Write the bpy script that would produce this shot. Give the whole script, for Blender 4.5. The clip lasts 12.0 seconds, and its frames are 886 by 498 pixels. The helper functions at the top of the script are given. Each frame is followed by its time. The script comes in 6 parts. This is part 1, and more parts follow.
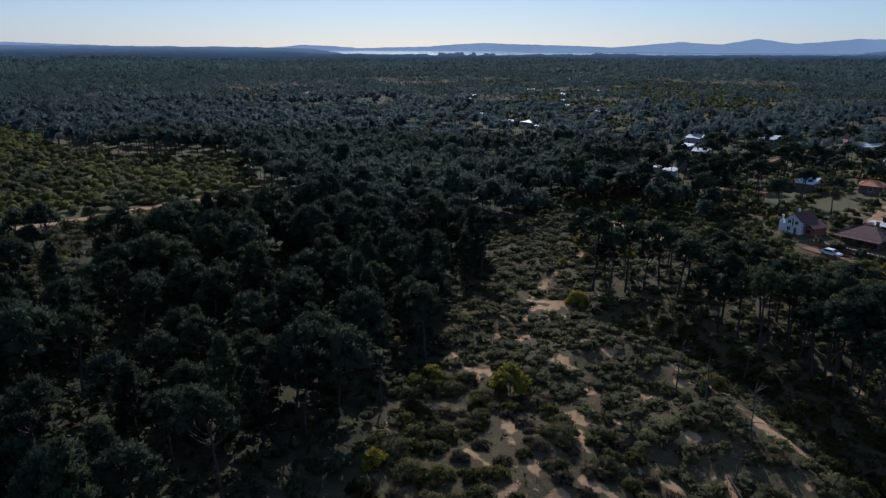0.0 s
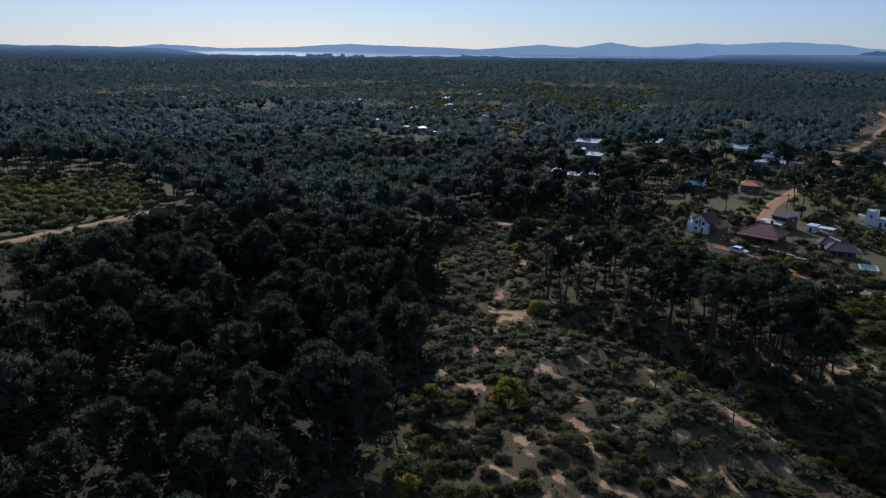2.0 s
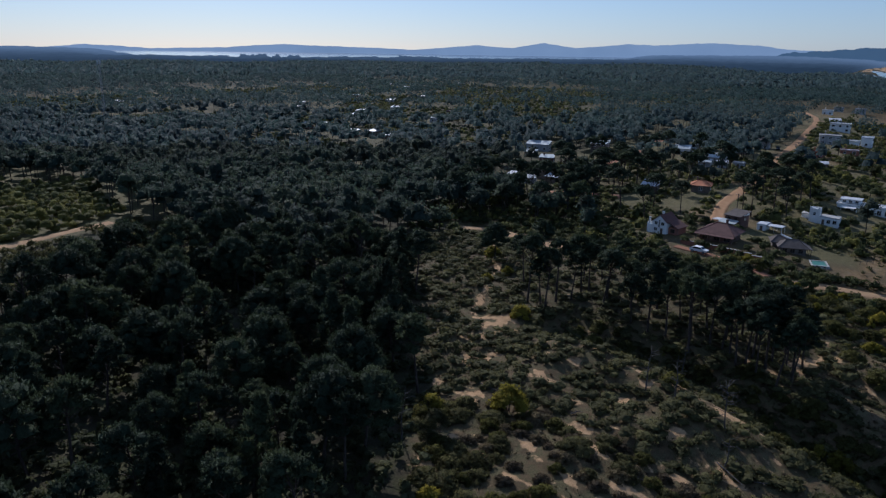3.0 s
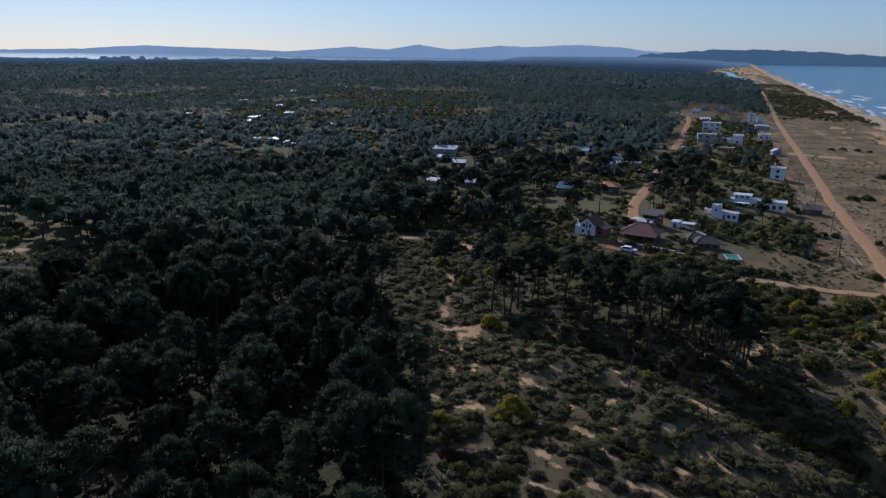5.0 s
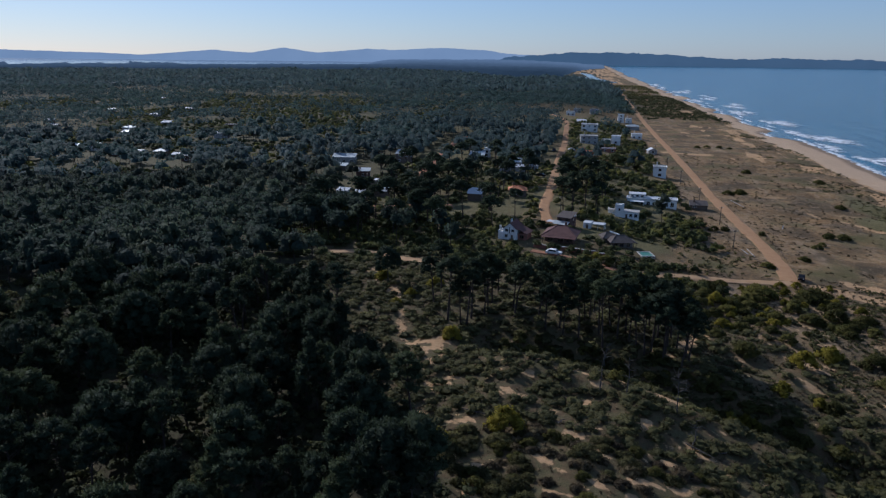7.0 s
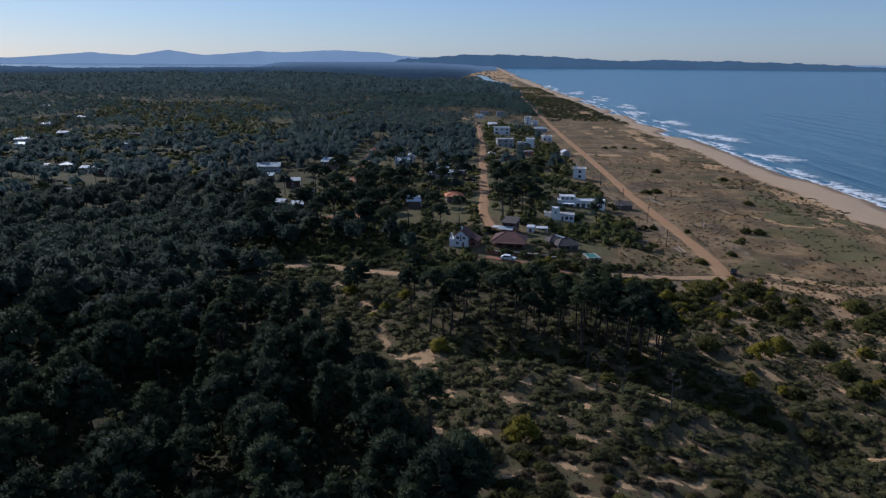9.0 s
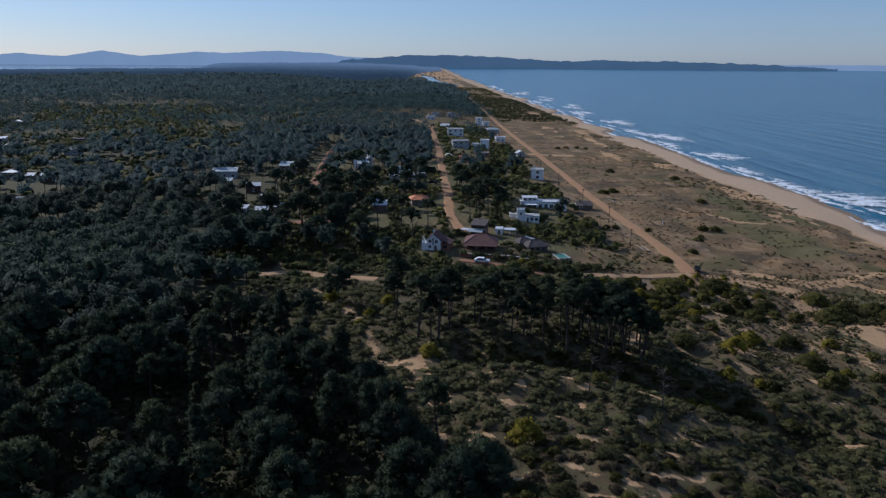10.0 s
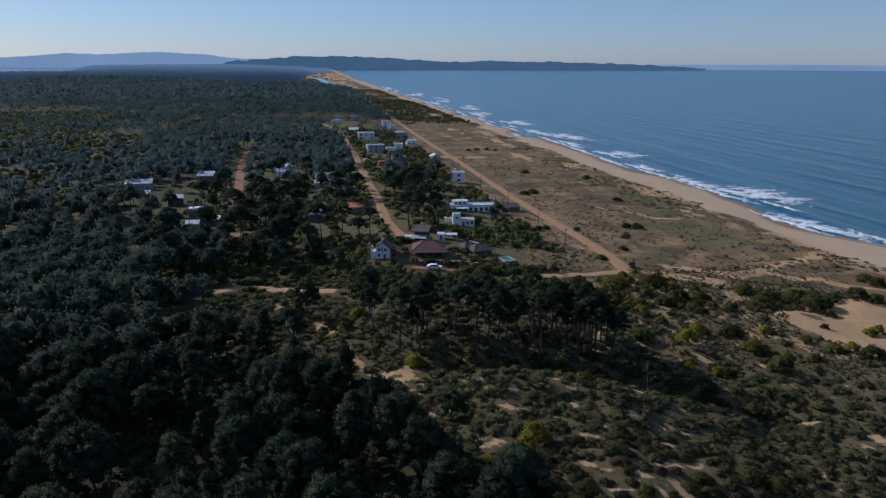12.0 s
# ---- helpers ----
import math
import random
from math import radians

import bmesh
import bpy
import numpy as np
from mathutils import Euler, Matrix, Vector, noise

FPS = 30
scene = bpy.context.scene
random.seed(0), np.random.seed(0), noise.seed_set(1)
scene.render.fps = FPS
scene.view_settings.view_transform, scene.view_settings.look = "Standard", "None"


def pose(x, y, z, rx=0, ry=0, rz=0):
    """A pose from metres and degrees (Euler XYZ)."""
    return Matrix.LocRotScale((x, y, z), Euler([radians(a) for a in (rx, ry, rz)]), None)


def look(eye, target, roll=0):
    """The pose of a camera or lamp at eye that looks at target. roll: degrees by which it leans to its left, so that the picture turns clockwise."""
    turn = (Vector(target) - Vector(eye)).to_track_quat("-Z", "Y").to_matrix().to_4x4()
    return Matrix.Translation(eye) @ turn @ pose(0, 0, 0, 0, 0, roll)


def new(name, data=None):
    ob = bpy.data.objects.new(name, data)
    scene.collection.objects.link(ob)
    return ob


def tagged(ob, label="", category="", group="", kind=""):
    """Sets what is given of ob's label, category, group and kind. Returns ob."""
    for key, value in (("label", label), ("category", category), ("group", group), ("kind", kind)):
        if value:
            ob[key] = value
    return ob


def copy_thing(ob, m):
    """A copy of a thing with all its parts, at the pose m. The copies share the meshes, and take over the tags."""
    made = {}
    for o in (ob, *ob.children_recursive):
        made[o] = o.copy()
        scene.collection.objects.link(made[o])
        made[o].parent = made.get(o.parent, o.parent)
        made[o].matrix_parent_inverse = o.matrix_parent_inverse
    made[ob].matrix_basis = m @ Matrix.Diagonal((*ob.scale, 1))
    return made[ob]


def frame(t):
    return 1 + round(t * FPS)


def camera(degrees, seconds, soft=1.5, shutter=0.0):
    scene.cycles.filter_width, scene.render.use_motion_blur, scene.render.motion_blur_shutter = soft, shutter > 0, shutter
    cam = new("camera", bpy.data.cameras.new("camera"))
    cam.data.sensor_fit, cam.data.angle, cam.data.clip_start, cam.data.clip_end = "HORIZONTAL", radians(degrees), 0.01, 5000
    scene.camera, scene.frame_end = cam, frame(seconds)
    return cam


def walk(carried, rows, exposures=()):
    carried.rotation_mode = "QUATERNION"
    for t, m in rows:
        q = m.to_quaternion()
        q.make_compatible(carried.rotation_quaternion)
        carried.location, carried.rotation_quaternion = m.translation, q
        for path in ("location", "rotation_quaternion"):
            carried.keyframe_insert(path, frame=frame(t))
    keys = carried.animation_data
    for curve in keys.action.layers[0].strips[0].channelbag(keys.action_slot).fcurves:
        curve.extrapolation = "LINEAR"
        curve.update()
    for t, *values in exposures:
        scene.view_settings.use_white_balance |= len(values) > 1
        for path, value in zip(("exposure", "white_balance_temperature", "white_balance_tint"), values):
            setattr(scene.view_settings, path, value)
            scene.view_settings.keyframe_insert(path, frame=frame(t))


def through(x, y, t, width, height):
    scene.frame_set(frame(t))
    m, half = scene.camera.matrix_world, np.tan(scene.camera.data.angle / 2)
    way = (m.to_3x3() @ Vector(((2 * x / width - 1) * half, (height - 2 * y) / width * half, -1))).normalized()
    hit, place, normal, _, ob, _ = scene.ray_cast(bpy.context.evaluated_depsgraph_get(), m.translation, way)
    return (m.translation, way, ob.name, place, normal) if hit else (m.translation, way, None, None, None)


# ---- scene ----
cam = camera(64.05, 12.0, soft=1.3)
SEA = 56.0  # height of the first eye above the sea
ROWS = [
    (0.0, -0.00, -0.00, 0.00, 74.22, -0.34, -43.09),
    (0.5, -3.20, 2.52, 0.84, 74.23, -0.49, -45.80),
    (1.0, -6.23, 5.22, 1.64, 74.26, -0.61, -48.45),
    (1.5, -9.07, 8.11, 2.41, 74.31, -0.69, -51.03),
    (2.0, -11.72, 11.15, 3.15, 74.37, -0.75, -53.59),
    (2.5, -14.19, 14.31, 3.87, 74.42, -0.80, -56.15),
    (3.0, -16.52, 17.60, 4.57, 74.45, -0.82, -58.67),
    (5.0, -24.47, 31.69, 7.14, 74.66, -0.77, -68.55),
    (5.5, -25.97, 35.33, 7.73, 74.75, -0.75, -71.30),
    (6.0, -27.29, 39.03, 8.29, 74.83, -0.73, -74.05),
    (6.5, -28.42, 42.85, 8.82, 74.90, -0.69, -76.65),
    (7.0, -29.39, 46.79, 9.36, 74.98, -0.64, -79.05),
    (9.0, -31.87, 63.08, 11.67, 75.20, -0.49, -87.50),
    (9.5, -32.21, 67.15, 12.23, 75.23, -0.46, -89.73),
    (10.0, -32.44, 71.25, 12.78, 75.26, -0.41, -92.00),
    (10.5, -32.56, 75.40, 13.33, 75.29, -0.36, -94.27),
    (11.0, -32.57, 79.63, 13.92, 75.32, -0.30, -96.50),
    (11.5, -32.47, 83.93, 14.56, 75.34, -0.24, -98.67),
    (12.0, -32.27, 88.28, 15.29, 75.34, -0.20, -100.80),
]
EXPOSURES = [(0.0, -0.13, 5000.0, 15.0), (12.0, -0.13, 5000.0, 15.0)]
walk(cam, [(t, pose(x, y, SEA + z, rx, ry, rz)) for t, x, y, z, rx, ry, rz in ROWS], EXPOSURES)

# ---- light ----
SUN_AZ, SUN_EL = 48.0, 31.0  # degrees from +x towards +y, and above the horizon
world = bpy.data.worlds.new("sky")
scene.world = world
world.use_nodes = True
wt = world.node_tree
sky = wt.nodes.new("ShaderNodeTexSky")
sky.sky_type = "NISHITA"
sky.sun_disc = False
sky.sun_elevation = radians(SUN_EL)
sky.sun_rotation = radians(90.0 - SUN_AZ)
sky.altitude = 50.0
sky.air_density, sky.dust_density, sky.ozone_density = 1.0, 0.3, 2.4
back = wt.nodes["Background"]
back.inputs["Strength"].default_value = 0.076
haze = wt.nodes.new("ShaderNodeMix")  # thin high haze: the whole sky a little paler and cooler
haze.data_type, haze.blend_type = "RGBA", "MIX"
haze.inputs[0].default_value = 0.30
haze.inputs[7].default_value = (4.3, 5.3, 6.7, 1.0)
wt.links.new(sky.outputs[0], haze.inputs[6])
wt.links.new(haze.outputs[2], back.inputs["Color"])
sun = new("sun", bpy.data.lights.new("sun", "SUN"))
sun.data.energy, sun.data.angle, sun.data.color = 4.4, radians(0.55), (1.0, 0.86, 0.68)
sun.matrix_basis = look((0, 0, 0), (-math.cos(radians(SUN_AZ)) * math.cos(radians(SUN_EL)), -math.sin(radians(SUN_AZ)) * math.cos(radians(SUN_EL)), -math.sin(radians(SUN_EL))))
sun.location = (300, 300, 400)

# ---- materials ----
class Nodes:
    """A short way to write a node material."""

    def __init__(self, name):
        self.mat = bpy.data.materials.new(name)
        self.mat.use_nodes = True
        self.nt = self.mat.node_tree
        self.bsdf = self.nt.nodes["Principled BSDF"]
        self.pos = None

    def node(self, kind, **inputs):
        n = self.nt.nodes.new(kind)
        for key, value in inputs.items():
            self.put(n.inputs[key.replace("_", " ")], value)
        return n

    def put(self, socket, value):
        if isinstance(value, bpy.types.NodeSocket):
            self.nt.links.new(value, socket)
        else:
            socket.default_value = value

    def where(self):
        if self.pos is None:
            self.pos = self.nt.nodes.new("ShaderNodeNewGeometry").outputs["Position"]
        return self.pos

    def noise(self, scale, detail=3.0, rough=0.55, vector=None):
        n = self.node("ShaderNodeTexNoise", Scale=scale, Detail=detail, Roughness=rough)
        self.put(n.inputs["Vector"], self.where() if vector is None else vector)
        return n.outputs["Fac"]

    def ramp(self, fac, lo, hi):
        n = self.nt.nodes.new("ShaderNodeMapRange")
        n.clamp = True
        self.put(n.inputs["Value"], fac)
        n.inputs["From Min"].default_value, n.inputs["From Max"].default_value = lo, hi
        return n.outputs["Result"]

    def mix(self, fac, a, b):
        n = self.nt.nodes.new("ShaderNodeMix")
        n.data_type = "RGBA"
        self.put(n.inputs[0], fac)
        self.put(n.inputs[6], a if isinstance(a, bpy.types.NodeSocket) else (*a, 1.0))
        self.put(n.inputs[7], b if isinstance(b, bpy.types.NodeSocket) else (*b, 1.0))
        return n.outputs[2]

    def math(self, op, a, b=0.0):
        n = self.nt.nodes.new("ShaderNodeMath")
        n.operation = op
        self.put(n.inputs[0], a)
        self.put(n.inputs[1], b)
        return n.outputs[0]

    def attr(self, name):
        n = self.nt.nodes.new("ShaderNodeAttribute")
        n.attribute_name = name
        return n.outputs["Fac"]

    def random(self):
        return self.nt.nodes.new("ShaderNodeObjectInfo").outputs["Random"]

    def island(self):
        return self.nt.nodes.new("ShaderNodeNewGeometry").outputs["Random Per Island"]

    def bump(self, height, strength, distance):
        n = self.node("ShaderNodeBump", Strength=strength, Distance=distance, Height=height)
        self.put(self.bsdf.inputs["Normal"], n.outputs[0])

    def done(self, color, rough=0.8, metal=0.0, spec=0.3):
        self.put(self.bsdf.inputs["Base Color"], color if isinstance(color, bpy.types.NodeSocket) else (*color, 1.0))
        self.put(self.bsdf.inputs["Roughness"], rough)
        self.put(self.bsdf.inputs["Metallic"], metal)
        self.put(self.bsdf.inputs["Specular IOR Level"], spec)
        return self.mat


def plain(name, a, b, scale=2.0, rough=0.7, metal=0.0, spec=0.3, fine=25.0, bump=0.2, dist=0.01):
    """A two-tone surface with coarse stains, fine grain and a little relief."""
    m = Nodes(name)
    c = m.mix(m.ramp(m.noise(scale, 4), 0.3, 0.7), a, b)
    f = m.noise(fine, 3)
    c = m.mix(m.math("MULTIPLY", m.ramp(f, 0.35, 0.75), 0.35), c, tuple(v * 0.6 for v in a))
    m.bump(f, bump, dist)
    return m.done(c, rough, metal, spec)


def foliage(name, dark, light, tip, patch=0.12, through=0.35, by_thing=True, grain=5.0, calm=1.0):
    """Leaves: three tones, varied leaf by leaf, in patches and from plant to plant; some light passes through."""
    m = Nodes(name)
    c = m.mix(m.ramp(m.noise(patch, 3), 0.35, 0.68), dark, light)
    c = m.mix(m.math("MULTIPLY", m.math("POWER", m.island(), 2.0), 0.5), c, tip)
    r = m.random() if by_thing else m.attr("tone")  # from plant to plant
    c = m.mix(m.math("MULTIPLY", m.ramp(r, 0.5, 0.0), 0.7), c, tuple(v * 0.6 for v in dark))
    c = m.mix(m.math("MULTIPLY", m.ramp(r, 0.72, 1.0), 0.6), c, (tip[0] * 1.05, tip[1] * 1.05, tip[2] * 0.85))
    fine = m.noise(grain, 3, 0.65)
    # dark specks painted in for the shaded gaps between leaves
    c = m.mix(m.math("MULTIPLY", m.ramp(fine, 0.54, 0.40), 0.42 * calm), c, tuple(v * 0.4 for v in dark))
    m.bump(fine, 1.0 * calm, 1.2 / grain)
    m.done(c, 0.8, 0.0, 0.12)
    tr = m.node("ShaderNodeBsdfTranslucent")
    m.put(tr.inputs["Color"], c)
    mx = m.nt.nodes.new("ShaderNodeMixShader")
    mx.inputs[0].default_value = through + 0.12
    m.nt.links.new(m.bsdf.outputs[0], mx.inputs[1])
    m.nt.links.new(tr.outputs[0], mx.inputs[2])
    m.nt.links.new(mx.outputs[0], m.nt.nodes["Material Output"].inputs["Surface"])
    return m.mat


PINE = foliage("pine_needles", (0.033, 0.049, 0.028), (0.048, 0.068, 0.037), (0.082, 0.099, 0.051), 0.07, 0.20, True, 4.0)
# blue, paler leaves: distance haze put into the colour of mid and far trees
PINE_FAR_HAZE = foliage("pine_needles_woods", (0.062, 0.094, 0.096), (0.086, 0.124, 0.124), (0.098, 0.141, 0.141), 0.05, 0.4, False, 0.9, calm=0.5)
PINE_MID_HAZE = foliage("pine_needles_mid", (0.044, 0.074, 0.070), (0.064, 0.101, 0.095), (0.073, 0.115, 0.108), 0.06, 0.35, False, 1.6, calm=0.5)
GUM_MID_HAZE = foliage("gum_leaves_mid", (0.049, 0.077, 0.076), (0.070, 0.103, 0.101), (0.080, 0.117, 0.115), 0.05, 0.35, False, 1.6, calm=0.5)
GUM_FAR_HAZE = foliage("gum_leaves", (0.062, 0.096, 0.100), (0.086, 0.124, 0.128), (0.098, 0.141, 0.146), 0.03, 0.4, False, 0.9, calm=0.5)
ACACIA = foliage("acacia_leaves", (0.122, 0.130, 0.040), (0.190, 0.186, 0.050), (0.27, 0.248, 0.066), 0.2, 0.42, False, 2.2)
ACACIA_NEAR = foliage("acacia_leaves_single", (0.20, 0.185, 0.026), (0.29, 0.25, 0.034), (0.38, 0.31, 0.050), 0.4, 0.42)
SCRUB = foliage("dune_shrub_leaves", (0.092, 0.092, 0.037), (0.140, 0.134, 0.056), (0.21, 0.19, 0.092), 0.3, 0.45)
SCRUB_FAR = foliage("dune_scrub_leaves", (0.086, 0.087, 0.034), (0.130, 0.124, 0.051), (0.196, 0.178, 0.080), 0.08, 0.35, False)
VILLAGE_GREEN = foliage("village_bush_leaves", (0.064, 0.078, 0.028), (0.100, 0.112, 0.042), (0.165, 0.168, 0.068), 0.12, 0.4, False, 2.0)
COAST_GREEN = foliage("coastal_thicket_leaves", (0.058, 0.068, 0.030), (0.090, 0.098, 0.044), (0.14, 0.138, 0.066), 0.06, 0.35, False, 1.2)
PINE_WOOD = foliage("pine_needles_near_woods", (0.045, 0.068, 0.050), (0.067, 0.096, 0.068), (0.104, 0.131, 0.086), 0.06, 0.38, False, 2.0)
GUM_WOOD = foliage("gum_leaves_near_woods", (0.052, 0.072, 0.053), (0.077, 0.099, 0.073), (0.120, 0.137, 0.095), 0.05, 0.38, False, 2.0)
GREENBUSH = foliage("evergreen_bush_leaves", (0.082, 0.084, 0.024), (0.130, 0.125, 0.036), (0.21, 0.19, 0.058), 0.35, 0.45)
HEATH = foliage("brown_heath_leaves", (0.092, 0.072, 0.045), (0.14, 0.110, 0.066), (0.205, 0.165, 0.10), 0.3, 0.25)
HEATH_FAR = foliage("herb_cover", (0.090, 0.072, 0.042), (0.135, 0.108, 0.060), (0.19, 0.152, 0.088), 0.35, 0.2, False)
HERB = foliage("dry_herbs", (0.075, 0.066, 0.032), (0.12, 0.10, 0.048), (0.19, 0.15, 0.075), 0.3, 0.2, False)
BARK = plain("pine_bark", (0.042, 0.032, 0.026), (0.075, 0.058, 0.046), 3.0, 0.9, 0, 0.2, 14.0, 0.6, 0.03)
DEADWOOD = plain("bleached_deadwood", (0.055, 0.048, 0.042), (0.115, 0.102, 0.09), 2.0, 0.85, 0, 0.2, 20.0, 0.4, 0.01)


def ground_material():
    m = Nodes("ground")
    n1, n2, n3 = m.noise(0.22, 4, 0.6), m.noise(1.1, 4, 0.6), m.noise(7.0, 4, 0.6)
    n0 = m.noise(0.045, 3)
    grain = m.mix(m.ramp(n3, 0.3, 0.7), (0.72, 0.72, 0.72), (1.15, 1.15, 1.15))
    sand = m.mix(m.ramp(n2, 0.3, 0.7), (0.34, 0.212, 0.102), (0.47, 0.305, 0.158))
    litter = m.mix(m.ramp(n2, 0.3, 0.7), (0.076, 0.054, 0.028), (0.135, 0.095, 0.049))
    herb = m.mix(m.ramp(n3, 0.35, 0.65), (0.068, 0.062, 0.027), (0.122, 0.100, 0.050))
    litter = m.mix(m.ramp(m.noise(0.6, 4, 0.6), 0.42, 0.58), litter, herb)
    scrub = m.mix(m.ramp(m.math("ADD", m.math("MULTIPLY", n1, 0.5), m.math("MULTIPLY", n2, 0.6)), 0.66, 0.74), litter, sand)
    dry = m.mix(m.ramp(n1, 0.35, 0.65), (0.158, 0.097, 0.041), (0.25, 0.160, 0.073))
    dry = m.mix(m.ramp(m.noise(0.09, 5, 0.65), 0.46, 0.62), dry, (0.30, 0.195, 0.093))
    dry = m.mix(m.ramp(m.math("ADD", m.noise(0.055, 5, 0.7), m.math("MULTIPLY", n2, 0.2)), 0.57, 0.70), dry, (0.092, 0.070, 0.040))
    dry = m.mix(m.math("MULTIPLY", m.ramp(m.noise(0.35, 6, 0.7), 0.52, 0.66), 0.75), dry, (0.33, 0.235, 0.145))
    dry = m.mix(m.math("MULTIPLY", m.ramp(m.noise(0.55, 5, 0.7), 0.56, 0.68), 0.8), dry, (0.075, 0.056, 0.034))
    along = m.node("ShaderNodeMapping")  # worn streaks that run with the coast
    m.put(along.inputs["Vector"], m.where())
    along.inputs["Scale"].default_value = (0.14, 1.0, 1.0)
    streak = m.noise(0.075, 5, 0.62, along.outputs[0])
    dry = m.mix(m.math("MULTIPLY", m.ramp(streak, 0.56, 0.68), 0.55), dry, (0.36, 0.26, 0.16))
    dry = m.mix(m.math("MULTIPLY", m.ramp(streak, 0.45, 0.33), 0.65), dry, (0.105, 0.080, 0.047))
    dry = m.mix(m.math("MULTIPLY", m.ramp(m.noise(0.022, 5, 0.65), 0.54, 0.66), 0.5), dry, (0.115, 0.098, 0.052))
    patch = m.math("ADD", m.math("MULTIPLY", m.noise(0.048, 6, 0.7), 0.75), m.math("MULTIPLY", m.noise(0.4, 5, 0.7), 0.25))
    dry = m.mix(m.math("MULTIPLY", m.ramp(patch, 0.47, 0.58), 0.62), dry, (0.094, 0.067, 0.038))  # darker worn heath
    green = m.mix(m.ramp(n2, 0.3, 0.7), (0.082, 0.074, 0.028), (0.125, 0.106, 0.044))
    grass = m.mix(m.ramp(m.math("ADD", n0, m.math("MULTIPLY", n2, 0.25)), 0.66, 0.82), dry, green)
    needles = m.mix(m.ramp(n1, 0.3, 0.7), (0.035, 0.030, 0.018), (0.062, 0.053, 0.029))
    needles = m.mix(m.math("MULTIPLY", m.ramp(m.noise(0.5, 5, 0.65), 0.46, 0.6), 0.8), needles, (0.060, 0.062, 0.026))
    lawn = m.mix(m.ramp(n2, 0.3, 0.7), (0.088, 0.080, 0.034), (0.146, 0.124, 0.057))
    c = m.mix(m.attr("grass"), scrub, grass)
    c = m.mix(m.attr("wood"), c, needles)
    c = m.mix(m.attr("lawn"), c, lawn)
    edge = m.ramp(m.math("ADD", m.attr("sand"), m.math("MULTIPLY", m.math("SUBTRACT", n2, 0.5), 0.9)), 0.42, 0.62)
    c = m.mix(edge, c, sand)
    beach = m.mix(m.ramp(n2, 0.3, 0.7), (0.42, 0.295, 0.180), (0.50, 0.365, 0.235))
    c = m.mix(m.ramp(m.math("ADD", m.attr("beach"), m.math("MULTIPLY", m.math("SUBTRACT", n1, 0.5), 0.8)), 0.4, 0.65), c, beach)
    wet = m.ramp(m.attr("wet"), 0.2, 0.9)
    c = m.mix(wet, c, (0.235, 0.170, 0.112))
    mul = m.nt.nodes.new("ShaderNodeMix")
    mul.data_type, mul.blend_type = "RGBA", "MULTIPLY"
    mul.inputs[0].default_value = 1.0
    m.put(mul.inputs[6], c)
    m.put(mul.inputs[7], grain)
    m.bump(m.math("ADD", n3, m.math("MULTIPLY", n2, 2.0)), 0.8, 0.10)
    return m.done(mul.outputs[2], 0.95, 0.0, 0.1)


GROUND = ground_material()


def road_material(name, a, b, c):
    m = Nodes(name)
    n1, n2 = m.noise(0.35, 4), m.noise(5.0, 4)
    col = m.mix(m.ramp(n1, 0.3, 0.7), a, b)
    col = m.mix(m.math("MULTIPLY", m.ramp(n2, 0.45, 0.75), 0.5), col, c)
    m.bump(n2, 0.5, 0.04)
    return m.done(col, 0.95, 0, 0.1)


DIRT = road_material("orange_dirt", (0.32, 0.182, 0.088), (0.385, 0.23, 0.115), (0.255, 0.140, 0.070))
SANDY = road_material("pale_sandy_dirt", (0.33, 0.205, 0.105), (0.39, 0.255, 0.135), (0.26, 0.16, 0.085))
REDDIRT = road_material("red_dirt", (0.24, 0.115, 0.064), (0.30, 0.15, 0.085), (0.18, 0.088, 0.054))


def water_material():
    """Deep blue water with long swell fronts that come in along the beach and wind ripples between them."""
    m = Nodes("sea_water")
    p = m.where()
    sc = m.node("ShaderNodeMapping")
    m.put(sc.inputs["Vector"], p)
    sc.inputs["Scale"].default_value = (0.13, 1.0, 1.0)
    sc.inputs["Rotation"].default_value = (0, 0, radians(8))
    swell = m.noise(0.035, 3, 0.5, sc.outputs[0])
    chop = m.noise(0.30, 4, 0.6, sc.outputs[0])
    front = m.node("ShaderNodeTexWave", Scale=0.010, Distortion=9.0, Detail=3.0, Detail_Scale=0.9)
    front.wave_type, front.bands_direction, front.wave_profile = "BANDS", "Y", "SIN"
    m.put(front.inputs["Vector"], sc.outputs[0])
    crest = m.math("MULTIPLY", m.math("POWER", front.outputs["Fac"], 3.0), m.ramp(m.noise(0.02, 3, 0.6, sc.outputs[0]), 0.38, 0.62))
    m.bump(m.math("ADD", m.math("ADD", m.math("MULTIPLY", swell, 5.0), chop), m.math("MULTIPLY", crest, 1.6)), 0.8, 1.1)
    # dark wave lines are put into the base colour as long blue streaks
    c = m.mix(m.ramp(m.math("ADD", m.math("MULTIPLY", m.noise(0.03, 4, 0.6, sc.outputs[0]), 0.6), m.math("MULTIPLY", m.noise(0.11, 3, 0.6, sc.outputs[0]), 0.4)), 0.36, 0.64), (0.003, 0.054, 0.090), (0.010, 0.098, 0.146))
    return m.done(c, 0.20, 0.0, 0.36)


WATER = water_material()
STILL = plain("still_lagoon_water", (0.05, 0.08, 0.10), (0.06, 0.09, 0.11), 0.01, 0.12, 0, 0.5, 0.3, 0.0, 0.01)


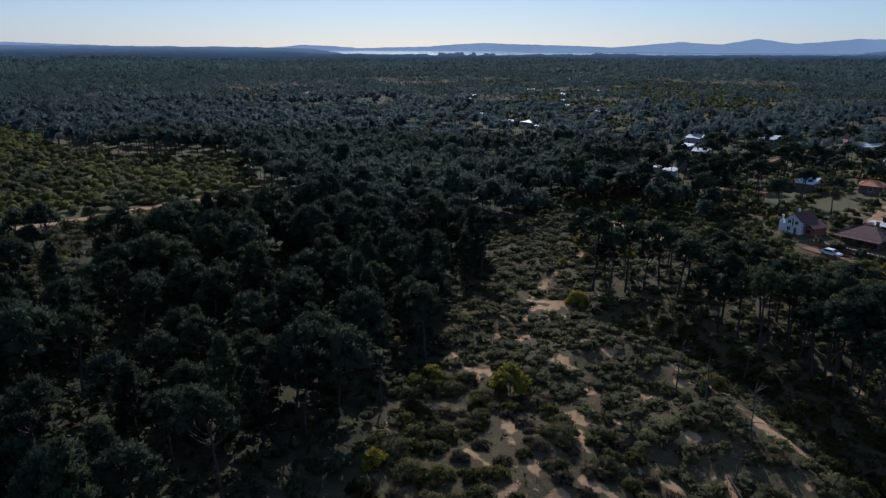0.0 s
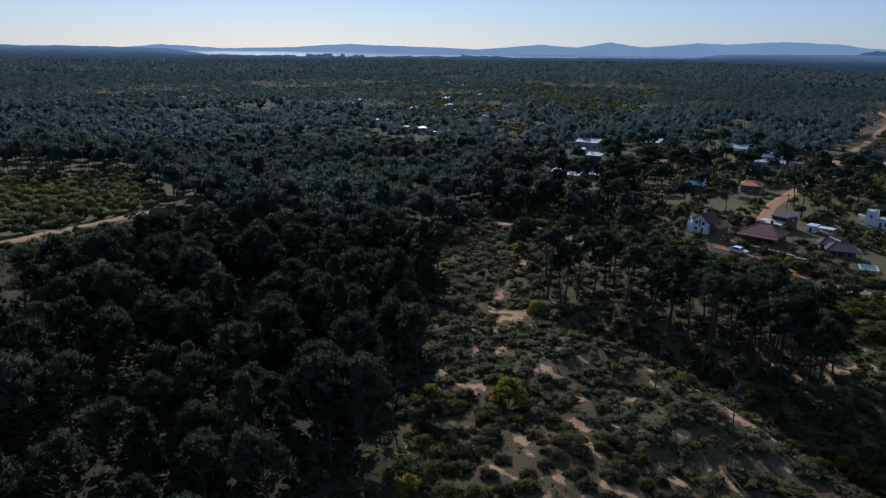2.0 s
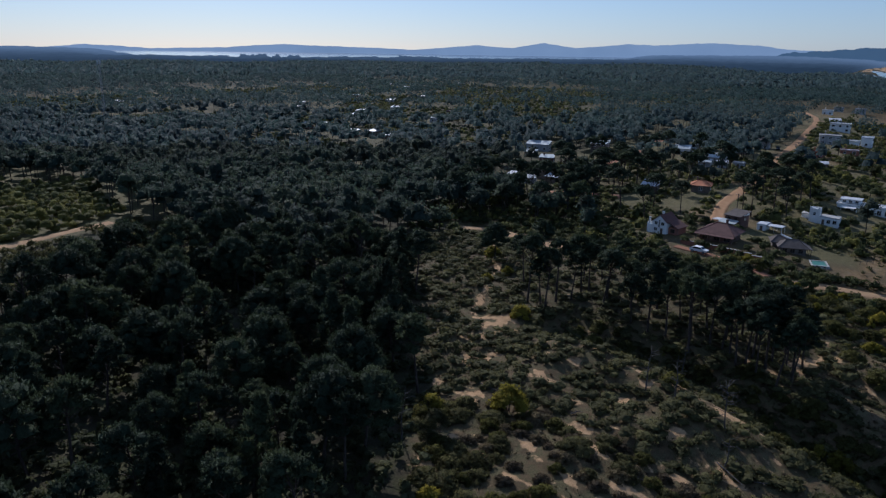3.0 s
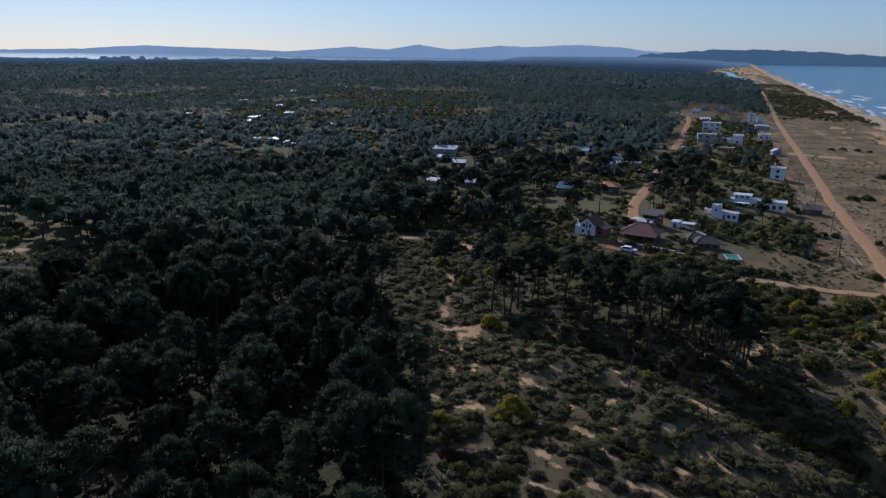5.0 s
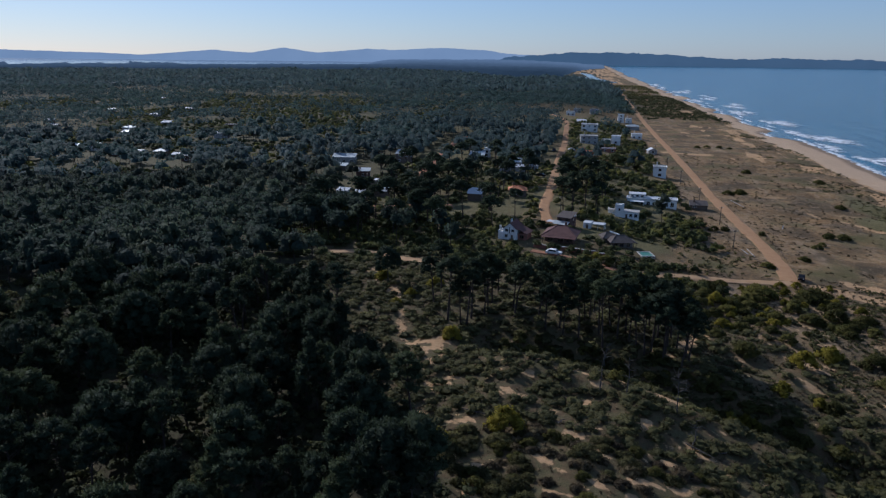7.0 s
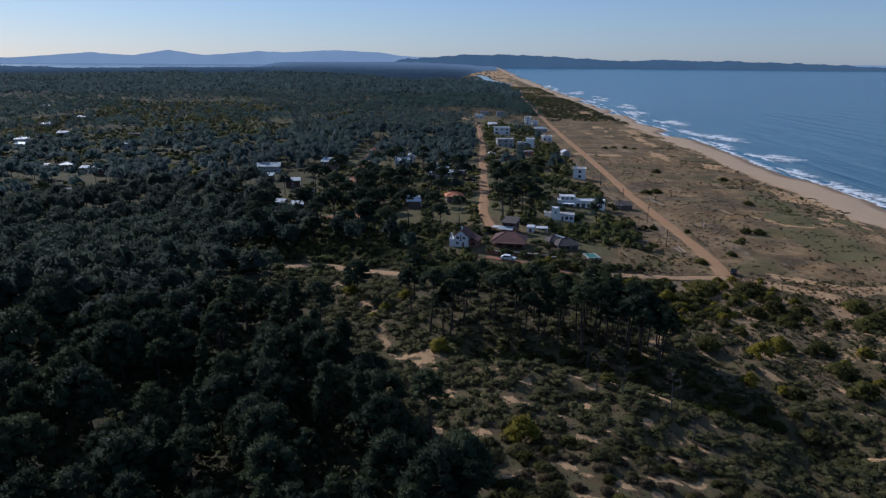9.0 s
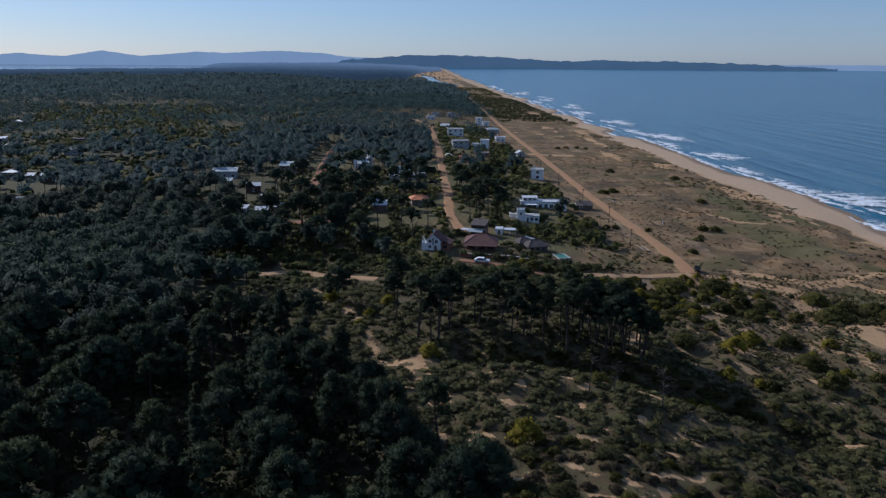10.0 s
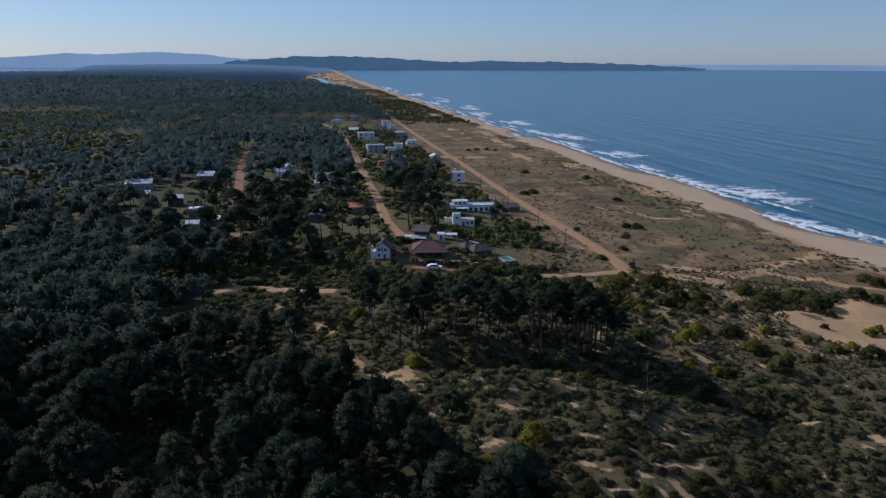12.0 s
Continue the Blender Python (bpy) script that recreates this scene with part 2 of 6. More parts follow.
def foam_material():
    m = Nodes("sea_foam")
    n = m.noise(0.35, 6, 0.72)
    m.done(m.mix(m.noise(1.5, 3), (0.62, 0.66, 0.68), (0.80, 0.82, 0.82)), 0.8)
    a = m.ramp(m.math("ADD", n, m.math("MULTIPLY", m.attr("thick"), 0.52)), 0.66, 1.0)
    m.put(m.bsdf.inputs["Alpha"], a)
    return m.mat


FOAM = foam_material()


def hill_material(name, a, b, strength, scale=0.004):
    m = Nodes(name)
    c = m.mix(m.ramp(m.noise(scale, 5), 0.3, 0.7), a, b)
    # glows by itself: the blue distance haze is part of this colour
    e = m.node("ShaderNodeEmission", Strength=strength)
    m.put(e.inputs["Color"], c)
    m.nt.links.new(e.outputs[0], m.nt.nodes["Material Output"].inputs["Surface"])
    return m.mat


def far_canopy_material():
    """Glowing far woods with haze painted into the colour, paler towards the horizon."""
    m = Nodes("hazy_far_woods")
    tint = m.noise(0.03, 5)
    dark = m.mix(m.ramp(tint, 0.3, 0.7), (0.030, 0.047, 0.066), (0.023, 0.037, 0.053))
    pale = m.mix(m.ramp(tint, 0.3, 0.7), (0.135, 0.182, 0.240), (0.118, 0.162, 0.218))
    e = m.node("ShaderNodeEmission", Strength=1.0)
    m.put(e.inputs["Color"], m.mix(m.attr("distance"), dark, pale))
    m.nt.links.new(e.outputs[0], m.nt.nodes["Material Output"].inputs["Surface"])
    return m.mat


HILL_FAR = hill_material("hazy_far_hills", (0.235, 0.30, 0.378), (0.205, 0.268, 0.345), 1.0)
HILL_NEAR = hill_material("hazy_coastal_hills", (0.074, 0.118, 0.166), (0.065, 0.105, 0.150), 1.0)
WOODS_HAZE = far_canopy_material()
WHITE = plain("white_render", (0.72, 0.71, 0.68), (0.80, 0.79, 0.76), 0.6, 0.8, 0, 0.3, 12.0, 0.15, 0.01)
GREYWALL = plain("grey_render", (0.30, 0.29, 0.28), (0.40, 0.39, 0.37), 0.6, 0.85, 0, 0.3, 12.0, 0.2, 0.01)
BROWNWALL = plain("brown_render", (0.085, 0.048, 0.038), (0.13, 0.078, 0.06), 0.8, 0.85, 0, 0.3, 10.0, 0.2, 0.01)
REDWALL = plain("red_brick_wall", (0.26, 0.11, 0.075), (0.33, 0.15, 0.10), 0.8, 0.85, 0, 0.3, 9.0, 0.4, 0.02)
STONE = plain("dark_stone_wall", (0.10, 0.085, 0.075), (0.18, 0.155, 0.135), 1.2, 0.9, 0, 0.3, 5.0, 0.6, 0.04)
WOODWALL = plain("weathered_wood_wall", (0.13, 0.10, 0.075), (0.20, 0.155, 0.12), 1.0, 0.85, 0, 0.3, 14.0, 0.4, 0.02)
TILE_BROWN = plain("brown_roof_tiles", (0.105, 0.050, 0.042), (0.150, 0.075, 0.060), 0.7, 0.85, 0, 0.3, 6.0, 0.6, 0.05)
TILE_ORANGE = plain("orange_roof_tiles", (0.55, 0.20, 0.09), (0.62, 0.26, 0.12), 0.8, 0.85, 0, 0.3, 6.0, 0.6, 0.05)
THATCH = plain("grey_brown_shingles", (0.085, 0.070, 0.062), (0.125, 0.105, 0.092), 0.8, 0.9, 0, 0.2, 7.0, 0.6, 0.05)
SHEET = plain("grey_sheet_metal", (0.36, 0.39, 0.39), (0.48, 0.51, 0.51), 0.5, 0.6, 0.25, 0.4, 8.0, 0.3, 0.02)
WHITE_SHEET = plain("white_painted_sheet", (0.46, 0.47, 0.48), (0.58, 0.58, 0.58), 0.5, 0.6, 0.0, 0.3, 8.0, 0.2, 0.02)
CONCRETE = plain("concrete", (0.36, 0.34, 0.31), (0.46, 0.44, 0.40), 0.8, 0.85, 0, 0.3, 10.0, 0.3, 0.01)
TIMBER = plain("dark_timber", (0.10, 0.075, 0.055), (0.16, 0.12, 0.09), 2.0, 0.85, 0, 0.3, 18.0, 0.4, 0.01)
GLASS = plain("dark_window_glass", (0.012, 0.015, 0.018), (0.02, 0.024, 0.028), 1.0, 0.08, 0, 0.6, 3.0, 0.0, 0.01)
CARWHITE = plain("white_car_paint", (0.76, 0.74, 0.71), (0.80, 0.78, 0.75), 1.0, 0.45, 0, 0.35, 30.0, 0.0, 0.01)
CARDARK = plain("dark_car_paint", (0.014, 0.010, 0.010), (0.022, 0.018, 0.018), 1.0, 0.75, 0, 0.1, 30.0, 0.0, 0.01)
RUBBER = plain("tyre_rubber", (0.02, 0.02, 0.02), (0.03, 0.03, 0.03), 4.0, 0.9)
STEEL = plain("grey_steel", (0.30, 0.31, 0.32), (0.40, 0.41, 0.42), 3.0, 0.5, 0.7, 0.5)
POOLWATER = plain("green_pool_water", (0.045, 0.15, 0.095), (0.06, 0.18, 0.115), 0.6, 0.3, 0, 0.15, 3.0, 0.1, 0.02)

# ---- terrain ----
def lattice(i, j, seed):
    h = (i.astype(np.int64) * 374761393 + j.astype(np.int64) * 668265263 + seed * 974634621) & 0xFFFFFFFF
    h = ((h ^ (h >> 13)) * 1274126177) & 0xFFFFFFFF
    return ((h ^ (h >> 16)) & 0xFFFF) / 65535.0


def vnoise(x, y, size, seed=0):
    """Smooth value noise from 0 to 1 with features of that size in metres."""
    u, v = np.asarray(x, float) / size, np.asarray(y, float) / size
    i, j = np.floor(u), np.floor(v)
    a, b = u - i, v - j
    a, b = a * a * (3 - 2 * a), b * b * (3 - 2 * b)
    top = lattice(i, j, seed) * (1 - a) + lattice(i + 1, j, seed) * a
    low = lattice(i, j + 1, seed) * (1 - a) + lattice(i + 1, j + 1, seed) * a
    return top * (1 - b) + low * b


def step(v, lo, hi):
    k = np.clip((np.asarray(v, float) - lo) / (hi - lo), 0, 1)
    return k * k * (3 - 2 * k)


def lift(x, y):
    """Raises the far land and sea, which end nearer than the true horizon, to fit the camera's view."""
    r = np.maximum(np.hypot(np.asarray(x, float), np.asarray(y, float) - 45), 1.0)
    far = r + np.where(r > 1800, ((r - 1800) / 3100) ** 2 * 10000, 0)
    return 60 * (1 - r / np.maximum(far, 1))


def near_line(x, y, pts):
    """The distance to a line of points in the plan."""
    best = np.full(np.shape(x), 1e9)
    for (ax, ay), (bx, by) in zip(pts[:-1], pts[1:]):
        dx, dy = bx - ax, by - ay
        k = np.clip(((x - ax) * dx + (y - ay) * dy) / (dx * dx + dy * dy), 0, 1)
        best = np.minimum(best, np.hypot(x - ax - k * dx, y - ay - k * dy))
    return best


BEACH_ROAD = [(1500, -30), (936, -20.5), (731, -17), (594, -16.3), (500, -16.5), (418, -16.2), (364, -15.8), (310, -15.2), (260, -16.2), (220, -17.3), (194, -16.8), (181, -15)]
JUNCTION = [(179.4, -15.5), (174.7, -0.2), (170.9, 12.1), (167.8, 22.2), (162, 30.7)]
VILLAGE_ROAD = [(210, 55.6), (234.7, 58.7), (284.4, 57.7), (354.6, 57.7), (463.4, 56.7), (616.3, 58.7), (662.5, 62.9), (727.6, 77.4)]
WOOD_ROAD = [(156.7, 119.3), (160.3, 105), (154.5, 94.7), (150.5, 82.3)]
MEADOW_ROAD = [(20, 193), (49, 191), (70, 194), (100, 196)]
RED_TRACK = [(279.8, 119.7), (317, 121.7), (420.2, 128), (482.1, 128.4)]
DRIVE = [(162.2, 34.6), (165.6, 39.9), (169.3, 49.4), (171, 58.7)]
YARD = [(221, 123.6), (226.3, 109.2), (231.2, 92.9)]
ROADS = [(BEACH_ROAD, 5.2), (JUNCTION, 4.6), (VILLAGE_ROAD, 4.4), (WOOD_ROAD, 4.6), (MEADOW_ROAD, 4.0), (RED_TRACK, 5.0), (DRIVE, 3.4), (YARD, 8.0)]
TRAILS = [[(178.3, -22.7), (166.6, -41.6), (145.4, -34.1), (140.2, -39.4), (134.9, -54.3), (107.6, -49.9)], [(184.6, -32), (171.8, -49.8), (174.8, -62.4), (184.3, -79.3), (193.9, -99.3)], [(174.8, -62.4), (158.1, -77.4), (146.8, -88.2)], [(290.9, -51.3), (258.6, -75.2), (270, -102.5)], [(140.7, 99.3), (127, 90), (117, 85)], [(652.9, -23), (641.4, -56.3), (623.8, -82.7), (617.3, -111.9)], [(483.1, -10.4), (482.3, -42.4), (469.4, -61.9), (468.5, -87.1)]]

PROFILE_Y = [-600, -152, -138, -121, -106, -100, -90, -60, -20, 0, 20, 40, 60, 100, 200, 600, 2000]
PROFILE_Z = [-6, -0.9, 0, 1.3, 3.0, 4.5, 5.0, 4.7, 6.0, 7.0, 9.5, 12.3, 13.6, 13.0, 13.5, 15.0, 4.0]
CLEARING_PATHS = [[(91.9, 74.3), (81.6, 67.9), (70.6, 62.6), (63.5, 60.4), (58, 57.5), (53.6, 56.4)], [(81.6, 67.9), (79.3, 62.1), (74.7, 57), (75.9, 53.2)], [(88, 51.2), (88.2, 46.9), (85.7, 41.9), (84.3, 36.3), (82.1, 31.1), (81.3, 25.2)], [(81.2, 44), (76.9, 42.7)],
    [(72.3, 48.4), (67.3, 44.6), (61, 42.7), (60.5, 40), (56.6, 38.1)], [(56.8, 49), (54.1, 46.5), (49, 46.7)], [(54.6, 43.4), (51.7, 40.8), (46, 41)], [(71.9, 32.1), (70.8, 28.9), (68, 25.9), (60, 21)], [(120.1, 85.5), (94.1, 78), (91.9, 74.3), (91.5, 68), (89.5, 65.3)], [(83.3, 57.9), (78.1, 56.1)]]
GULLY = [(99, 60), (99, 42), (95, 28), (88, 14), (80, 3)]
RIDGE = [(91, 54), (85, 44), (83.5, 35), (80, 24), (76, 14)]


def coast(x, y):
    """The distance inland from the shore line."""
    return y - np.interp(x, [1800, 3000, 4700], [0, 40, 60])


def cusps(x):
    """The shoreline swings in and out by some metres."""
    return (vnoise(x, np.zeros(np.shape(x)), 62, 14) - 0.5) * 26 + (vnoise(x, np.zeros(np.shape(x)), 26, 15) - 0.5) * 5


def height(x, y):
    x, y = np.asarray(x, float), np.asarray(y, float)
    c = coast(x, y)
    c = c + cusps(x) * (1 - step(c, -122, -106))
    z = np.interp(c, PROFILE_Y, PROFILE_Z)
    calm = np.ones(np.shape(z))
    for pts, width in ROADS:
        calm = np.minimum(calm, step(near_line(x, y, pts), width * 0.55, width * 0.55 + 5))
    dune = step(c, -104, -96) * (1 - 0.6 * step(c, -70, -40)) * (1 - step(c, -40, -16))
    scrub = step(x, 30, 50) * (1 - step(x, 160, 180)) * step(c, -60, 5) * (1 - step(c, 80, 110))
    bumps = (vnoise(x, y, 11, 1) - 0.5) * (0.9 + 1.6 * dune + 1.2 * scrub) + (vnoise(x, y, 4, 2) - 0.5) * (0.25 + 0.5 * dune + 0.45 * scrub)
    z = z + bumps * calm * step(c, -125, -100)
    z = z + (vnoise(x, y, 60, 3) - 0.5) * 2.0 * step(c, 90, 160) * calm
    z = z - 4.6 * np.exp(-(near_line(x, y, GULLY) / 6.0) ** 2) + 1.0 * np.exp(-(near_line(x, y, RIDGE) / 4.5) ** 2)
    r = np.hypot(x, y)
    az = np.degrees(np.arctan2(y, x))
    z = z + 8 * step(az, 48, 70) * step(r, 900, 2300)
    z = z + (vnoise(x, y, 420, 4) - 0.5) * 9 * step(r, 700, 1500) * step(c, 0, 200) * (1 - step(r, 2400, 3300))
    z = z - 9 * step(r, 2870, 2960) * step(az, 14, 18) * (1 - step(az, 55, 60))
    z = z - 1.8 * np.maximum(step(x, 125, 170), 1 - step(c, 5, 45)) * (1 - step(c, 250, 500)) * step(c, -122, -96)
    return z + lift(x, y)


def spaced(*runs):
    out = []
    for a, b, s in runs:
        out += list(np.arange(a, b, s))
    return np.array(out + [runs[-1][1]])


def mesh_np(name, verts, faces, mat, smooth=False, normals=None):
    """A mesh from arrays of vertices and of triangles or quads; leaves may carry the normals of their clump."""
    me = bpy.data.meshes.new(name)
    verts, faces = np.asarray(verts, np.float32), np.asarray(faces, np.int32)
    n = faces.shape[1]
    if normals is not None:  # every leaf turned so that its front faces out of the clump
        a, b, c = verts[faces[:, 0]], verts[faces[:, 1]], verts[faces[:, 2]]
        back = (np.cross(b - a, c - a) * normals[faces].sum(1)).sum(1) < 0
        faces = np.where(back[:, None], faces[:, ::-1], faces)
    me.vertices.add(len(verts))
    me.vertices.foreach_set("co", verts.ravel())
    me.loops.add(faces.size)
    me.loops.foreach_set("vertex_index", faces.ravel())
    me.polygons.add(len(faces))
    me.polygons.foreach_set("loop_start", np.arange(0, faces.size, n, dtype=np.int32))
    me.polygons.foreach_set("use_smooth", np.full(len(faces), smooth))
    me.update(calc_edges=True)
    me.validate()
    me.materials.append(mat)
    if normals is not None:
        me.attributes.new("custom_normal", "FLOAT_VECTOR", "POINT").data.foreach_set("vector", np.asarray(normals, np.float32).ravel())
    return me


def grid_faces(nu, nv):
    i, j = np.meshgrid(np.arange(nu - 1), np.arange(nv - 1), indexing="ij")
    a = (i * nv + j).ravel()
    return np.stack([a, a + nv, a + nv + 1, a + 1], 1)


def set_attr(me, name, values):
    me.attributes.new(name, "FLOAT", "POINT").data.foreach_set("value", np.asarray(values, np.float32).ravel())


CLEAR_X = [10, 27, 34, 42, 57, 69, 79, 92, 100, 107, 114, 122, 130, 136, 147, 160]
CLEAR_Y = [41, 57, 55, 55, 63, 72, 79, 86, 92, 102, 115, 126, 129, 116, 115, 119]


def clearing(x, y):
    """The open dune clearing: 1 inside, 0 under the trees beyond its edge."""
    edge = np.interp(x, CLEAR_X, CLEAR_Y)
    return 1 - step(y + (vnoise(x, y, 9, 8) - 0.5) * 9, edge - 1, edge + 3)


def build_ground():
    xs = spaced((-400, 0, 20), (0, 26, 5), (26, 44, 1.8), (44, 96, 1.05), (96, 182, 1.8), (182, 420, 4), (420, 1000, 9), (1000, 2000, 28), (2000, 5200, 80))
    ys = spaced((-1400, -400, 100), (-400, -168, 20), (-168, -80, 2.5), (-80, 20, 1.8), (20, 78, 1.05), (78, 120, 1.8), (120, 140, 4), (140, 400, 5), (400, 1000, 14), (1000, 5200, 90))
    x, y = [a.ravel() for a in np.meshgrid(xs, ys, indexing="ij")]
    me = mesh_np("ground", np.stack([x, y, height(x, y)], 1), grid_faces(len(xs), len(ys)), GROUND, True)
    c = coast(x, y)
    wob = (vnoise(x, y, 14, 5) - 0.5) * 12 + (vnoise(x, y, 5, 6) - 0.5) * 6
    sand = 1 - step(c + wob, -110, -100)
    sand = np.maximum(sand, 0.62 * (1 - step(c + wob * 1.5, -104, -78)) * step(vnoise(x, y, 13, 20), 0.45, 0.7))
    d = np.hypot((x - 122) / 20, (y + 60) / 24) + wob * 0.035 + (vnoise(x, y, 7, 75) - 0.5) * 0.9
    sand = np.maximum(sand, 1 - step(d, 0.75, 1.15))
    for k, pts in enumerate(TRAILS):
        wide = 1.0 if k < 2 else 0.0
        sand = np.maximum(sand, 0.95 * (1 - step(near_line(x, y, pts) + wob * 0.08, 0.6 + wide, 2.2 + wide * 1.4)))
    for ex, ey, ew, eh in ((262.4, -100.9, 16, 7), (492.7, -72, 46, 5), (582.2, -83.4, 60, 5), (717.4, -64.8, 70, 4), (339.4, -98.4, 20, 7), (440, -93.1, 14, 6), (449.8, -82.8, 12, 5), (508.1, -91.9, 14, 5), (271.2, -89.2, 9, 4), (655.9, -90.8, 34, 9), (699.3, -80.3, 16, 6), (912.3, -86, 60, 6), (2900, 0, 520, 130), (2200, -10, 400, 62), (925, -84, 30, 8), (831.6, -93.5, 24, 7)):
        sand = np.maximum(sand, (1 - step(np.hypot((x - ex) / ew, (y - ey) / eh) + wob * 0.09, 0.5, 1.1)) * (0.35 + 0.65 * step(vnoise(x, y, 9, 26), 0.3, 0.6)))
    hollow = vnoise(x, y, 3.8, 30) * 0.6 + vnoise(x, y, 1.7, 31) * 0.4
    slope = step(x, 35, 50) * (1 - step(x, 112, 150)) * step(c, -34, -8)
    slope = np.maximum(slope, 0.8 * np.exp(-(near_line(x, y, RIDGE) / 2.2) ** 2))
    slope = slope * (1 - 0.85 * step(near_line(x, y, RIDGE), 2, 5) * step(x, 58, 66) * (1 - step(x, 96, 106)) * step(y, -6, 2) * (1 - step(y, 26, 36)))
    slope = slope * (1 - 0.6 * step(x, 98, 108) * step(c, 28, 44))
    sand = np.maximum(sand, slope * clearing(x, y) * step(hollow, 0.66, 0.76) * 0.9)
    for pts in CLEARING_PATHS:
        d = near_line(x, y, pts) + (vnoise(x, y, 3.1, 73) - 0.5) * 1.9
        sand = np.maximum(sand, 0.92 * (1 - step(d, 0.15, 1.15)) * (0.3 + 0.7 * step(vnoise(x, y, 2.3, 74), 0.3, 0.55)))
    open_slope = step(x, 92, 108) * (1 - step(x, 160, 175)) * step(c, -75, -60) * (1 - step(c, 0, 18))
    sand = np.maximum(sand, open_slope * (0.06 + 0.48 * step(vnoise(x, y, 8, 36) * 0.5 + vnoise(x, y, 3, 37) * 0.5, 0.42, 0.62)))
    wood = step(c, 30, 42) * (1 - clearing(x, y)) + step(x, 100, 106) * (1 - step(x, 150, 160)) * step(c, 14, 24) * 0.25
    wood = np.maximum(np.clip(wood, 0, 1), step(x, 800, 950) * step(c, -60, -20))
    village = step(x, 205, 216) * step(c, 0, 12) * (1 - step(c, 130, 170)) * (1 - step(x, 640, 760))
    wood = wood * (1 - step(x, 10, 20) * (1 - step(x, 135, 150)) * step(c, 186, 196) * (1 - step(c, 420, 450)))
    wood = wood * (1 - village * np.where(c > 62, 0.25, 0.75))
    grass = step(x, 130, 175) * step(c, -104, -95) * (1 - step(c, 6, 30))
    grass = np.maximum(grass, step(-c, -25, 5) * step(x, 100, 150) * 0.8)
    grass = np.maximum(grass, village * 0.8 * (c < 66))
    inland = step(x, 190, 240) * step(c, 150, 180) * (1 - step(x, 900, 1200)) * (1 - step(c, 650, 800))
    lawn = np.maximum(village * (0.35 + 0.5 * step(vnoise(x, y, 18, 60), 0.35, 0.55)), 0.45 * inland)
    for ex, ey, ew, eh in ((200, 43.2, 9, 9), (200.7, 24.4, 12, 8), (192.2, 72.1, 12, 9), (485.4, 51.5, 60, 4), (572.4, 39.4, 60, 14), (311.1, 66, 20, 4), (154.5, -59.4, 12, 7), (125.3, -31.3, 6, 6), (230.4, -70.8, 34, 12), (305, -82.2, 40, 8), (272.9, -95.6, 14, 7), (279.8, -74.6, 20, 9), (223.9, -17.6, 8, 4)):
        lawn = np.maximum(lawn, 1 - step(np.hypot((x - ex) / ew, (y - ey) / eh) + wob * 0.04, 0.6, 1.2))
    lawn = np.maximum(lawn, step(x, 10, 20) * (1 - step(x, 135, 150)) * step(c, 186, 196) * (1 - step(c, 420, 450)))
    wet = 1 - step(c + cusps(x) + (vnoise(x, y, 40, 7) - 0.5) * 6, -134, -127)
    beach = 1 - step(c + wob * 0.6, -112, -103)
    for name, values in (("beach", beach), ("sand", sand), ("wood", wood), ("grass", grass), ("lawn", lawn), ("wet", wet)):
        set_attr(me, name, values)
    tagged(new("ground", me), "dune and woodland ground of dry grass, pine litter and bare sand", "ground", kind="structure")


build_ground()


def resample(pts, gap):
    out = []
    for (ax, ay), (bx, by) in zip(pts[:-1], pts[1:]):
        n = max(1, int(math.hypot(bx - ax, by - ay) / gap))
        out += [(ax + (bx - ax) * k / n, ay + (by - ay) * k / n) for k in range(n)]
    p = np.array(out + [pts[-1]], float)
    for _ in range(3):
        p[1:-1] = (p[:-2] + 2 * p[1:-1] + p[2:]) / 4
    return p


def road(name, pts, width, mat, label, gap=2.0):
    """A strip that lies on the ground with ragged, slightly sunk edges and two worn wheel ruts."""
    p = resample(pts, gap)
    t = np.gradient(p, axis=0)
    t /= np.linalg.norm(t, axis=1, keepdims=True)
    side = np.stack([-t[:, 1], t[:, 0]], 1)
    cols = [-1.0, -0.82, -0.5, -0.34, 0.0, 0.34, 0.5, 0.82, 1.0]
    rise = [-0.10, 0.05, 0.10, 0.06, 0.12, 0.06, 0.10, 0.05, -0.10]
    verts = []
    s = np.arange(len(p)) * gap
    for k, (u, h) in enumerate(zip(cols, rise)):
        wob = (vnoise(s, s * 0 + k * 7, 5, 40 + (u > 0)) - 0.5) * (0.9 if abs(u) > 0.8 else 0.1)
        q = p + side * (u * width / 2 + np.sign(u) * wob)[:, None]
        verts.append(np.stack([q[:, 0], q[:, 1], height(q[:, 0], q[:, 1]) + h + 0.06], 1))
    me = mesh_np(name, np.concatenate(verts), grid_faces(len(cols), len(p)), mat, True)
    return tagged(new(name, me), label, "road", kind="structure")


road("road_beach", BEACH_ROAD, 5.2, DIRT, "orange dirt road running along the coastal plain", 3.0)
road("road_junction", JUNCTION, 4.6, SANDY, "pale sandy dirt road between yellow-green bushes")
road("road_village", VILLAGE_ROAD, 4.4, DIRT, "orange dirt village road between houses and pines", 3.0)
road("road_woodland", WOOD_ROAD, 4.6, SANDY, "pale sandy track at the edge of the dark wood")
road("road_meadow", MEADOW_ROAD, 4.0, SANDY, "pale dirt road beside a meadow of yellow shrubs")
road("track_red", RED_TRACK, 5.0, REDDIRT, "red dirt track cut through the pine wood", 3.0)
road("drive", DRIVE, 3.4, REDDIRT, "reddish dirt drive where a white car is parked")
road("yard", YARD, 8.0, REDDIRT, "bare reddish earth yard among tall pines")


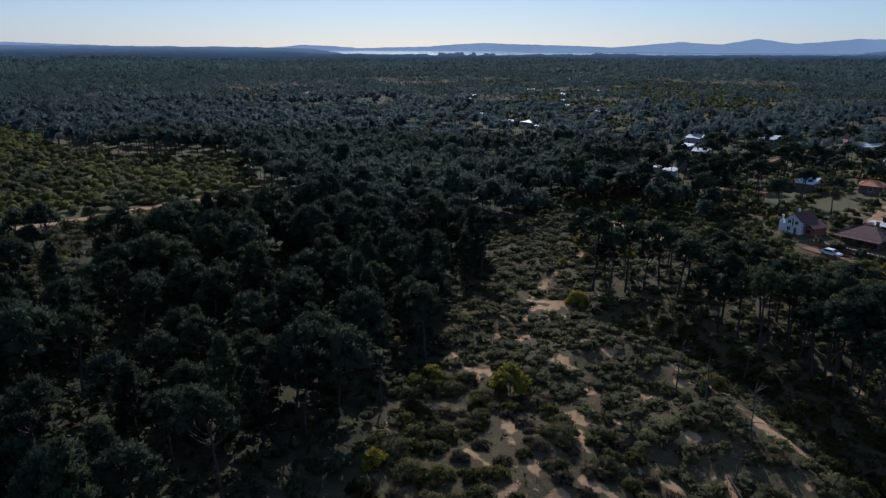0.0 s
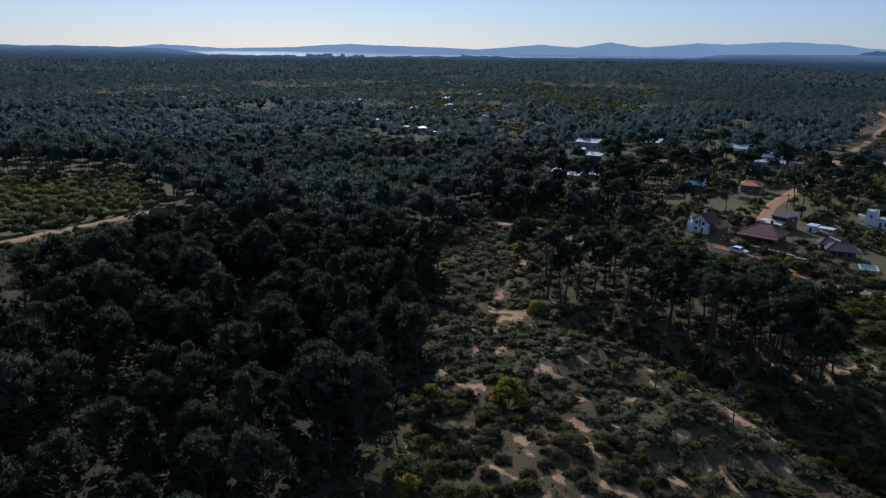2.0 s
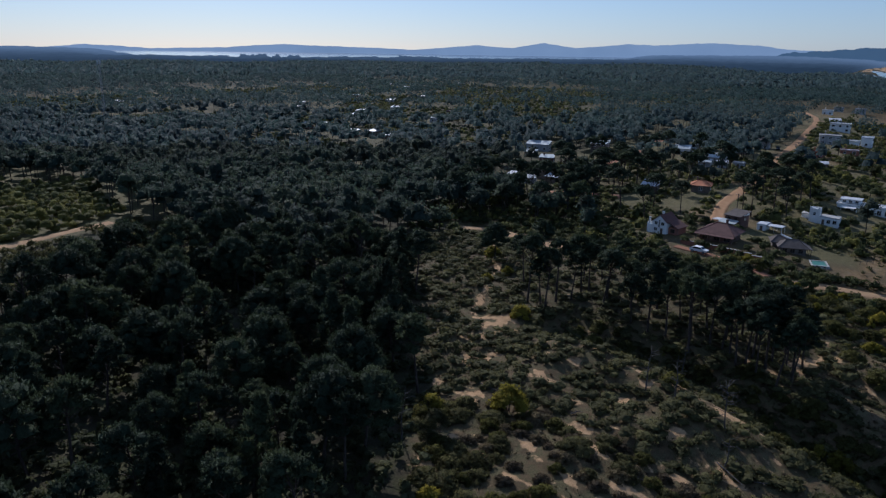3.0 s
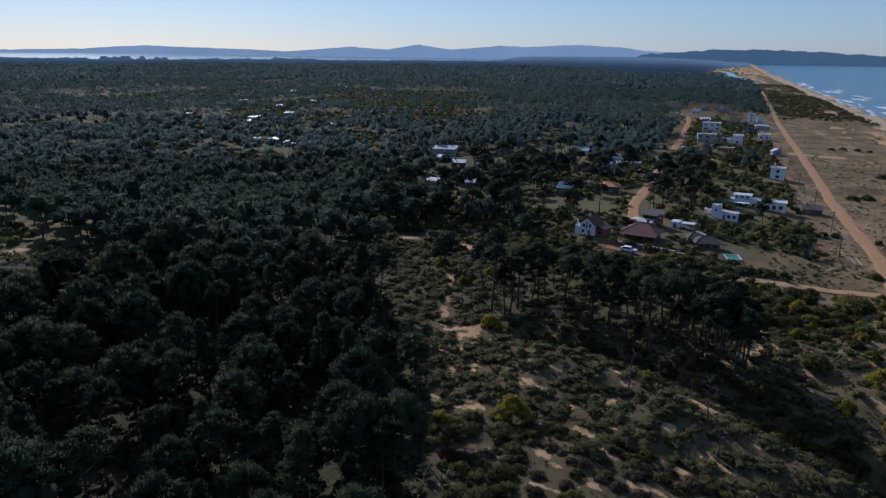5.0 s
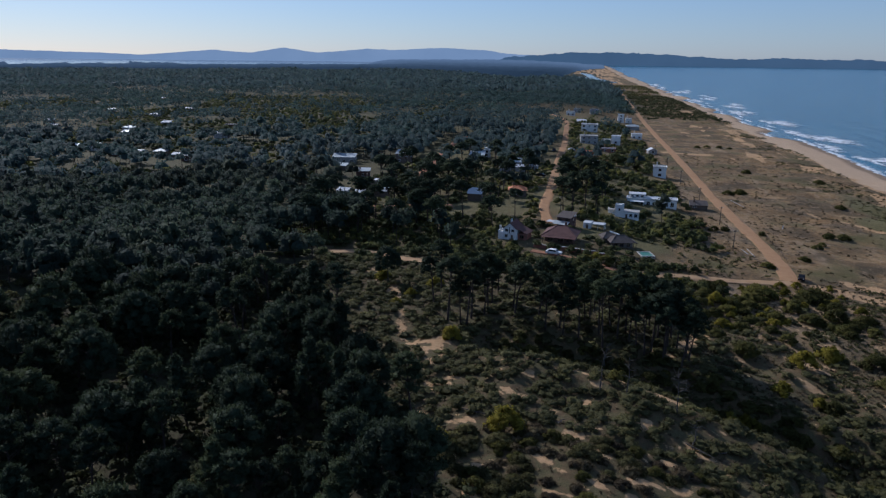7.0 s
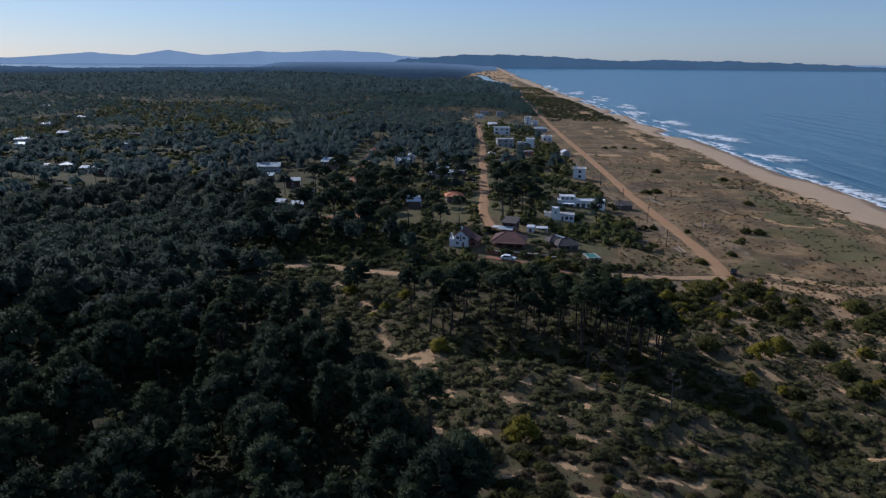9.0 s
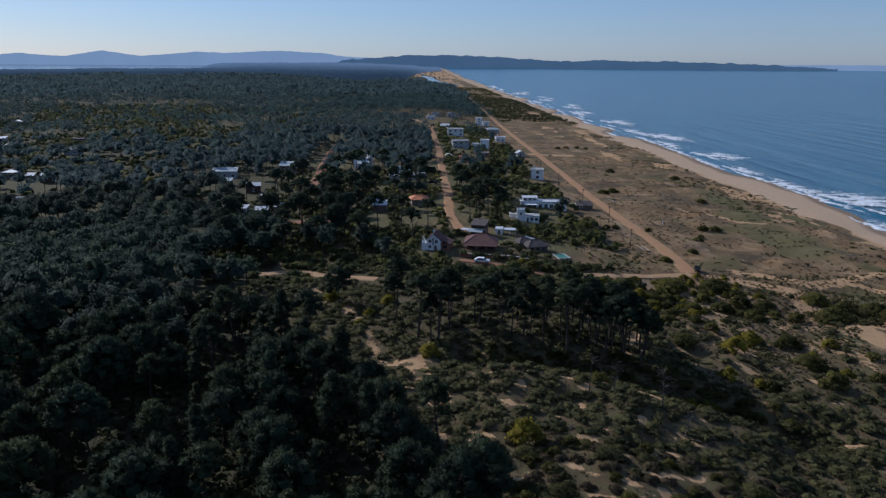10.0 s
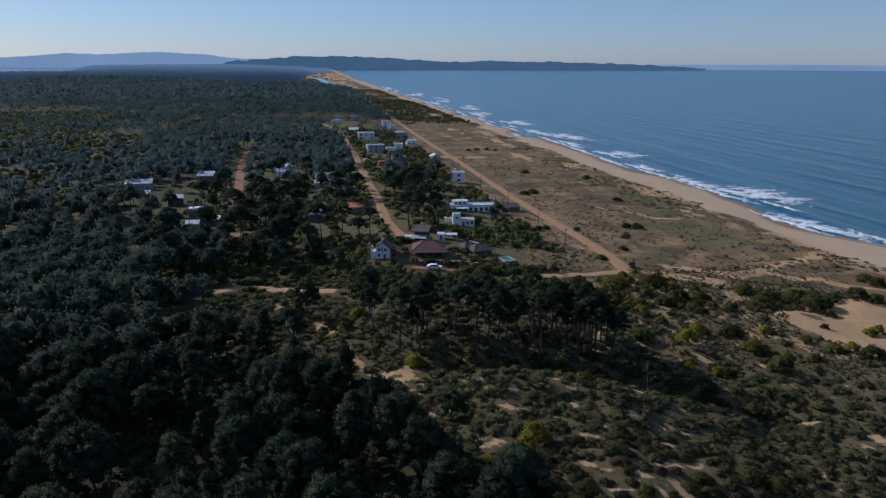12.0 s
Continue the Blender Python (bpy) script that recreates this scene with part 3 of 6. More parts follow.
def build_sea():
    xs = spaced((-1500, 0, 300), (0, 1200, 60), (1200, 5200, 100))
    ys = spaced((-5200, -1200, 125), (-1200, -400, 50), (-400, 100, 25))
    x, y = [a.ravel() for a in np.meshgrid(xs, ys, indexing="ij")]
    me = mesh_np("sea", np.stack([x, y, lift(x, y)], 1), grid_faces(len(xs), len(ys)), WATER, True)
    tagged(new("sea", me), "calm deep blue sea with light ripples", "sea", kind="structure")


build_sea()


def lagoon():
    az, r = np.radians(np.linspace(16, 58, 60)), np.linspace(2950, 4690, 8)
    a, r = [v.ravel() for v in np.meshgrid(az, r, indexing="ij")]
    x, y = r * np.cos(a), r * np.sin(a)
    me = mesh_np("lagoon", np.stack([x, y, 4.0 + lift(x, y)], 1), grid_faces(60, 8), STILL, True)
    tagged(new("lagoon", me), "pale shining lagoon before the far hills", "lagoon", kind="structure")


lagoon()


def river_mouth(pts, width):
    """Shallow pale water that winds over the far sand to the sea."""
    p = resample(pts, 12)
    d = np.gradient(p, axis=0)
    d /= np.linalg.norm(d, axis=1, keepdims=True)
    side = np.stack([-d[:, 1], d[:, 0]], 1)
    half = width * (0.35 + 0.3 * vnoise(p[:, 0], p[:, 1], 40, 72))[:, None]
    rows = np.stack([p + side * half * f for f in (-1, 0, 1)], 1).reshape(-1, 2)
    z = height(rows[:, 0], rows[:, 1]) + 1.6
    me = mesh_np("river_mouth", np.column_stack([rows, z]), grid_faces(len(p), 3), STILL, True)
    tagged(new("river_mouth", me), "pale shallow river winding over the far beach", "river", kind="structure")


river_mouth([(2045, -30), (2120, -8), (2200, 4), (2235, 30), (2190, 62), (2150, 90)], 44)
river_mouth([(2215, 10), (2340, 22), (2460, 30), (2610, 44)], 34)


def foam(x, y, length, width, turn, seed):
    """A patch of broken white water: a low ragged sheet, thick along its front."""
    n, k = 40, 9
    u, v = np.meshgrid(np.linspace(-1, 1, n), np.linspace(-1, 1, k), indexing="ij")
    body = np.clip(1 - u ** 2, 0, 1) ** 0.5
    rag = (vnoise(u * 10 + seed * 9, v * 0 + seed, 1, seed) - 0.5) * 0.9
    px = u * length / 2
    py = (v * body * 0.5 + rag * body * 0.8) * width
    c, s = math.cos(radians(turn)), math.sin(radians(turn))
    gx, gy = x + px * c - py * s, y + px * s + py * c
    hump = np.exp(-((v - 0.55) / 0.35) ** 2) * body * 0.45
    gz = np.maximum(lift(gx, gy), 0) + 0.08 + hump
    me = mesh_np("wave_foam", np.stack([gx.ravel(), gy.ravel(), gz.ravel()], 1), grid_faces(n, k), FOAM, True)
    set_attr(me, "thick", (np.clip(0.2 + 0.8 * body - 0.5 * np.abs(v - 0.4), 0, 1) * body).ravel())
    tagged(new("wave_foam", me), "white broken foam of a wave rolling to the beach", "wave", group="breaking waves", kind="stuff")


BREAKERS = [(322, -169, 84, 27), (245, -141, 90, 13), (508, -170, 62, 24), (432, -151, 60, 9), (652, -180, 105, 24), (828, -177, 115, 24), (1000, -176, 90, 14), (1120, -184, 120, 18), (1350, -180, 120, 15), (1650, -178, 200, 18), (1480, -195, 90, 10), (2050, -155, 240, 18)]
for k, (fx, fy, fl, fw) in enumerate(BREAKERS):
    foam(fx, fy, fl, fw, 3 * math.sin(k * 2.1), k + 1)
    foam(fx + 12, fy + fw * 0.5 + 3, fl * 0.7, fw * 0.5, 4 * math.sin(k * 1.3), k + 50)
for k in range(16):
    sx = 190 + 70 * k
    foam(sx, -140 - float(cusps(sx)), 100, 6.5, 2 * math.sin(k), 90 + k)
    foam(sx + 31, -149 - 5 * math.sin(k * 1.9), 50, 5, 3 * math.sin(k * 1.1), 150 + k)
for fx, fy, fl, fw in ((1727, -195, 110, 16), (1642, -160, 150, 14), (1411, -197, 90, 12), (1187, -196, 110, 16), (985, -160, 150, 16), (1286, -150, 160, 12), (1896, -155, 180, 14), (700, -158, 130, 14), (590, -152, 90, 12), (370, -150, 90, 12)):
    foam(fx, fy, fl, fw, 2 * math.sin(fx), int(fx))
for k in range(8):
    sx = 1320 + 160 * k
    foam(sx, -141 + float(np.interp(sx, [1800, 3000], [0, 40])), 190, 9, 2 + math.sin(k), 120 + k)


def ridge(name, label, mat, shape, r, rough, seed, floor=18.0):
    """A range of hills on the horizon: its crest follows (azimuth, elevation) in degrees with a fringe of trees."""
    a0, a1 = shape[0][0], shape[-1][0]
    az = np.linspace(a0, a1, int(abs(a1 - a0) * 14))
    order = np.argsort([p[0] for p in shape])
    el = np.interp(az, [shape[i][0] for i in order], [shape[i][1] for i in order])
    eye = np.interp(az, [-4, 10, 24, 50], [70, 68, 64, 57])
    fringe = (vnoise(az * 10, az * 0, 6, seed) - 0.5) * rough + (vnoise(az * 10, az * 0, 1.7, seed + 1) - 0.5) * rough * 0.7
    top = eye + r * np.tan(np.radians(el)) + fringe
    rows = []
    for k, f in enumerate((0.0, 0.55, 0.9, 1.0, 0.7)):
        rr = r - 140 + 35 * k
        rows.append(np.stack([rr * np.cos(np.radians(az)), rr * np.sin(np.radians(az)), floor + (top - floor) * f], 1))
    me = mesh_np(name, np.concatenate(rows), grid_faces(5, len(az)), mat, True)
    tagged(new(name, me), label, "hills", kind="structure")


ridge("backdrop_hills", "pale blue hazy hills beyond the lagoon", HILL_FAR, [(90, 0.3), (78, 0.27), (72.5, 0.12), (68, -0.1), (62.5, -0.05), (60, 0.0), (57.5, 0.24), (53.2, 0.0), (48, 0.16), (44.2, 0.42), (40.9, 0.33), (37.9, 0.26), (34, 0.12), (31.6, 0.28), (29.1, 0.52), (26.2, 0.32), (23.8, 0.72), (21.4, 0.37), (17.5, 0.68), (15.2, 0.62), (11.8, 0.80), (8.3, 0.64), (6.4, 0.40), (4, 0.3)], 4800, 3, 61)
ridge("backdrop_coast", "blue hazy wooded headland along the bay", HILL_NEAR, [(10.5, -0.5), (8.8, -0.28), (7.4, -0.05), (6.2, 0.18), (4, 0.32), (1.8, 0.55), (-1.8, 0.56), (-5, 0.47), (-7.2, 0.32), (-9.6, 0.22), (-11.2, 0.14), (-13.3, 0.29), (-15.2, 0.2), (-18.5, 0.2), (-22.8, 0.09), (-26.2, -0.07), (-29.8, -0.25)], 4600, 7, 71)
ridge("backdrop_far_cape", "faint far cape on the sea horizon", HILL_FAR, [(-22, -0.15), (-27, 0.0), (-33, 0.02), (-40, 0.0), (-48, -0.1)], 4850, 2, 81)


def woods_end(az):
    """How far out the dark woods reach before the canopy with painted blue haze begins."""
    return np.interp(az, [-12, -4, -1.8, 0.2, 6.4, 10.8, 14], [1150, 1400, 1500, 1950, 2050, 2300, 2350])


def far_woods():
    """The canopy, its haze painted in, of the woods that reach on to the lagoon and the bay's end."""
    az = np.concatenate([np.linspace(88, 52, 100), np.linspace(51.9, 30, 520), np.linspace(29.7, 24, 24), np.linspace(23.7, -0.8, 125)])
    lo = np.where(az > 11, woods_end(az) + 20, np.interp(az, [-0.8, 0.4, 1.5, 3, 6.4, 10.8, 11], [3500, 3250, 2750, 2120, 2070, 2320, 2320]))
    hi = np.interp(az, [3, 16.4, 18, 22, 54, 57], [4500, 4500, 2990, 2930, 2930, 4560])
    k = np.linspace(0, 1, 42)
    a = np.repeat(np.radians(az), len(k))
    r = (lo[:, None] + (hi - lo)[:, None] * k).ravel()
    x, y = r * np.cos(a), r * np.sin(a)
    crown = 13 + (vnoise(x, y, 120, 93) - 0.5) * 4 + (vnoise(x, y, 20, 94) - 0.5) * 6
    stand = np.repeat(np.interp(az, [31, 33.5, 36, 38, 42, 43.5, 48, 51], [0, 1, 1, 0.5, 0.5, 1, 1, 0]), len(k)) * np.tile(step(k, 0.86, 0.92), len(az))
    line = np.degrees(a) * 10
    crown = crown + stand * (8 * step(vnoise(line, a * 0, 5, 95), 0.35, 0.6) + 5 * vnoise(line, a * 0, 1.3, 96) + 3 * vnoise(line, a * 0, 0.6, 97) - 3)
    crown = crown * np.repeat(0.35 + 0.65 * step(az, 0.2, 4.5), len(k))
    edge = np.tile(np.minimum(1, np.minimum(k * 14, (1 - k) * 14)), len(az))
    z = height(x, y) - 1 + crown * edge
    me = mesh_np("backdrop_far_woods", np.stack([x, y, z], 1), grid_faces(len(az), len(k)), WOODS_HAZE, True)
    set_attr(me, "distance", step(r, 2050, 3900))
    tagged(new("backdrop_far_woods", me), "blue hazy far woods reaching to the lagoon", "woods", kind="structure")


far_woods()


# ---- plants ----
def tube(points, radii, sides=6):
    """A tapered tube along points: vertices and triangles."""
    p, r = np.asarray(points, float), np.asarray(radii, float)
    t = np.gradient(p, axis=0)
    t /= np.linalg.norm(t, axis=1, keepdims=True) + 1e-9
    a = np.cross(t, [0.31, 0.95, 0.08])
    a /= np.linalg.norm(a, axis=1, keepdims=True) + 1e-9
    b = np.cross(t, a)
    ang = np.arange(sides) * 2 * math.pi / sides
    v = p[:, None] + r[:, None, None] * (np.cos(ang)[None, :, None] * a[:, None] + np.sin(ang)[None, :, None] * b[:, None])
    f = []
    for i in range(len(p) - 1):
        for j in range(sides):
            k = (j + 1) % sides
            q = (i * sides + j, i * sides + k, (i + 1) * sides + k, (i + 1) * sides + j)
            f += [(q[0], q[1], q[2]), (q[0], q[2], q[3])]
    return v.reshape(-1, 3), np.array(f)


def join(pieces):
    vs, fs, n = [], [], 0
    for v, f in pieces:
        vs.append(v)
        fs.append(f + n)
        n += len(v)
    return np.concatenate(vs), np.concatenate(fs)


def tufts(rng, centres, radii, count, length, width, up=0.35, inner=0.55, radial=0.8, hug=0.0):
    """Leaf tufts as small triangles in a shell round each clump's centre, pointing out and a little up."""
    n = len(centres)
    c = np.repeat(centres, count, 0)
    r = np.repeat(radii, count, 0)
    d = rng.normal(size=(n * count, 3))
    d /= np.linalg.norm(d, axis=1, keepdims=True)
    d[:, 2] = np.where(d[:, 2] < -0.35, -d[:, 2], d[:, 2])
    p = c + d * r * (inner + (1 - inner) * rng.random((n * count, 1)) ** 0.6)
    a = d * radial + rng.normal(size=d.shape) * 0.55
    a[:, 2] += up
    a /= np.linalg.norm(a, axis=1, keepdims=True)
    s = np.cross(a, rng.normal(size=d.shape) + d * hug)
    s /= np.linalg.norm(s, axis=1, keepdims=True)
    size = (0.65 + 0.7 * rng.random((n * count, 1)))
    v = np.stack([p + a * length * size, p - a * length * 0.3 * size + s * width * size, p - a * length * 0.3 * size - s * width * size], 1)
    return v.reshape(-1, 3), np.arange(n * count * 3).reshape(-1, 3)


def clump_normals(verts, owner, centres, radii, soft=0.45, up=0.25):
    """Normals that point out of each leaf clump, mixed with a little disorder, so that a clump shades as one body."""
    d = (verts - centres[owner]) / radii[owner]
    d[:, 2] += up
    d /= np.linalg.norm(d, axis=1, keepdims=True) + 1e-6
    d += np.random.default_rng(len(verts)).normal(size=d.shape) * soft * 0.5
    return d / (np.linalg.norm(d, axis=1, keepdims=True) + 1e-6)


def dome_template():
    """A small dome of 16 triangles, open below."""
    v = [(0, 0, 1)]
    v += [(0.72 * math.cos(i * 1.2566), 0.72 * math.sin(i * 1.2566), 0.68) for i in range(5)]
    v += [(math.cos(i * 1.0472 + 0.3), math.sin(i * 1.0472 + 0.3), -0.22) for i in range(6)]
    f = [(0, 1 + i, 1 + (i + 1) % 5) for i in range(5)]
    up, lo = 0, 0
    while up < 5 or lo < 6:
        if lo >= 6 or (up < 5 and (up + 1) / 5 <= (lo + 1) / 6):
            f.append((1 + up % 5, 6 + lo % 6, 1 + (up + 1) % 5))
            up += 1
        else:
            f.append((1 + up % 5, 6 + lo % 6, 6 + (lo + 1) % 6))
            lo += 1
    return np.array(v), np.array(f)


DOME_V, DOME_F = dome_template()


def cores(rng, centres, radii, scale=0.75, rough=0.22):
    """The dense inside of each leaf clump: an uneven lump."""
    n = len(centres)
    a = rng.random(n) * 6.283
    c, s = np.cos(a)[:, None], np.sin(a)[:, None]
    v = np.stack([DOME_V[None, :, 0] * c - DOME_V[None, :, 1] * s, DOME_V[None, :, 0] * s + DOME_V[None, :, 1] * c, np.repeat(DOME_V[None, :, 2], n, 0)], 2)
    v = v * (1 + rough * rng.normal(size=(n, len(DOME_V), 1)))
    v = centres[:, None] + v * radii[:, None] * scale
    f = DOME_F[None] + (np.arange(n) * len(DOME_V))[:, None, None]
    return v.reshape(-1, 3), f.reshape(-1, 3)


def pine_shape(seed, tall, bare, spread, style, clumps, per, leaf):
    """A maritime pine: a bent, tapered trunk, limbs that reach out to the needle clumps, and the clumps."""
    rng = np.random.default_rng(seed)
    lean = rng.normal(size=2) * 0.05 * tall
    k = np.linspace(0, 1, 7)
    bend = np.cumsum(rng.normal(size=(7, 2)) * 0.16, 0)
    bend[0] = 0
    trunk = np.stack([lean[0] * k ** 1.4 + bend[:, 0] * k, lean[1] * k ** 1.4 + bend[:, 1] * k, k * tall * 0.93 - 0.5 * (k == 0)], 1)
    r0 = 0.016 * tall + 0.05
    wood = [tube(trunk, r0 * (1 - 0.82 * k), 6)]
    cs, rs = [], []
    for i in range(clumps):
        f = (i + rng.random()) / clumps
        if style == "umbrella":
            h = bare + (1 - bare) * (0.25 + 0.75 * f ** 0.7)
            out = spread * math.sqrt(max(0.03, 1 - ((h - bare) / (1 - bare)) ** 2.2)) * (0.35 + 0.65 * rng.random() ** 0.5)
        elif style == "dome":  # clumps over a dome, its rim hanging
            up = 1 - 1.22 * f
            deep = (1 - bare) * 0.66
            h = 1 - deep + deep * up * (0.92 + 0.12 * rng.random())
            out = spread * 0.86 * math.sqrt(max(0.0, 1 - min(1, abs(up)) ** 2)) * (0.82 + 0.26 * rng.random())
        else:
            h = bare + (1 - bare) * f
            out = spread * (1.03 - f) ** 0.75 * (0.3 + 0.7 * rng.random() ** 0.6)
        a = i * 2.399 + rng.normal() * 0.5
        mid = np.array([np.interp(h, k, trunk[:, 0]), np.interp(h, k, trunk[:, 1]), h * tall])
        c = mid + np.array([math.cos(a) * out, math.sin(a) * out, (0.0 if style == "dome" else 0.12 * out) + rng.normal() * 0.2])
        cs.append(c)
        q = spread * {"umbrella": 0.28, "dome": 0.27}.get(style, 0.25) * (0.65 + 0.7 * rng.random())
        rs.append([q, q, q * (0.62 if style == "umbrella" else 0.78)])
        if out > 0.35 * spread and i % 2 == 0:
            low = max(bare * 0.8, h - 0.10 - 0.08 * rng.random())
            start = np.array([np.interp(low, k, trunk[:, 0]), np.interp(low, k, trunk[:, 1]), low * tall * 0.93])
            elbow = start * 0.45 + c * 0.55 + np.array([0, 0, -0.25])
            wood.append(tube([start, elbow, c], [r0 * 0.34, r0 * 0.22, r0 * 0.07], 4))
    if style == "umbrella" and bare > 0.5:
        for i in range(3):
            low = bare * (0.45 + 0.4 * rng.random())
            start = np.array([np.interp(low, k, trunk[:, 0]), np.interp(low, k, trunk[:, 1]), low * tall * 0.93])
            a = rng.random() * 6.28
            tip = start + np.array([math.cos(a), math.sin(a), 0.5]) * (0.8 + rng.random())
            wood.append(tube([start, (start + tip) / 2, tip], [r0 * 0.2, r0 * 0.13, r0 * 0.05], 4))
    cs, rs, per = np.array(cs), np.array(rs), int(per * 0.58)
    v, f = join([tufts(rng, cs, rs, per, leaf, leaf * 0.27, 0.55, 0.74, 0.6, 1.2), cores(rng, cs, rs, 0.72, 0.16)])
    owner = np.concatenate([np.repeat(np.arange(clumps), per * 3), np.repeat(np.arange(clumps), len(DOME_V))])
    normals = clump_normals(v, owner, cs, rs, 0.9)
    whole = v - np.array([lean[0], lean[1], tall * (0.5 + 0.3 * bare)])  # the crown shades as one body, too
    normals = normals + 0.7 * whole / (np.linalg.norm(whole, axis=1, keepdims=True) + 1e-6)
    return join(wood), (v, f, normals / np.linalg.norm(normals, axis=1, keepdims=True))


PINE_MESHES = []
for seed, tall, bare, spread, style, clumps, per, leaf in (
    (1, 9.6, 0.30, 3.9, "dome", 44, 90, 0.40), (2, 10.8, 0.16, 2.7, "cone", 46, 80, 0.36), (3, 10.8, 0.36, 4.2, "dome", 46, 90, 0.40), (4, 7.8, 0.22, 3.2, "dome", 36, 86, 0.38),
    (5, 12.4, 0.58, 3.3, "umbrella", 30, 84, 0.38), (6, 11.2, 0.56, 2.9, "umbrella", 26, 82, 0.38), (7, 13.0, 0.62, 2.8, "umbrella", 25, 82, 0.38), (8, 10.2, 0.52, 2.7, "umbrella", 25, 82, 0.38),
    (9, 13.6, 0.70, 4.0, "umbrella", 30, 84, 0.42), (10, 12.4, 0.66, 3.6, "umbrella", 28, 84, 0.42)):
    wood, crown = pine_shape(seed, tall, bare, spread, style, clumps, per, leaf)
    PINE_MESHES.append((mesh_np("trunk", *wood, BARK, True), mesh_np("crown", crown[0], crown[1], PINE, True, crown[2])))


def plant(name, parts, x, y, turn, size, label, category, group, lean=0.0):
    """A tree as a thing: an Empty at its foot with its trunk and crown."""
    ob = new(name)
    for mesh in parts:
        child = new(mesh.name.split(".")[0], mesh)
        child.parent = ob
    ob.matrix_basis = pose(x, y, float(height(x, y)) - 0.05, lean, 0, turn) @ Matrix.Diagonal((size, size, size * 1.0, 1.0))
    return tagged(ob, label, category, group)


def scatter(rng, x0, x1, y0, y1, gap, keep):
    """Jittered places in a rectangle, thinned by keep(x, y), a chance from 0 to 1."""
    gx, gy = np.meshgrid(np.arange(x0, x1, gap), np.arange(y0, y1, gap), indexing="ij")
    gx = gx + (np.arange(gx.shape[1])[None, :] % 2) * gap * 0.5
    x = gx.ravel() + (rng.random(gx.size) - 0.5) * gap * 0.9
    y = gy.ravel() + (rng.random(gx.size) - 0.5) * gap * 0.9
    k = rng.random(gx.size) < keep(x, y)
    return x[k], y[k]


def off_roads(x, y, extra=2.5):
    ok = np.ones(np.shape(x))
    for pts, width in ROADS:
        ok = np.minimum(ok, step(near_line(x, y, pts), width * 0.5 + extra * 0.5, width * 0.5 + extra))
    return ok


# plots that plants keep clear of, stretched towards the camera to leave houses in sight: x, y, half width along x, half
# width along y
PLOTS = [(186.1, 64.9, 11, 7), (186.6, 50.5, 11, 7), (211.6, 50.4, 8, 6), (210.6, 40.2, 8, 6), (192.7, 31.6, 9, 7), (192.6, 22.3, 8, 6), (234.4, 29.7, 9, 7), (267.5, 15.4, 14, 12), (274.3, -5.2, 10, 5), (352.2, 4, 14, 6),
    (239.4, 70.1, 24, 6), (230.8, 86.6, 20, 5), (348.5, 102.1, 18, 7), (321.1, 79.4, 16, 8), (313.6, 168.1, 18, 10), (242.5, 131, 14, 9), (453.7, 41.3, 16, 8), (488.6, 24.1, 14, 9), (546, 4, 18, 7), (463, -1.5, 14, 5), (692.5, 5.1, 20, 9),
    (628.5, 1.1, 20, 7), (697.5, 57.7, 20, 7), (755.2, 39, 20, 12), (543.3, 40.1, 16, 8), (392.1, 42.2, 12, 7), (424.4, 28.8, 12, 7), (165.2, 52.5, 9, 5.5), (403.5, 345.4, 20, 9), (413.9, 285.8, 16, 9), (313.7, 270, 12, 14), (323.9, 314.2, 14, 16), (297.1, 247.1, 14, 8), (407.3, 411.6, 16, 8), (330.1, 139, 14, 6)]


def off_plots(x, y, pad=0.0):
    ok = np.ones(np.shape(x))
    for px, py, hx, hy in PLOTS:
        hx, hy = hx + pad, hy + pad
        ok = ok * np.maximum(step(np.abs(x - px), hx - 1, hx + 0.5), step(np.abs(y - py), hy - 1, hy + 0.5))
    return ok


def grove(x, y):
    """The group of pines on the seaward slope."""
    edge = np.interp(x, [98, 108, 126, 146], [70, 74, 74, 66])
    return (x > 98) * (x < 137) * (y > np.interp(x, [98, 105, 118, 146], [31, 24, 19, 30])) * (y < edge)


rng = np.random.default_rng(11)
COUNT = 0
NEAR_FOREST = ("dark green maritime pine with a dense crown, standing in the wood", "tree", "pines of the wood")
NEAR_GROVE = ("umbrella-shaped pine with a bare trunk, standing on the dune slope", "tree", "pines of the dune grove")
GROVE = [(104.8, 71.2), (105.2, 68.6), (103.8, 67.1), (108.7, 66.9), (110.8, 64.5), (119, 63.8), (115.3, 58.7), (111.6, 58.2), (112.6, 53.2), (107.9, 51.5), (109.2, 48.6), (106.5, 47.9), (107, 44.7), (112.3, 43.6), (108.6, 40.7), (104.5, 40),
    (107.6, 37.2), (106.7, 34.9), (110.8, 38.3), (103.7, 32), (104.9, 30.7), (113, 31.4), (114.9, 28.4), (116, 25.6), (107, 27.7), (111.6, 24.9), (108.1, 23.6), (101.4, 25.3), (109, 30.2), (106.2, 33.4), (112.2, 35.2), (115.3, 33), (109.6, 27), (113.6, 22.4), (118, 30), (105.4, 23.4), (117.4, 36.4), (102.4, 28.6)]
gx, gy = scatter(rng, 112, 131, 24, 76, 4.2, lambda x, y: 0.30 * (y > 24 + 0.4 * (x - 112)) * off_roads(x, y))
keep = [min(math.hypot(x - a, y - b) for a, b in GROVE) > 2.6 for x, y in zip(gx, gy)]
gx = np.concatenate([[p[0] for p in GROVE], gx[keep]])
gy = np.concatenate([[p[1] for p in GROVE], gy[keep]])
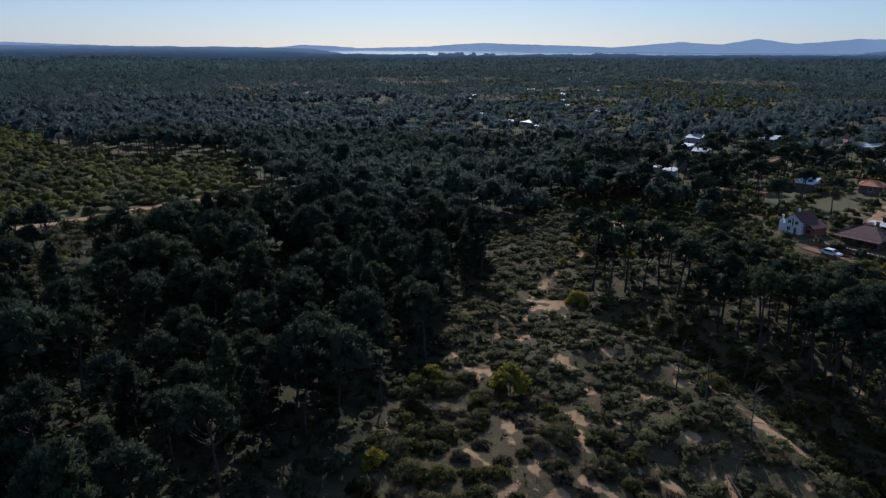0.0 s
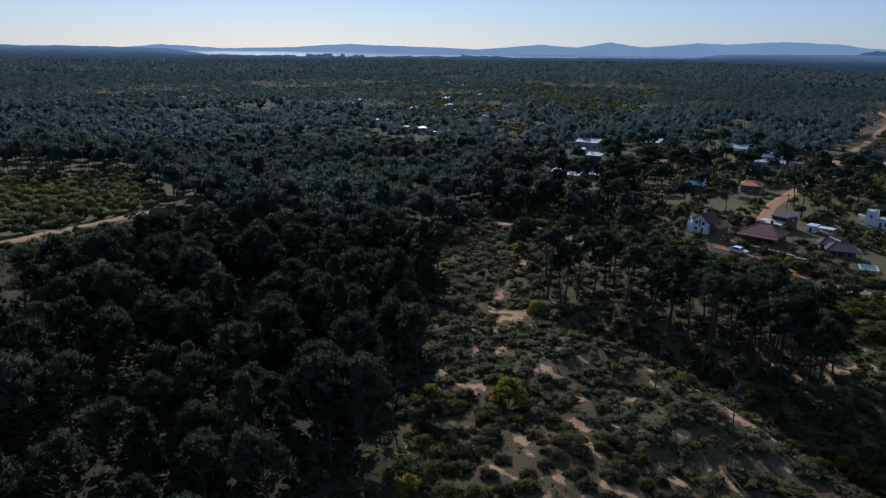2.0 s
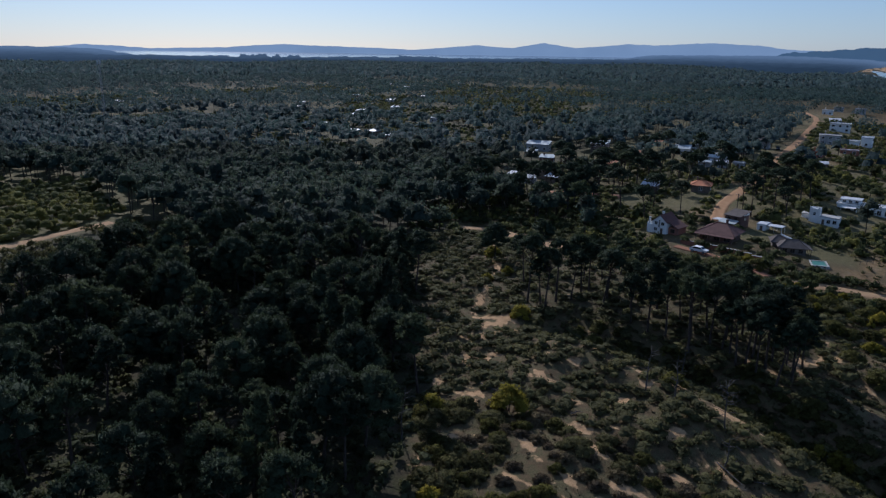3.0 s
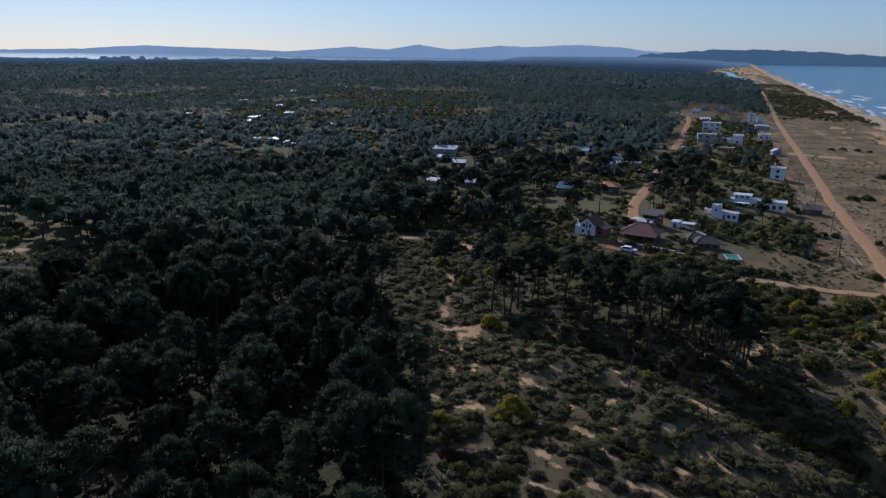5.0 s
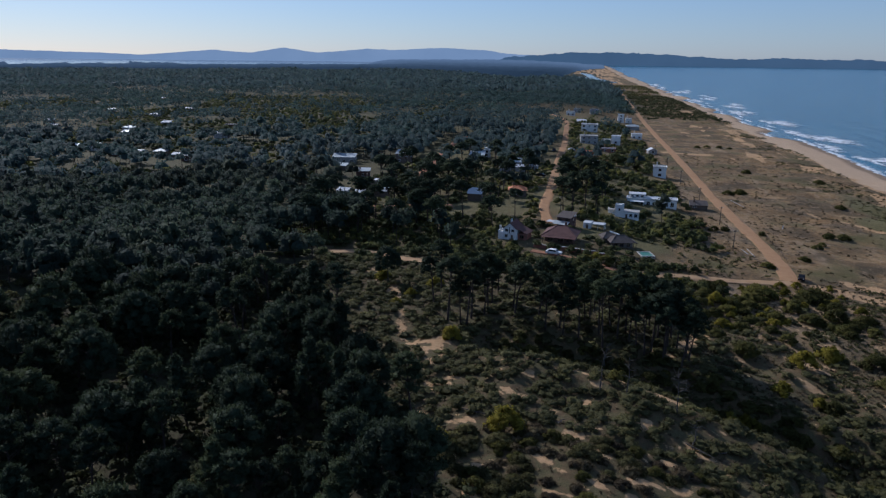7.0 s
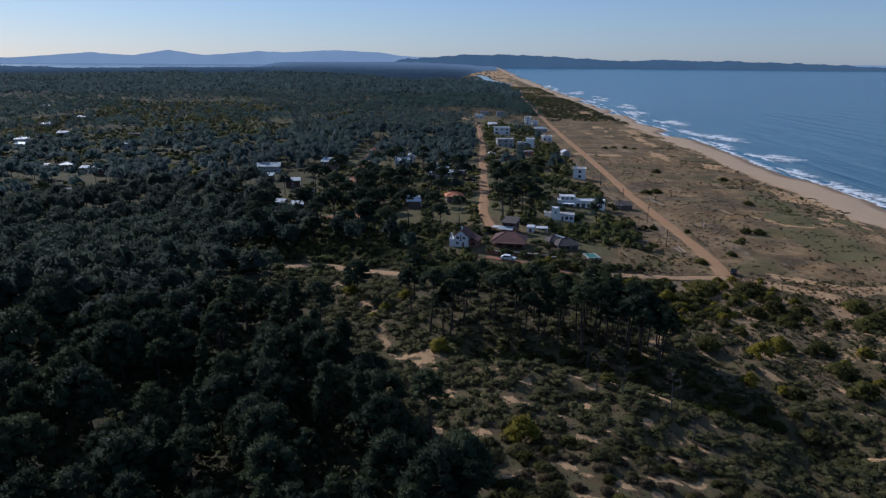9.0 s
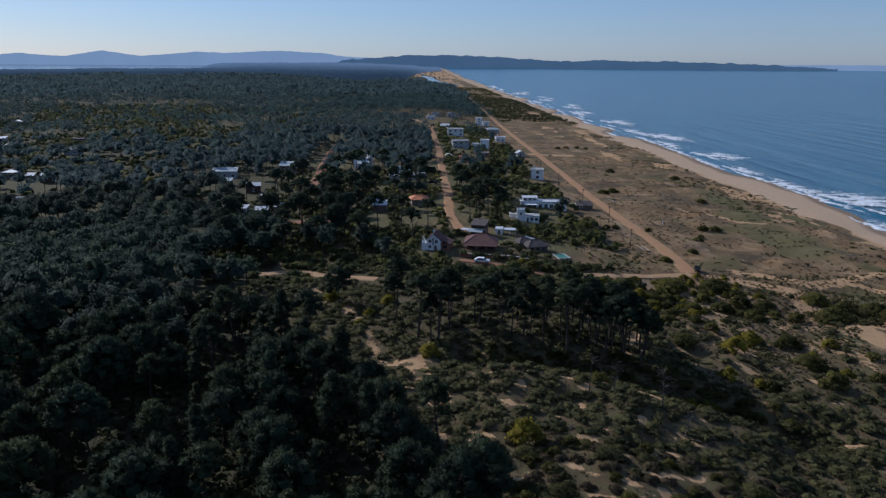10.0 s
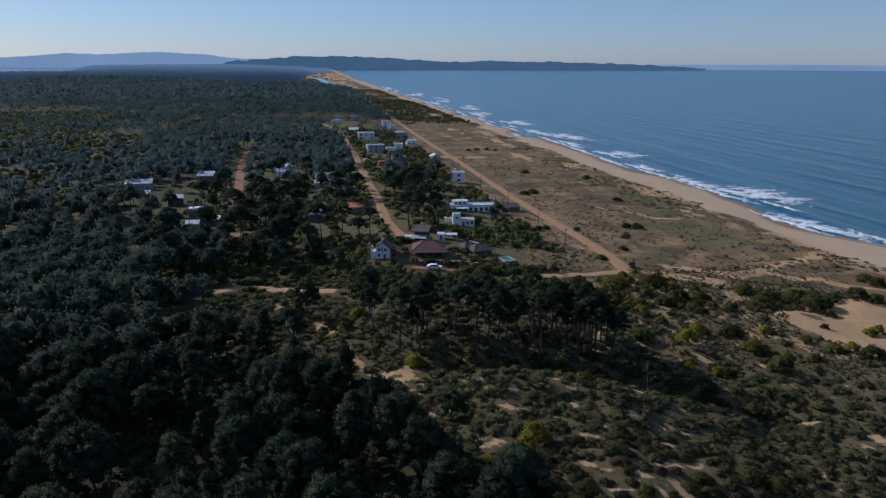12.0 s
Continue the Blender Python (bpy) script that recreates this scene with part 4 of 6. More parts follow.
for x, y in zip(gx, gy):
    k = 4 + int(rng.integers(4))
    plant("pine_tree", PINE_MESHES[k], x, y, rng.random() * 360, (0.84 + 0.22 * rng.random()) * float(np.interp(x, [100, 112, 131], [1.02, 0.98, 0.78])), *NEAR_GROVE, lean=rng.normal() * 3)
    COUNT += 1


VILLAGE_PINES = ("tall umbrella pine with a bare trunk, standing among village houses", "tree", "pines of the village")
gx, gy = scatter(rng, 178, 345, 70, 136, 7.0, lambda x, y: off_roads(x, y, 2.0) * off_plots(x, y, 0.5) * np.where(x < 265, 0.62, 0.42) * (0.35 + 0.65 * step(vnoise(x, y, 24, 57), 0.35, 0.5)) * (x + 0.4 * y > 216))
px, py = scatter(rng, 224, 300, 37, 55, 6.6, lambda x, y: 0.62 * off_roads(x, y, 2.0) * off_plots(x, y, 0.5))
for x, y in zip(np.concatenate([gx, px]), np.concatenate([gy, py])):
    plant("pine_tree", PINE_MESHES[int(rng.choice([8, 9, 4, 8, 9]))], x, y, rng.random() * 360, 0.76 + 0.3 * rng.random(), *VILLAGE_PINES, lean=rng.normal() * 4)


def low_strip(x, y):
    """Low bushes only, between the wood and the meadow road."""
    return (x > 22) & (x < 104) & (y > 152) & (y < 200)


def wood_near(x, y):
    """How thickly the wood nearest the clearing stands."""
    return np.maximum(1 - clearing(x, y), 0.10 * step(x, 98, 106) * (y > 78)) * (y > 40) * (0.42 + 0.56 * step(vnoise(x, y, 17, 33), 0.34, 0.5)) * (1 - 0.75 * step(x, 98, 108) * (1 - step(y, 95, 112))) * off_roads(x, y) * (1 - low_strip(x, y))


fx, fy = scatter(rng, 8, 134, 44, 186, 6.3, wood_near)
order = np.argsort(np.hypot(fx, fy - 45))
near_n = 250 - COUNT
for i in order[:near_n]:
    k = int(rng.choice([0, 1, 2, 3, 0, 2, 1, 3, 7, 5]))
    plant("pine_tree", PINE_MESHES[k], fx[i], fy[i], rng.random() * 360, 0.62 + 0.54 * rng.random() ** 0.8, *NEAR_FOREST, lean=rng.normal() * 2)
WOOD_LEFT = (fx[order[near_n:]], fy[order[near_n:]])


def woods(name, x, y, tall, spread, tris, leaf, mat, label, rng, trunk=False, flat=0.6, lobes=5, clump=0, core=0.68):
    """Many trees or bushes in one mesh: each a cluster of lobes covered with leaf tufts, with a thin trunk below."""
    n = len(x)
    if n == 0:
        return
    z = height(x, y)
    k = rng.random(n)
    if clump:  # taller and lower stands
        k = 0.4 * k + 0.6 * step(vnoise(x, y, clump, 91) * 0.6 + vnoise(x, y, clump * 0.3, 92) * 0.4, 0.3, 0.7)
    h = tall[0] + (tall[1] - tall[0]) * k
    w = spread[0] + (spread[1] - spread[0]) * rng.random(n)
    base = np.stack([x, y, z], 1)
    c = np.repeat(base, lobes, 0)
    hh, ww = np.repeat(h, lobes), np.repeat(w, lobes)
    ang = rng.random(n * lobes) * 6.283
    out = rng.random(n * lobes) ** 0.5 * 0.62
    rise = 1 - flat * 0.40 - 1.0 * flat * out ** 2 - rng.random(n * lobes) * 0.12 * flat
    c[:, 0] += np.cos(ang) * out * ww
    c[:, 1] += np.sin(ang) * out * ww
    c[:, 2] += hh * rise
    r = np.stack([ww * 0.5, ww * 0.5, np.minimum(hh * flat * 0.42, ww * 0.5)], 1)
    solid_core = tris // lobes >= 24
    per = max(1, tris // lobes - 16 * solid_core)
    v, f = tufts(rng, c, r, per, leaf, leaf * 0.5, 0.2, 0.78, 0.3, 1.6)
    owner = np.repeat(np.arange(n), lobes * per * 3)
    if solid_core:
        v, f = join([(v, f), cores(rng, c, r, core, 0.2 if core < 0.8 else 0.12)])
        owner = np.concatenate([owner, np.repeat(np.arange(n), lobes * len(DOME_V))])
    lobe = np.repeat(np.arange(n * lobes), per * 3)
    mid = 0.45 if flat > 0.9 else 0.0  # low bushes shade as one mound
    if solid_core:
        lobe = np.concatenate([lobe, np.repeat(np.arange(n * lobes), len(DOME_V))])
    me = mesh_np(name, v, f, mat, True, clump_normals(v, lobe, c * (1 - mid) + np.repeat(base, lobes, 0) * mid + np.array([0, 0, 0.5]) * mid * r[:, 2:], r, (0.9 if core < 0.8 else 0.5) if flat > 0.9 else (0.45 if leaf < 0.7 else 0.25), 0.3 if flat > 0.9 else (0.9 if leaf < 0.7 else 2.0)))
    tone = me.attributes.new("tone", "FLOAT", "POINT")
    tone.data.foreach_set("value", rng.random(n)[owner].astype(np.float32))
    ob = tagged(new(name, me), label, "trees", kind="stuff")
    if trunk:
        a = np.arange(3) * 2.094
        ring = np.stack([np.cos(a), np.sin(a), np.zeros(3)], 1)
        low = base[:, None] + ring[None] * 0.17
        top = base[:, None] + ring[None] * 0.08 + np.stack([rng.normal(size=n) * 0.4, rng.normal(size=n) * 0.4, h * 0.85], 1)[:, None]
        tv = np.concatenate([low, top], 1).reshape(-1, 3)
        one = np.array([(0, 1, 4), (0, 4, 3), (1, 2, 5), (1, 5, 4), (2, 0, 3), (2, 3, 5)])
        tf = (one[None] + (np.arange(n) * 6)[:, None, None]).reshape(-1, 3)
        child = new("trunks", mesh_np("trunks", tv, tf, BARK))
        child["kind"] = "stuff"
        child.parent = ob
    return ob


def dist(x, y):
    return np.hypot(x, y - 45)


def in_view(x, y):
    a = np.degrees(np.arctan2(y - 45, x + 10))
    b = np.degrees(np.arctan2(y, x))
    return (a > -46) & (b < 84) & (x > 0)


def meadow(x, y):
    """The open ground of rounded bushes behind the wood: 1 inside."""
    edge = np.interp(y, [190, 205, 252, 270, 290, 330, 450], [100, 104, 126, 112, 93, 90, 92]) + (vnoise(x, y, 16, 44) - 0.5) * 14
    return (x > 20) * (x < edge) * step(y, 190, 196) * (1 - step(y + (vnoise(x, y, 30, 44) - 0.5) * 60, 430, 460))


def tree_chance(x, y):
    """How thickly trees stand over the whole land, from 0 to 1."""
    c = coast(x, y)
    forest = step(c, 112, 128) * step(x, 60, 110) + 0.35 * step(c, 78, 86) * step(x, 150, 156) * (1 - step(x, 196, 206))
    forest = np.clip(forest, 0, 1)
    village = step(x, 206, 214) * step(c, 6, 14) * (1 - step(c, 140, 190)) * (1 - step(x, 660, 740))
    forest = np.maximum(forest * (1 - village), village * np.where(c > 62, np.where(x < 345, 0.14, 0.8), np.where(x < 330, 0.03, 0.12)))
    forest = np.maximum(forest, step(x, 720, 800) * step(c, -20, 0))
    forest = forest * (1 - meadow(x, y))
    open_ = step(x, 230, 260) * step(c, 170, 200) * (1 - step(x, 900, 1200)) * (1 - step(c, 650, 800))
    forest = forest * (1 - open_ * (0.25 + 0.6 * step(vnoise(x, y, 60, 21), 0.42, 0.58)))
    az = np.degrees(np.arctan2(y, x))
    shore = np.hypot(x, y) > woods_end(az) + (vnoise(x, y, 60, 46) - 0.5) * 120
    bare = (np.hypot((x - 2900) / 540, y / 140) < 1) | (np.hypot((x - 2200) / 380, (y + 10) / 62) < 1)
    return forest * off_roads(x, y, 6.5) * off_plots(x, y, 2.5) * (1 - shore) * (1 - bare) * (1 - low_strip(x, y))


def inland_mix(x, y):
    """The share of yellow-green acacia among the trees."""
    c = coast(x, y)
    open_ = step(x, 190, 260) * step(c, 190, 230) * (1 - step(x, 600, 1000)) * (1 - step(c, 450, 700))
    strip = step(x, 206, 214) * step(c, 4, 10) * (1 - step(c, 56, 60)) * (1 - step(x, 600, 700))
    return np.clip(open_ * step(vnoise(x, y, 60, 21), 0.40, 0.56) * 0.36 + strip * 0.5, 0, 1)


def ring(r0, r1, gap, tall, spread, tris, leaf, seed, trunk, lobes, pine_mat=PINE_FAR_HAZE, gum_mat=GUM_FAR_HAZE, clump=0):
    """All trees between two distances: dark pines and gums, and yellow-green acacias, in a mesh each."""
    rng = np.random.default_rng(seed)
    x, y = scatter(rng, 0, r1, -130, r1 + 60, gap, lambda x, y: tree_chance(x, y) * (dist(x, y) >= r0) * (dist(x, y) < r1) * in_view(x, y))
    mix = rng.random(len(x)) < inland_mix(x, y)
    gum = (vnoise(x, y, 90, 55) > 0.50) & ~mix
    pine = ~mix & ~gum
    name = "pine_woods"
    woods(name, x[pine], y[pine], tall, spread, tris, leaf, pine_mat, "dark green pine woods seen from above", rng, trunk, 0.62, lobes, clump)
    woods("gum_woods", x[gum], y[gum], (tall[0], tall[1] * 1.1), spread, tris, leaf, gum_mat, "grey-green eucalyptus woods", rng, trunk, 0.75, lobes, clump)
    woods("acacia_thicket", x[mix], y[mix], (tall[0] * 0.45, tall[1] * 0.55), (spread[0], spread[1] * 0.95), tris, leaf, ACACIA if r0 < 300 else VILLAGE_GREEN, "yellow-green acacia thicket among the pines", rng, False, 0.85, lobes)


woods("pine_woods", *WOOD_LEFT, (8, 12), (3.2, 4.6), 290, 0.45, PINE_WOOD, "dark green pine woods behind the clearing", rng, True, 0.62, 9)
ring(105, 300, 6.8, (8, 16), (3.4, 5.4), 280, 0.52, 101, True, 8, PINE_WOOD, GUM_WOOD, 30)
ring(300, 520, 7.9, (8, 15), (4.8, 7.2), 112, 0.8, 102, True, 4, PINE_MID_HAZE, GUM_MID_HAZE, 50)
ring(520, 1100, 9.3, (8, 16), (5.6, 8.6), 44, 1.2, 103, False, 2, PINE_MID_HAZE, GUM_MID_HAZE, clump=80)
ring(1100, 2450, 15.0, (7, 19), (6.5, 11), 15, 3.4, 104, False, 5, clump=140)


# ---- shrubs ----
def shrub_shape(seed, w, h, clumps, per, leaf):
    """A rounded, closed mound of leaf clumps on a few stems."""
    rng = np.random.default_rng(seed)
    cs, rs, wood = [], [], []
    for i in range(clumps):
        a, o = i * 2.399 + rng.normal() * 0.4, ((i + 0.4) / clumps) ** 0.55
        q = w * (0.26 + 0.14 * rng.random())
        deep = min(q * 0.8, h * 0.42)
        top = h * (1 - 0.62 * o * o) * (0.9 + 0.2 * rng.random())
        c = np.array([math.cos(a) * o * w * 0.74, math.sin(a) * o * w * 0.74, max(top - deep, deep * 0.35)])
        cs.append(c)
        rs.append([q, q, deep])
        if i % 3 == 0:
            wood.append(tube([(c[0] * 0.15, c[1] * 0.15, -0.2), (c[0] * 0.6, c[1] * 0.6, c[2] * 0.5), c], [0.05, 0.035, 0.015], 4))
    cs, rs, per = np.array(cs), np.array(rs), int(per * 0.54)
    v, f = join([tufts(rng, cs, rs, per, leaf, leaf * 0.5, 0.4, 0.66, 0.5, 1.0), cores(rng, cs, rs, 0.70, 0.2)])
    owner = np.concatenate([np.repeat(np.arange(clumps), per * 3), np.repeat(np.arange(clumps), len(DOME_V))])
    return join(wood), (v, f, clump_normals(v, owner, cs * np.array([0.4, 0.4, 0.6]), rs, 1.1))


def shrub_mesh(seed, w, h, clumps, per, leaf, mat):
    wood, leaves = shrub_shape(seed, w, h, clumps, per, leaf)
    return mesh_np("stem", *wood, BARK, True), mesh_np("foliage", leaves[0], leaves[1], mat, True, leaves[2])


SHRUBS = [shrub_mesh(s, w, h, c, p, 0.14, SCRUB) for s, w, h, c, p in ((21, 1.8, 1.1, 14, 118), (22, 2.2, 1.2, 17, 118), (23, 1.5, 0.85, 12, 108), (24, 2.6, 1.3, 20, 122), (25, 1.3, 0.9, 11, 104))]
SHRUBS += [shrub_mesh(s, w, h, c, p, 0.115, HEATH) for s, w, h, c, p in ((26, 1.4, 0.85, 12, 105), (27, 1.7, 1.05, 15, 105))]
SHRUBS += [shrub_mesh(s, w, h, c, p, 0.14, GREENBUSH) for s, w, h, c, p in ((28, 1.6, 1.0, 13, 105), (29, 2.0, 1.4, 15, 105))]
YELLOW = [shrub_mesh(s, w, h, c, p, 0.2, ACACIA_NEAR) for s, w, h, c, p in ((31, 2.3, 2.9, 20, 85), (32, 2.8, 2.6, 22, 85), (33, 2.0, 2.2, 16, 80))]


BUSHES = [shrub_mesh(s, w, h, c, p, 0.2, GREENBUSH) for s, w, h, c, p in ((41, 3.0, 2.3, 20, 82), (42, 3.2, 1.9, 22, 82), (43, 2.8, 2.7, 19, 82))]


def shrub_chance(x, y):
    c = coast(x, y)
    n = vnoise(x, y, 3.8, 30) * 0.6 + vnoise(x, y, 1.7, 31) * 0.4
    veg = 1 - step(n, 0.66, 0.75)
    for pts in CLEARING_PATHS:
        veg = veg * step(near_line(x, y, pts) + (vnoise(x, y, 3.1, 73) - 0.5) * 1.4, 0.5, 1.1)
    thin = (0.30 + 0.70 * step(c, -34, 4)) * (1 - 0.75 * step(x, 84, 100) * (1 - step(c, 8, 26)))
    return clearing(x, y) * veg * thin * (c > -75) * (np.hypot((x - 122) / 20, (y + 60) / 24) > 0.9) * off_roads(x, y) * (1 - 0.25 * grove(x, y))


rng = np.random.default_rng(12)
sx, sy = scatter(rng, 22, 165, -60, 118, 2.4, lambda x, y: shrub_chance(x, y) * 0.9)
order = np.argsort(np.hypot(sx - 20, sy - 45))
for i in order[:300]:
    k = int(rng.choice([0, 1, 2, 3, 4, 5, 5, 6, 6, 7, 7, 8]))
    plant("shrub", SHRUBS[k], sx[i], sy[i], rng.random() * 360, 0.72 + 0.6 * rng.random() ** 1.4, "fresh green rounded shrub growing in bare sand" if k > 6 else "grey-green rounded dune shrub growing in bare sand" if k < 5 else "low grey-brown heath shrub growing in bare sand", "shrub", "shrubs of the dune clearing")
rest = order[300:]
woods("dune_scrub", sx[rest], sy[rest], (0.7, 1.5), (1.35, 2.7), 135, 0.23, SCRUB_FAR, "low grey-green scrub on the dune slope", rng, False, 0.95, 5)

# large rounded bushes on the open slope and the plain: x, y, half width, yellow or green
DUNE_BUSHES = [(162, 10.5, 4.1, 0), (161.6, -2.4, 5.4, 0), (162.7, -16, 5.6, 0), (145, 8.7, 2.9, 0), (149.1, 10.9, 3.2, 1), (144, -2.4, 3.1, 0), (145.9, -11.1, 3.7, 0), (148.7, -17.2, 3.5, 0), (116.9, 10.2, 3.4, 0), (115, -0.5, 3.4, 1), (123.9, -8.4, 3.2, 1),
    (129.4, -1.4, 2.4, 0), (121.9, -16.8, 3.6, 0), (110.2, -16, 4.1, 0), (154.3, -41.5, 4.4, 0), (142.1, -39.7, 5.4, 0), (139.3, -28, 3.0, 0), (194.8, -12.2, 2.6, 0), (206.8, -26.1, 2.3, 0), (134.7, 7.9, 2.6, 0)]
DUNE_BUSHES += [(147, -44.9, 4.3, 0), (138.6, -54.8, 5.6, 0), (146.4, -54.2, 4.4, 0), (132.9, -54.7, 2.5, 0), (117.9, -57.3, 2.5, 1), (102.2, -41.6, 3.7, 0), (98.3, -14.4, 3.8, 0), (107.3, -35.5, 2.9, 0), (102.8, -26.6, 2.2, 0), (158, -87.5, 3.1, 0), (152.3, -87.1, 3.7, 0),
    (113.8, -32.4, 2.1, 0), (122.2, -44.6, 1.6, 0), (142.6, -71.5, 4.2, 0), (138, -74.1, 3.4, 0), (99.5, 7.4, 3.0, 1), (97.9, -1.1, 2.6, 0), (99.5, 19.5, 2.6, 0), (85.5, 38.1, 2.4, 0), (100, 40, 2.2, 0), (102.8, 29.8, 2.6, 0), (92.4, 19.1, 2.0, 0), (86.7, 7.1, 2.3, 0)]
DUNE_BUSHES += [(165.1, 43.1, 3.0, 0), (166.6, 37.8, 3.2, 0), (166.7, 33.3, 2.6, 0), (159.6, 46.3, 2.6, 0), (169.2, 40.2, 2.2, 1), (403, -48.7, 3.4, 0), (326.9, -24.8, 3.2, 0), (332.7, -31.4, 3.6, 0), (306, -68.2, 2.7, 0), (244.7, -45.1, 2.8, 0), (246.5, -50.6, 3.0, 0), (239.9, -20.6, 1.9, 0), (225.5, -35.4, 2.2, 0), (230.4, -38.3, 1.8, 0),
    (240.1, -3.9, 2.4, 0), (242.7, -8.1, 2.2, 0), (379.1, -80.8, 3.4, 0), (525.1, -38.9, 2.6, 0), (525.8, -46, 3.0, 0), (532.8, -56.1, 2.8, 0), (533.2, -63.5, 2.2, 0)]
for x, y, r, kind in DUNE_BUSHES:
    if kind:
        plant("acacia_bush", YELLOW[int(rng.integers(3))], x, y, rng.random() * 360, r / 2.6, "yellow-green acacia bush standing in low dune scrub", "bush", "acacia bushes")
    else:
        plant("dune_bush", BUSHES[int(rng.integers(3))], x, y, rng.random() * 360, r / 3.0, "rounded dark green evergreen bush on sandy ground", "bush", "evergreen dune bushes")

bx, by = scatter(rng, 116, 172, -24, 26, 4.4, lambda x, y: (0.35 + 0.6 * step(x, 128, 140)) * off_roads(x, y, 2) * (x + 0.55 * y > 126) * (x - 0.45 * y < 169) * (1 - grove(x, y)))
for x, y in zip(bx, by):
    if min(math.hypot(x - b[0], y - b[1]) - b[2] for b in DUNE_BUSHES) > 0.4:
        plant("dune_bush", BUSHES[int(rng.integers(3))], x, y, rng.random() * 360, 0.40 + 0.6 * rng.random(), "rounded dark green evergreen bush on sandy ground", "bush", "evergreen dune bushes")

bx, by = scatter(rng, 74, 108, 0, 62, 3.1, lambda x, y: 0.9 * (near_line(x, y, GULLY) < 6.5))
for x, y in zip(bx, by):
    plant("dune_bush", BUSHES[int(rng.integers(3))], x, y, rng.random() * 360, 0.4 + 0.35 * rng.random(), "dense dark green bush in the shaded dune hollow", "bush", "bushes of the dune hollow")

# yellow-green bushes that stand out
plant("acacia_bush", YELLOW[0], 63.8, 55.0, 30, 1.32, "large yellow-green acacia bush standing in low dune scrub", "bush", "acacia bushes")
for x, y, s in ((97, 69, 0.9), (58, 64, 0.8), (118, 82, 0.9), (156.4, 20.9, 1.0), (40, 53, 0.9), (112, 84, 0.8), (90.1, 14.2, 0.8), (99.1, 0.9, 0.7), (106.3, -22, 0.8), (114.9, -18.9, 0.9), (120.9, -26.4, 0.8), (117.8, -54.5, 1.0), (106.2, -39.2, 0.9), (86.9, 6.5, 0.6), (130, 92, 0.9), (126, 78, 0.9), (91.3, 15.1, 0.9), (92.1, 17.7, 0.8)):
    plant("acacia_bush", YELLOW[int(rng.integers(3))], x, y, rng.random() * 360, s, "yellow-green acacia bush standing in low dune scrub", "bush", "acacia bushes")
bx, by = scatter(rng, 128, 180, -24, 34, 4.2, lambda x, y: off_roads(x, y, 1.5) * ((x + 0.5 * y > 138) & (x + 0.25 * y < 176)) * 0.42 * off_plots(x, y))
for x, y in zip(bx, by):
    plant("acacia_bush", YELLOW[int(rng.integers(3))], x, y, rng.random() * 360, 0.4 + 0.38 * rng.random(), "yellow-green acacia bush beside the sandy road", "bush", "roadside acacia bushes")
gx, gy = scatter(rng, 146, 240, 8, 128, 3.9, lambda x, y: off_roads(x, y, 1.2) * off_plots(x, y) * np.where(y > 74, 0.6, np.where(x < 178, 0.9, np.where(x < 214, 0.5, 0.0))) * np.where(y < 30, (x > 157) * (x < 178), 1))
woods("garden_bushes", gx, gy, (1.2, 3.2), (1.8, 3.2), 150, 0.4, VILLAGE_GREEN, "dark green garden bushes round the houses", rng, False, 0.95, 6)
gx, gy = scatter(rng, 4, 124, 40, 150, 2.25, lambda x, y: 0.95 * (1 - clearing(x, y)) * off_roads(x, y))
woods("undergrowth", gx, gy, (0.6, 2.4), (1.3, 2.6), 48, 0.34, COAST_GREEN, "olive undergrowth beneath the pines", rng, False, 0.95, 2)
gx, gy = scatter(rng, 22, 104, 152, 190, 4.0, lambda x, y: 0.8 * off_roads(x, y, 2.5))
woods("low_bushes", gx, gy, (1.0, 2.6), (1.6, 2.8), 110, 0.5, SCRUB_FAR, "low dark bushes beside the meadow road", rng, False, 0.95, 6)
gx, gy = scatter(rng, 12, 135, 199, 450, 3.7, lambda x, y: 0.96 * meadow(x, y) * off_roads(x, y) * in_view(x, y))
k = vnoise(gx, gy, 14, 27) + 0.4 * rng.random(len(gx)) < 0.86
woods("meadow_bushes", gx[k], gy[k], (2.0, 4.2), (2.2, 3.6), 76, 0.3, ACACIA, "meadow of yellow-green rounded bushes", rng, False, 0.95, 2, 0, 0.9)
woods("meadow_thicket", gx[~k], gy[~k], (2.4, 4.6), (2.4, 4.0), 76, 0.35, VILLAGE_GREEN, "dark green bushes among the yellow meadow", rng, False, 0.95, 2, 0, 0.9)
gx, gy = scatter(rng, 190, 900, 165, 660, 5.9, lambda x, y: 0.95 * off_roads(x, y, 2) * off_plots(x, y, -4.0) * step(vnoise(x, y, 60, 21), 0.36, 0.46) * in_view(x, y) * (tree_chance(x, y) < 0.8) * (tree_chance(x, y) > 0.02))
k = rng.random(len(gx)) < 0.78
woods("inland_bushes", gx[k], gy[k], (1.5, 4.5), (2.6, 4.6), 24, 0.75, VILLAGE_GREEN, "olive bushes on the open land between inland houses", rng, False, 0.95, 1, 0, 0.9)
woods("inland_acacias", gx[~k], gy[~k], (1.5, 5.0), (2.6, 4.6), 26, 0.7, ACACIA, "yellow-green acacias between inland houses", rng, False, 0.95, 1, 0, 0.9)
gx, gy = scatter(rng, 206, 660, 2, 56, 3.7, lambda x, y: off_roads(x, y, 2) * off_plots(x, y) * (0.4 + 0.55 * step(vnoise(x, y, 24, 17), 0.35, 0.5)) * np.where(x < 340, 1, 0.75))
k = rng.random(len(gx)) < 0.55
woods("village_bushes", gx[k], gy[k], (1.2, 4.0), (1.8, 3.6), 80, 0.5, VILLAGE_GREEN, "green bushes between the village roads", rng, False, 0.95, 3, 0, 0.84)
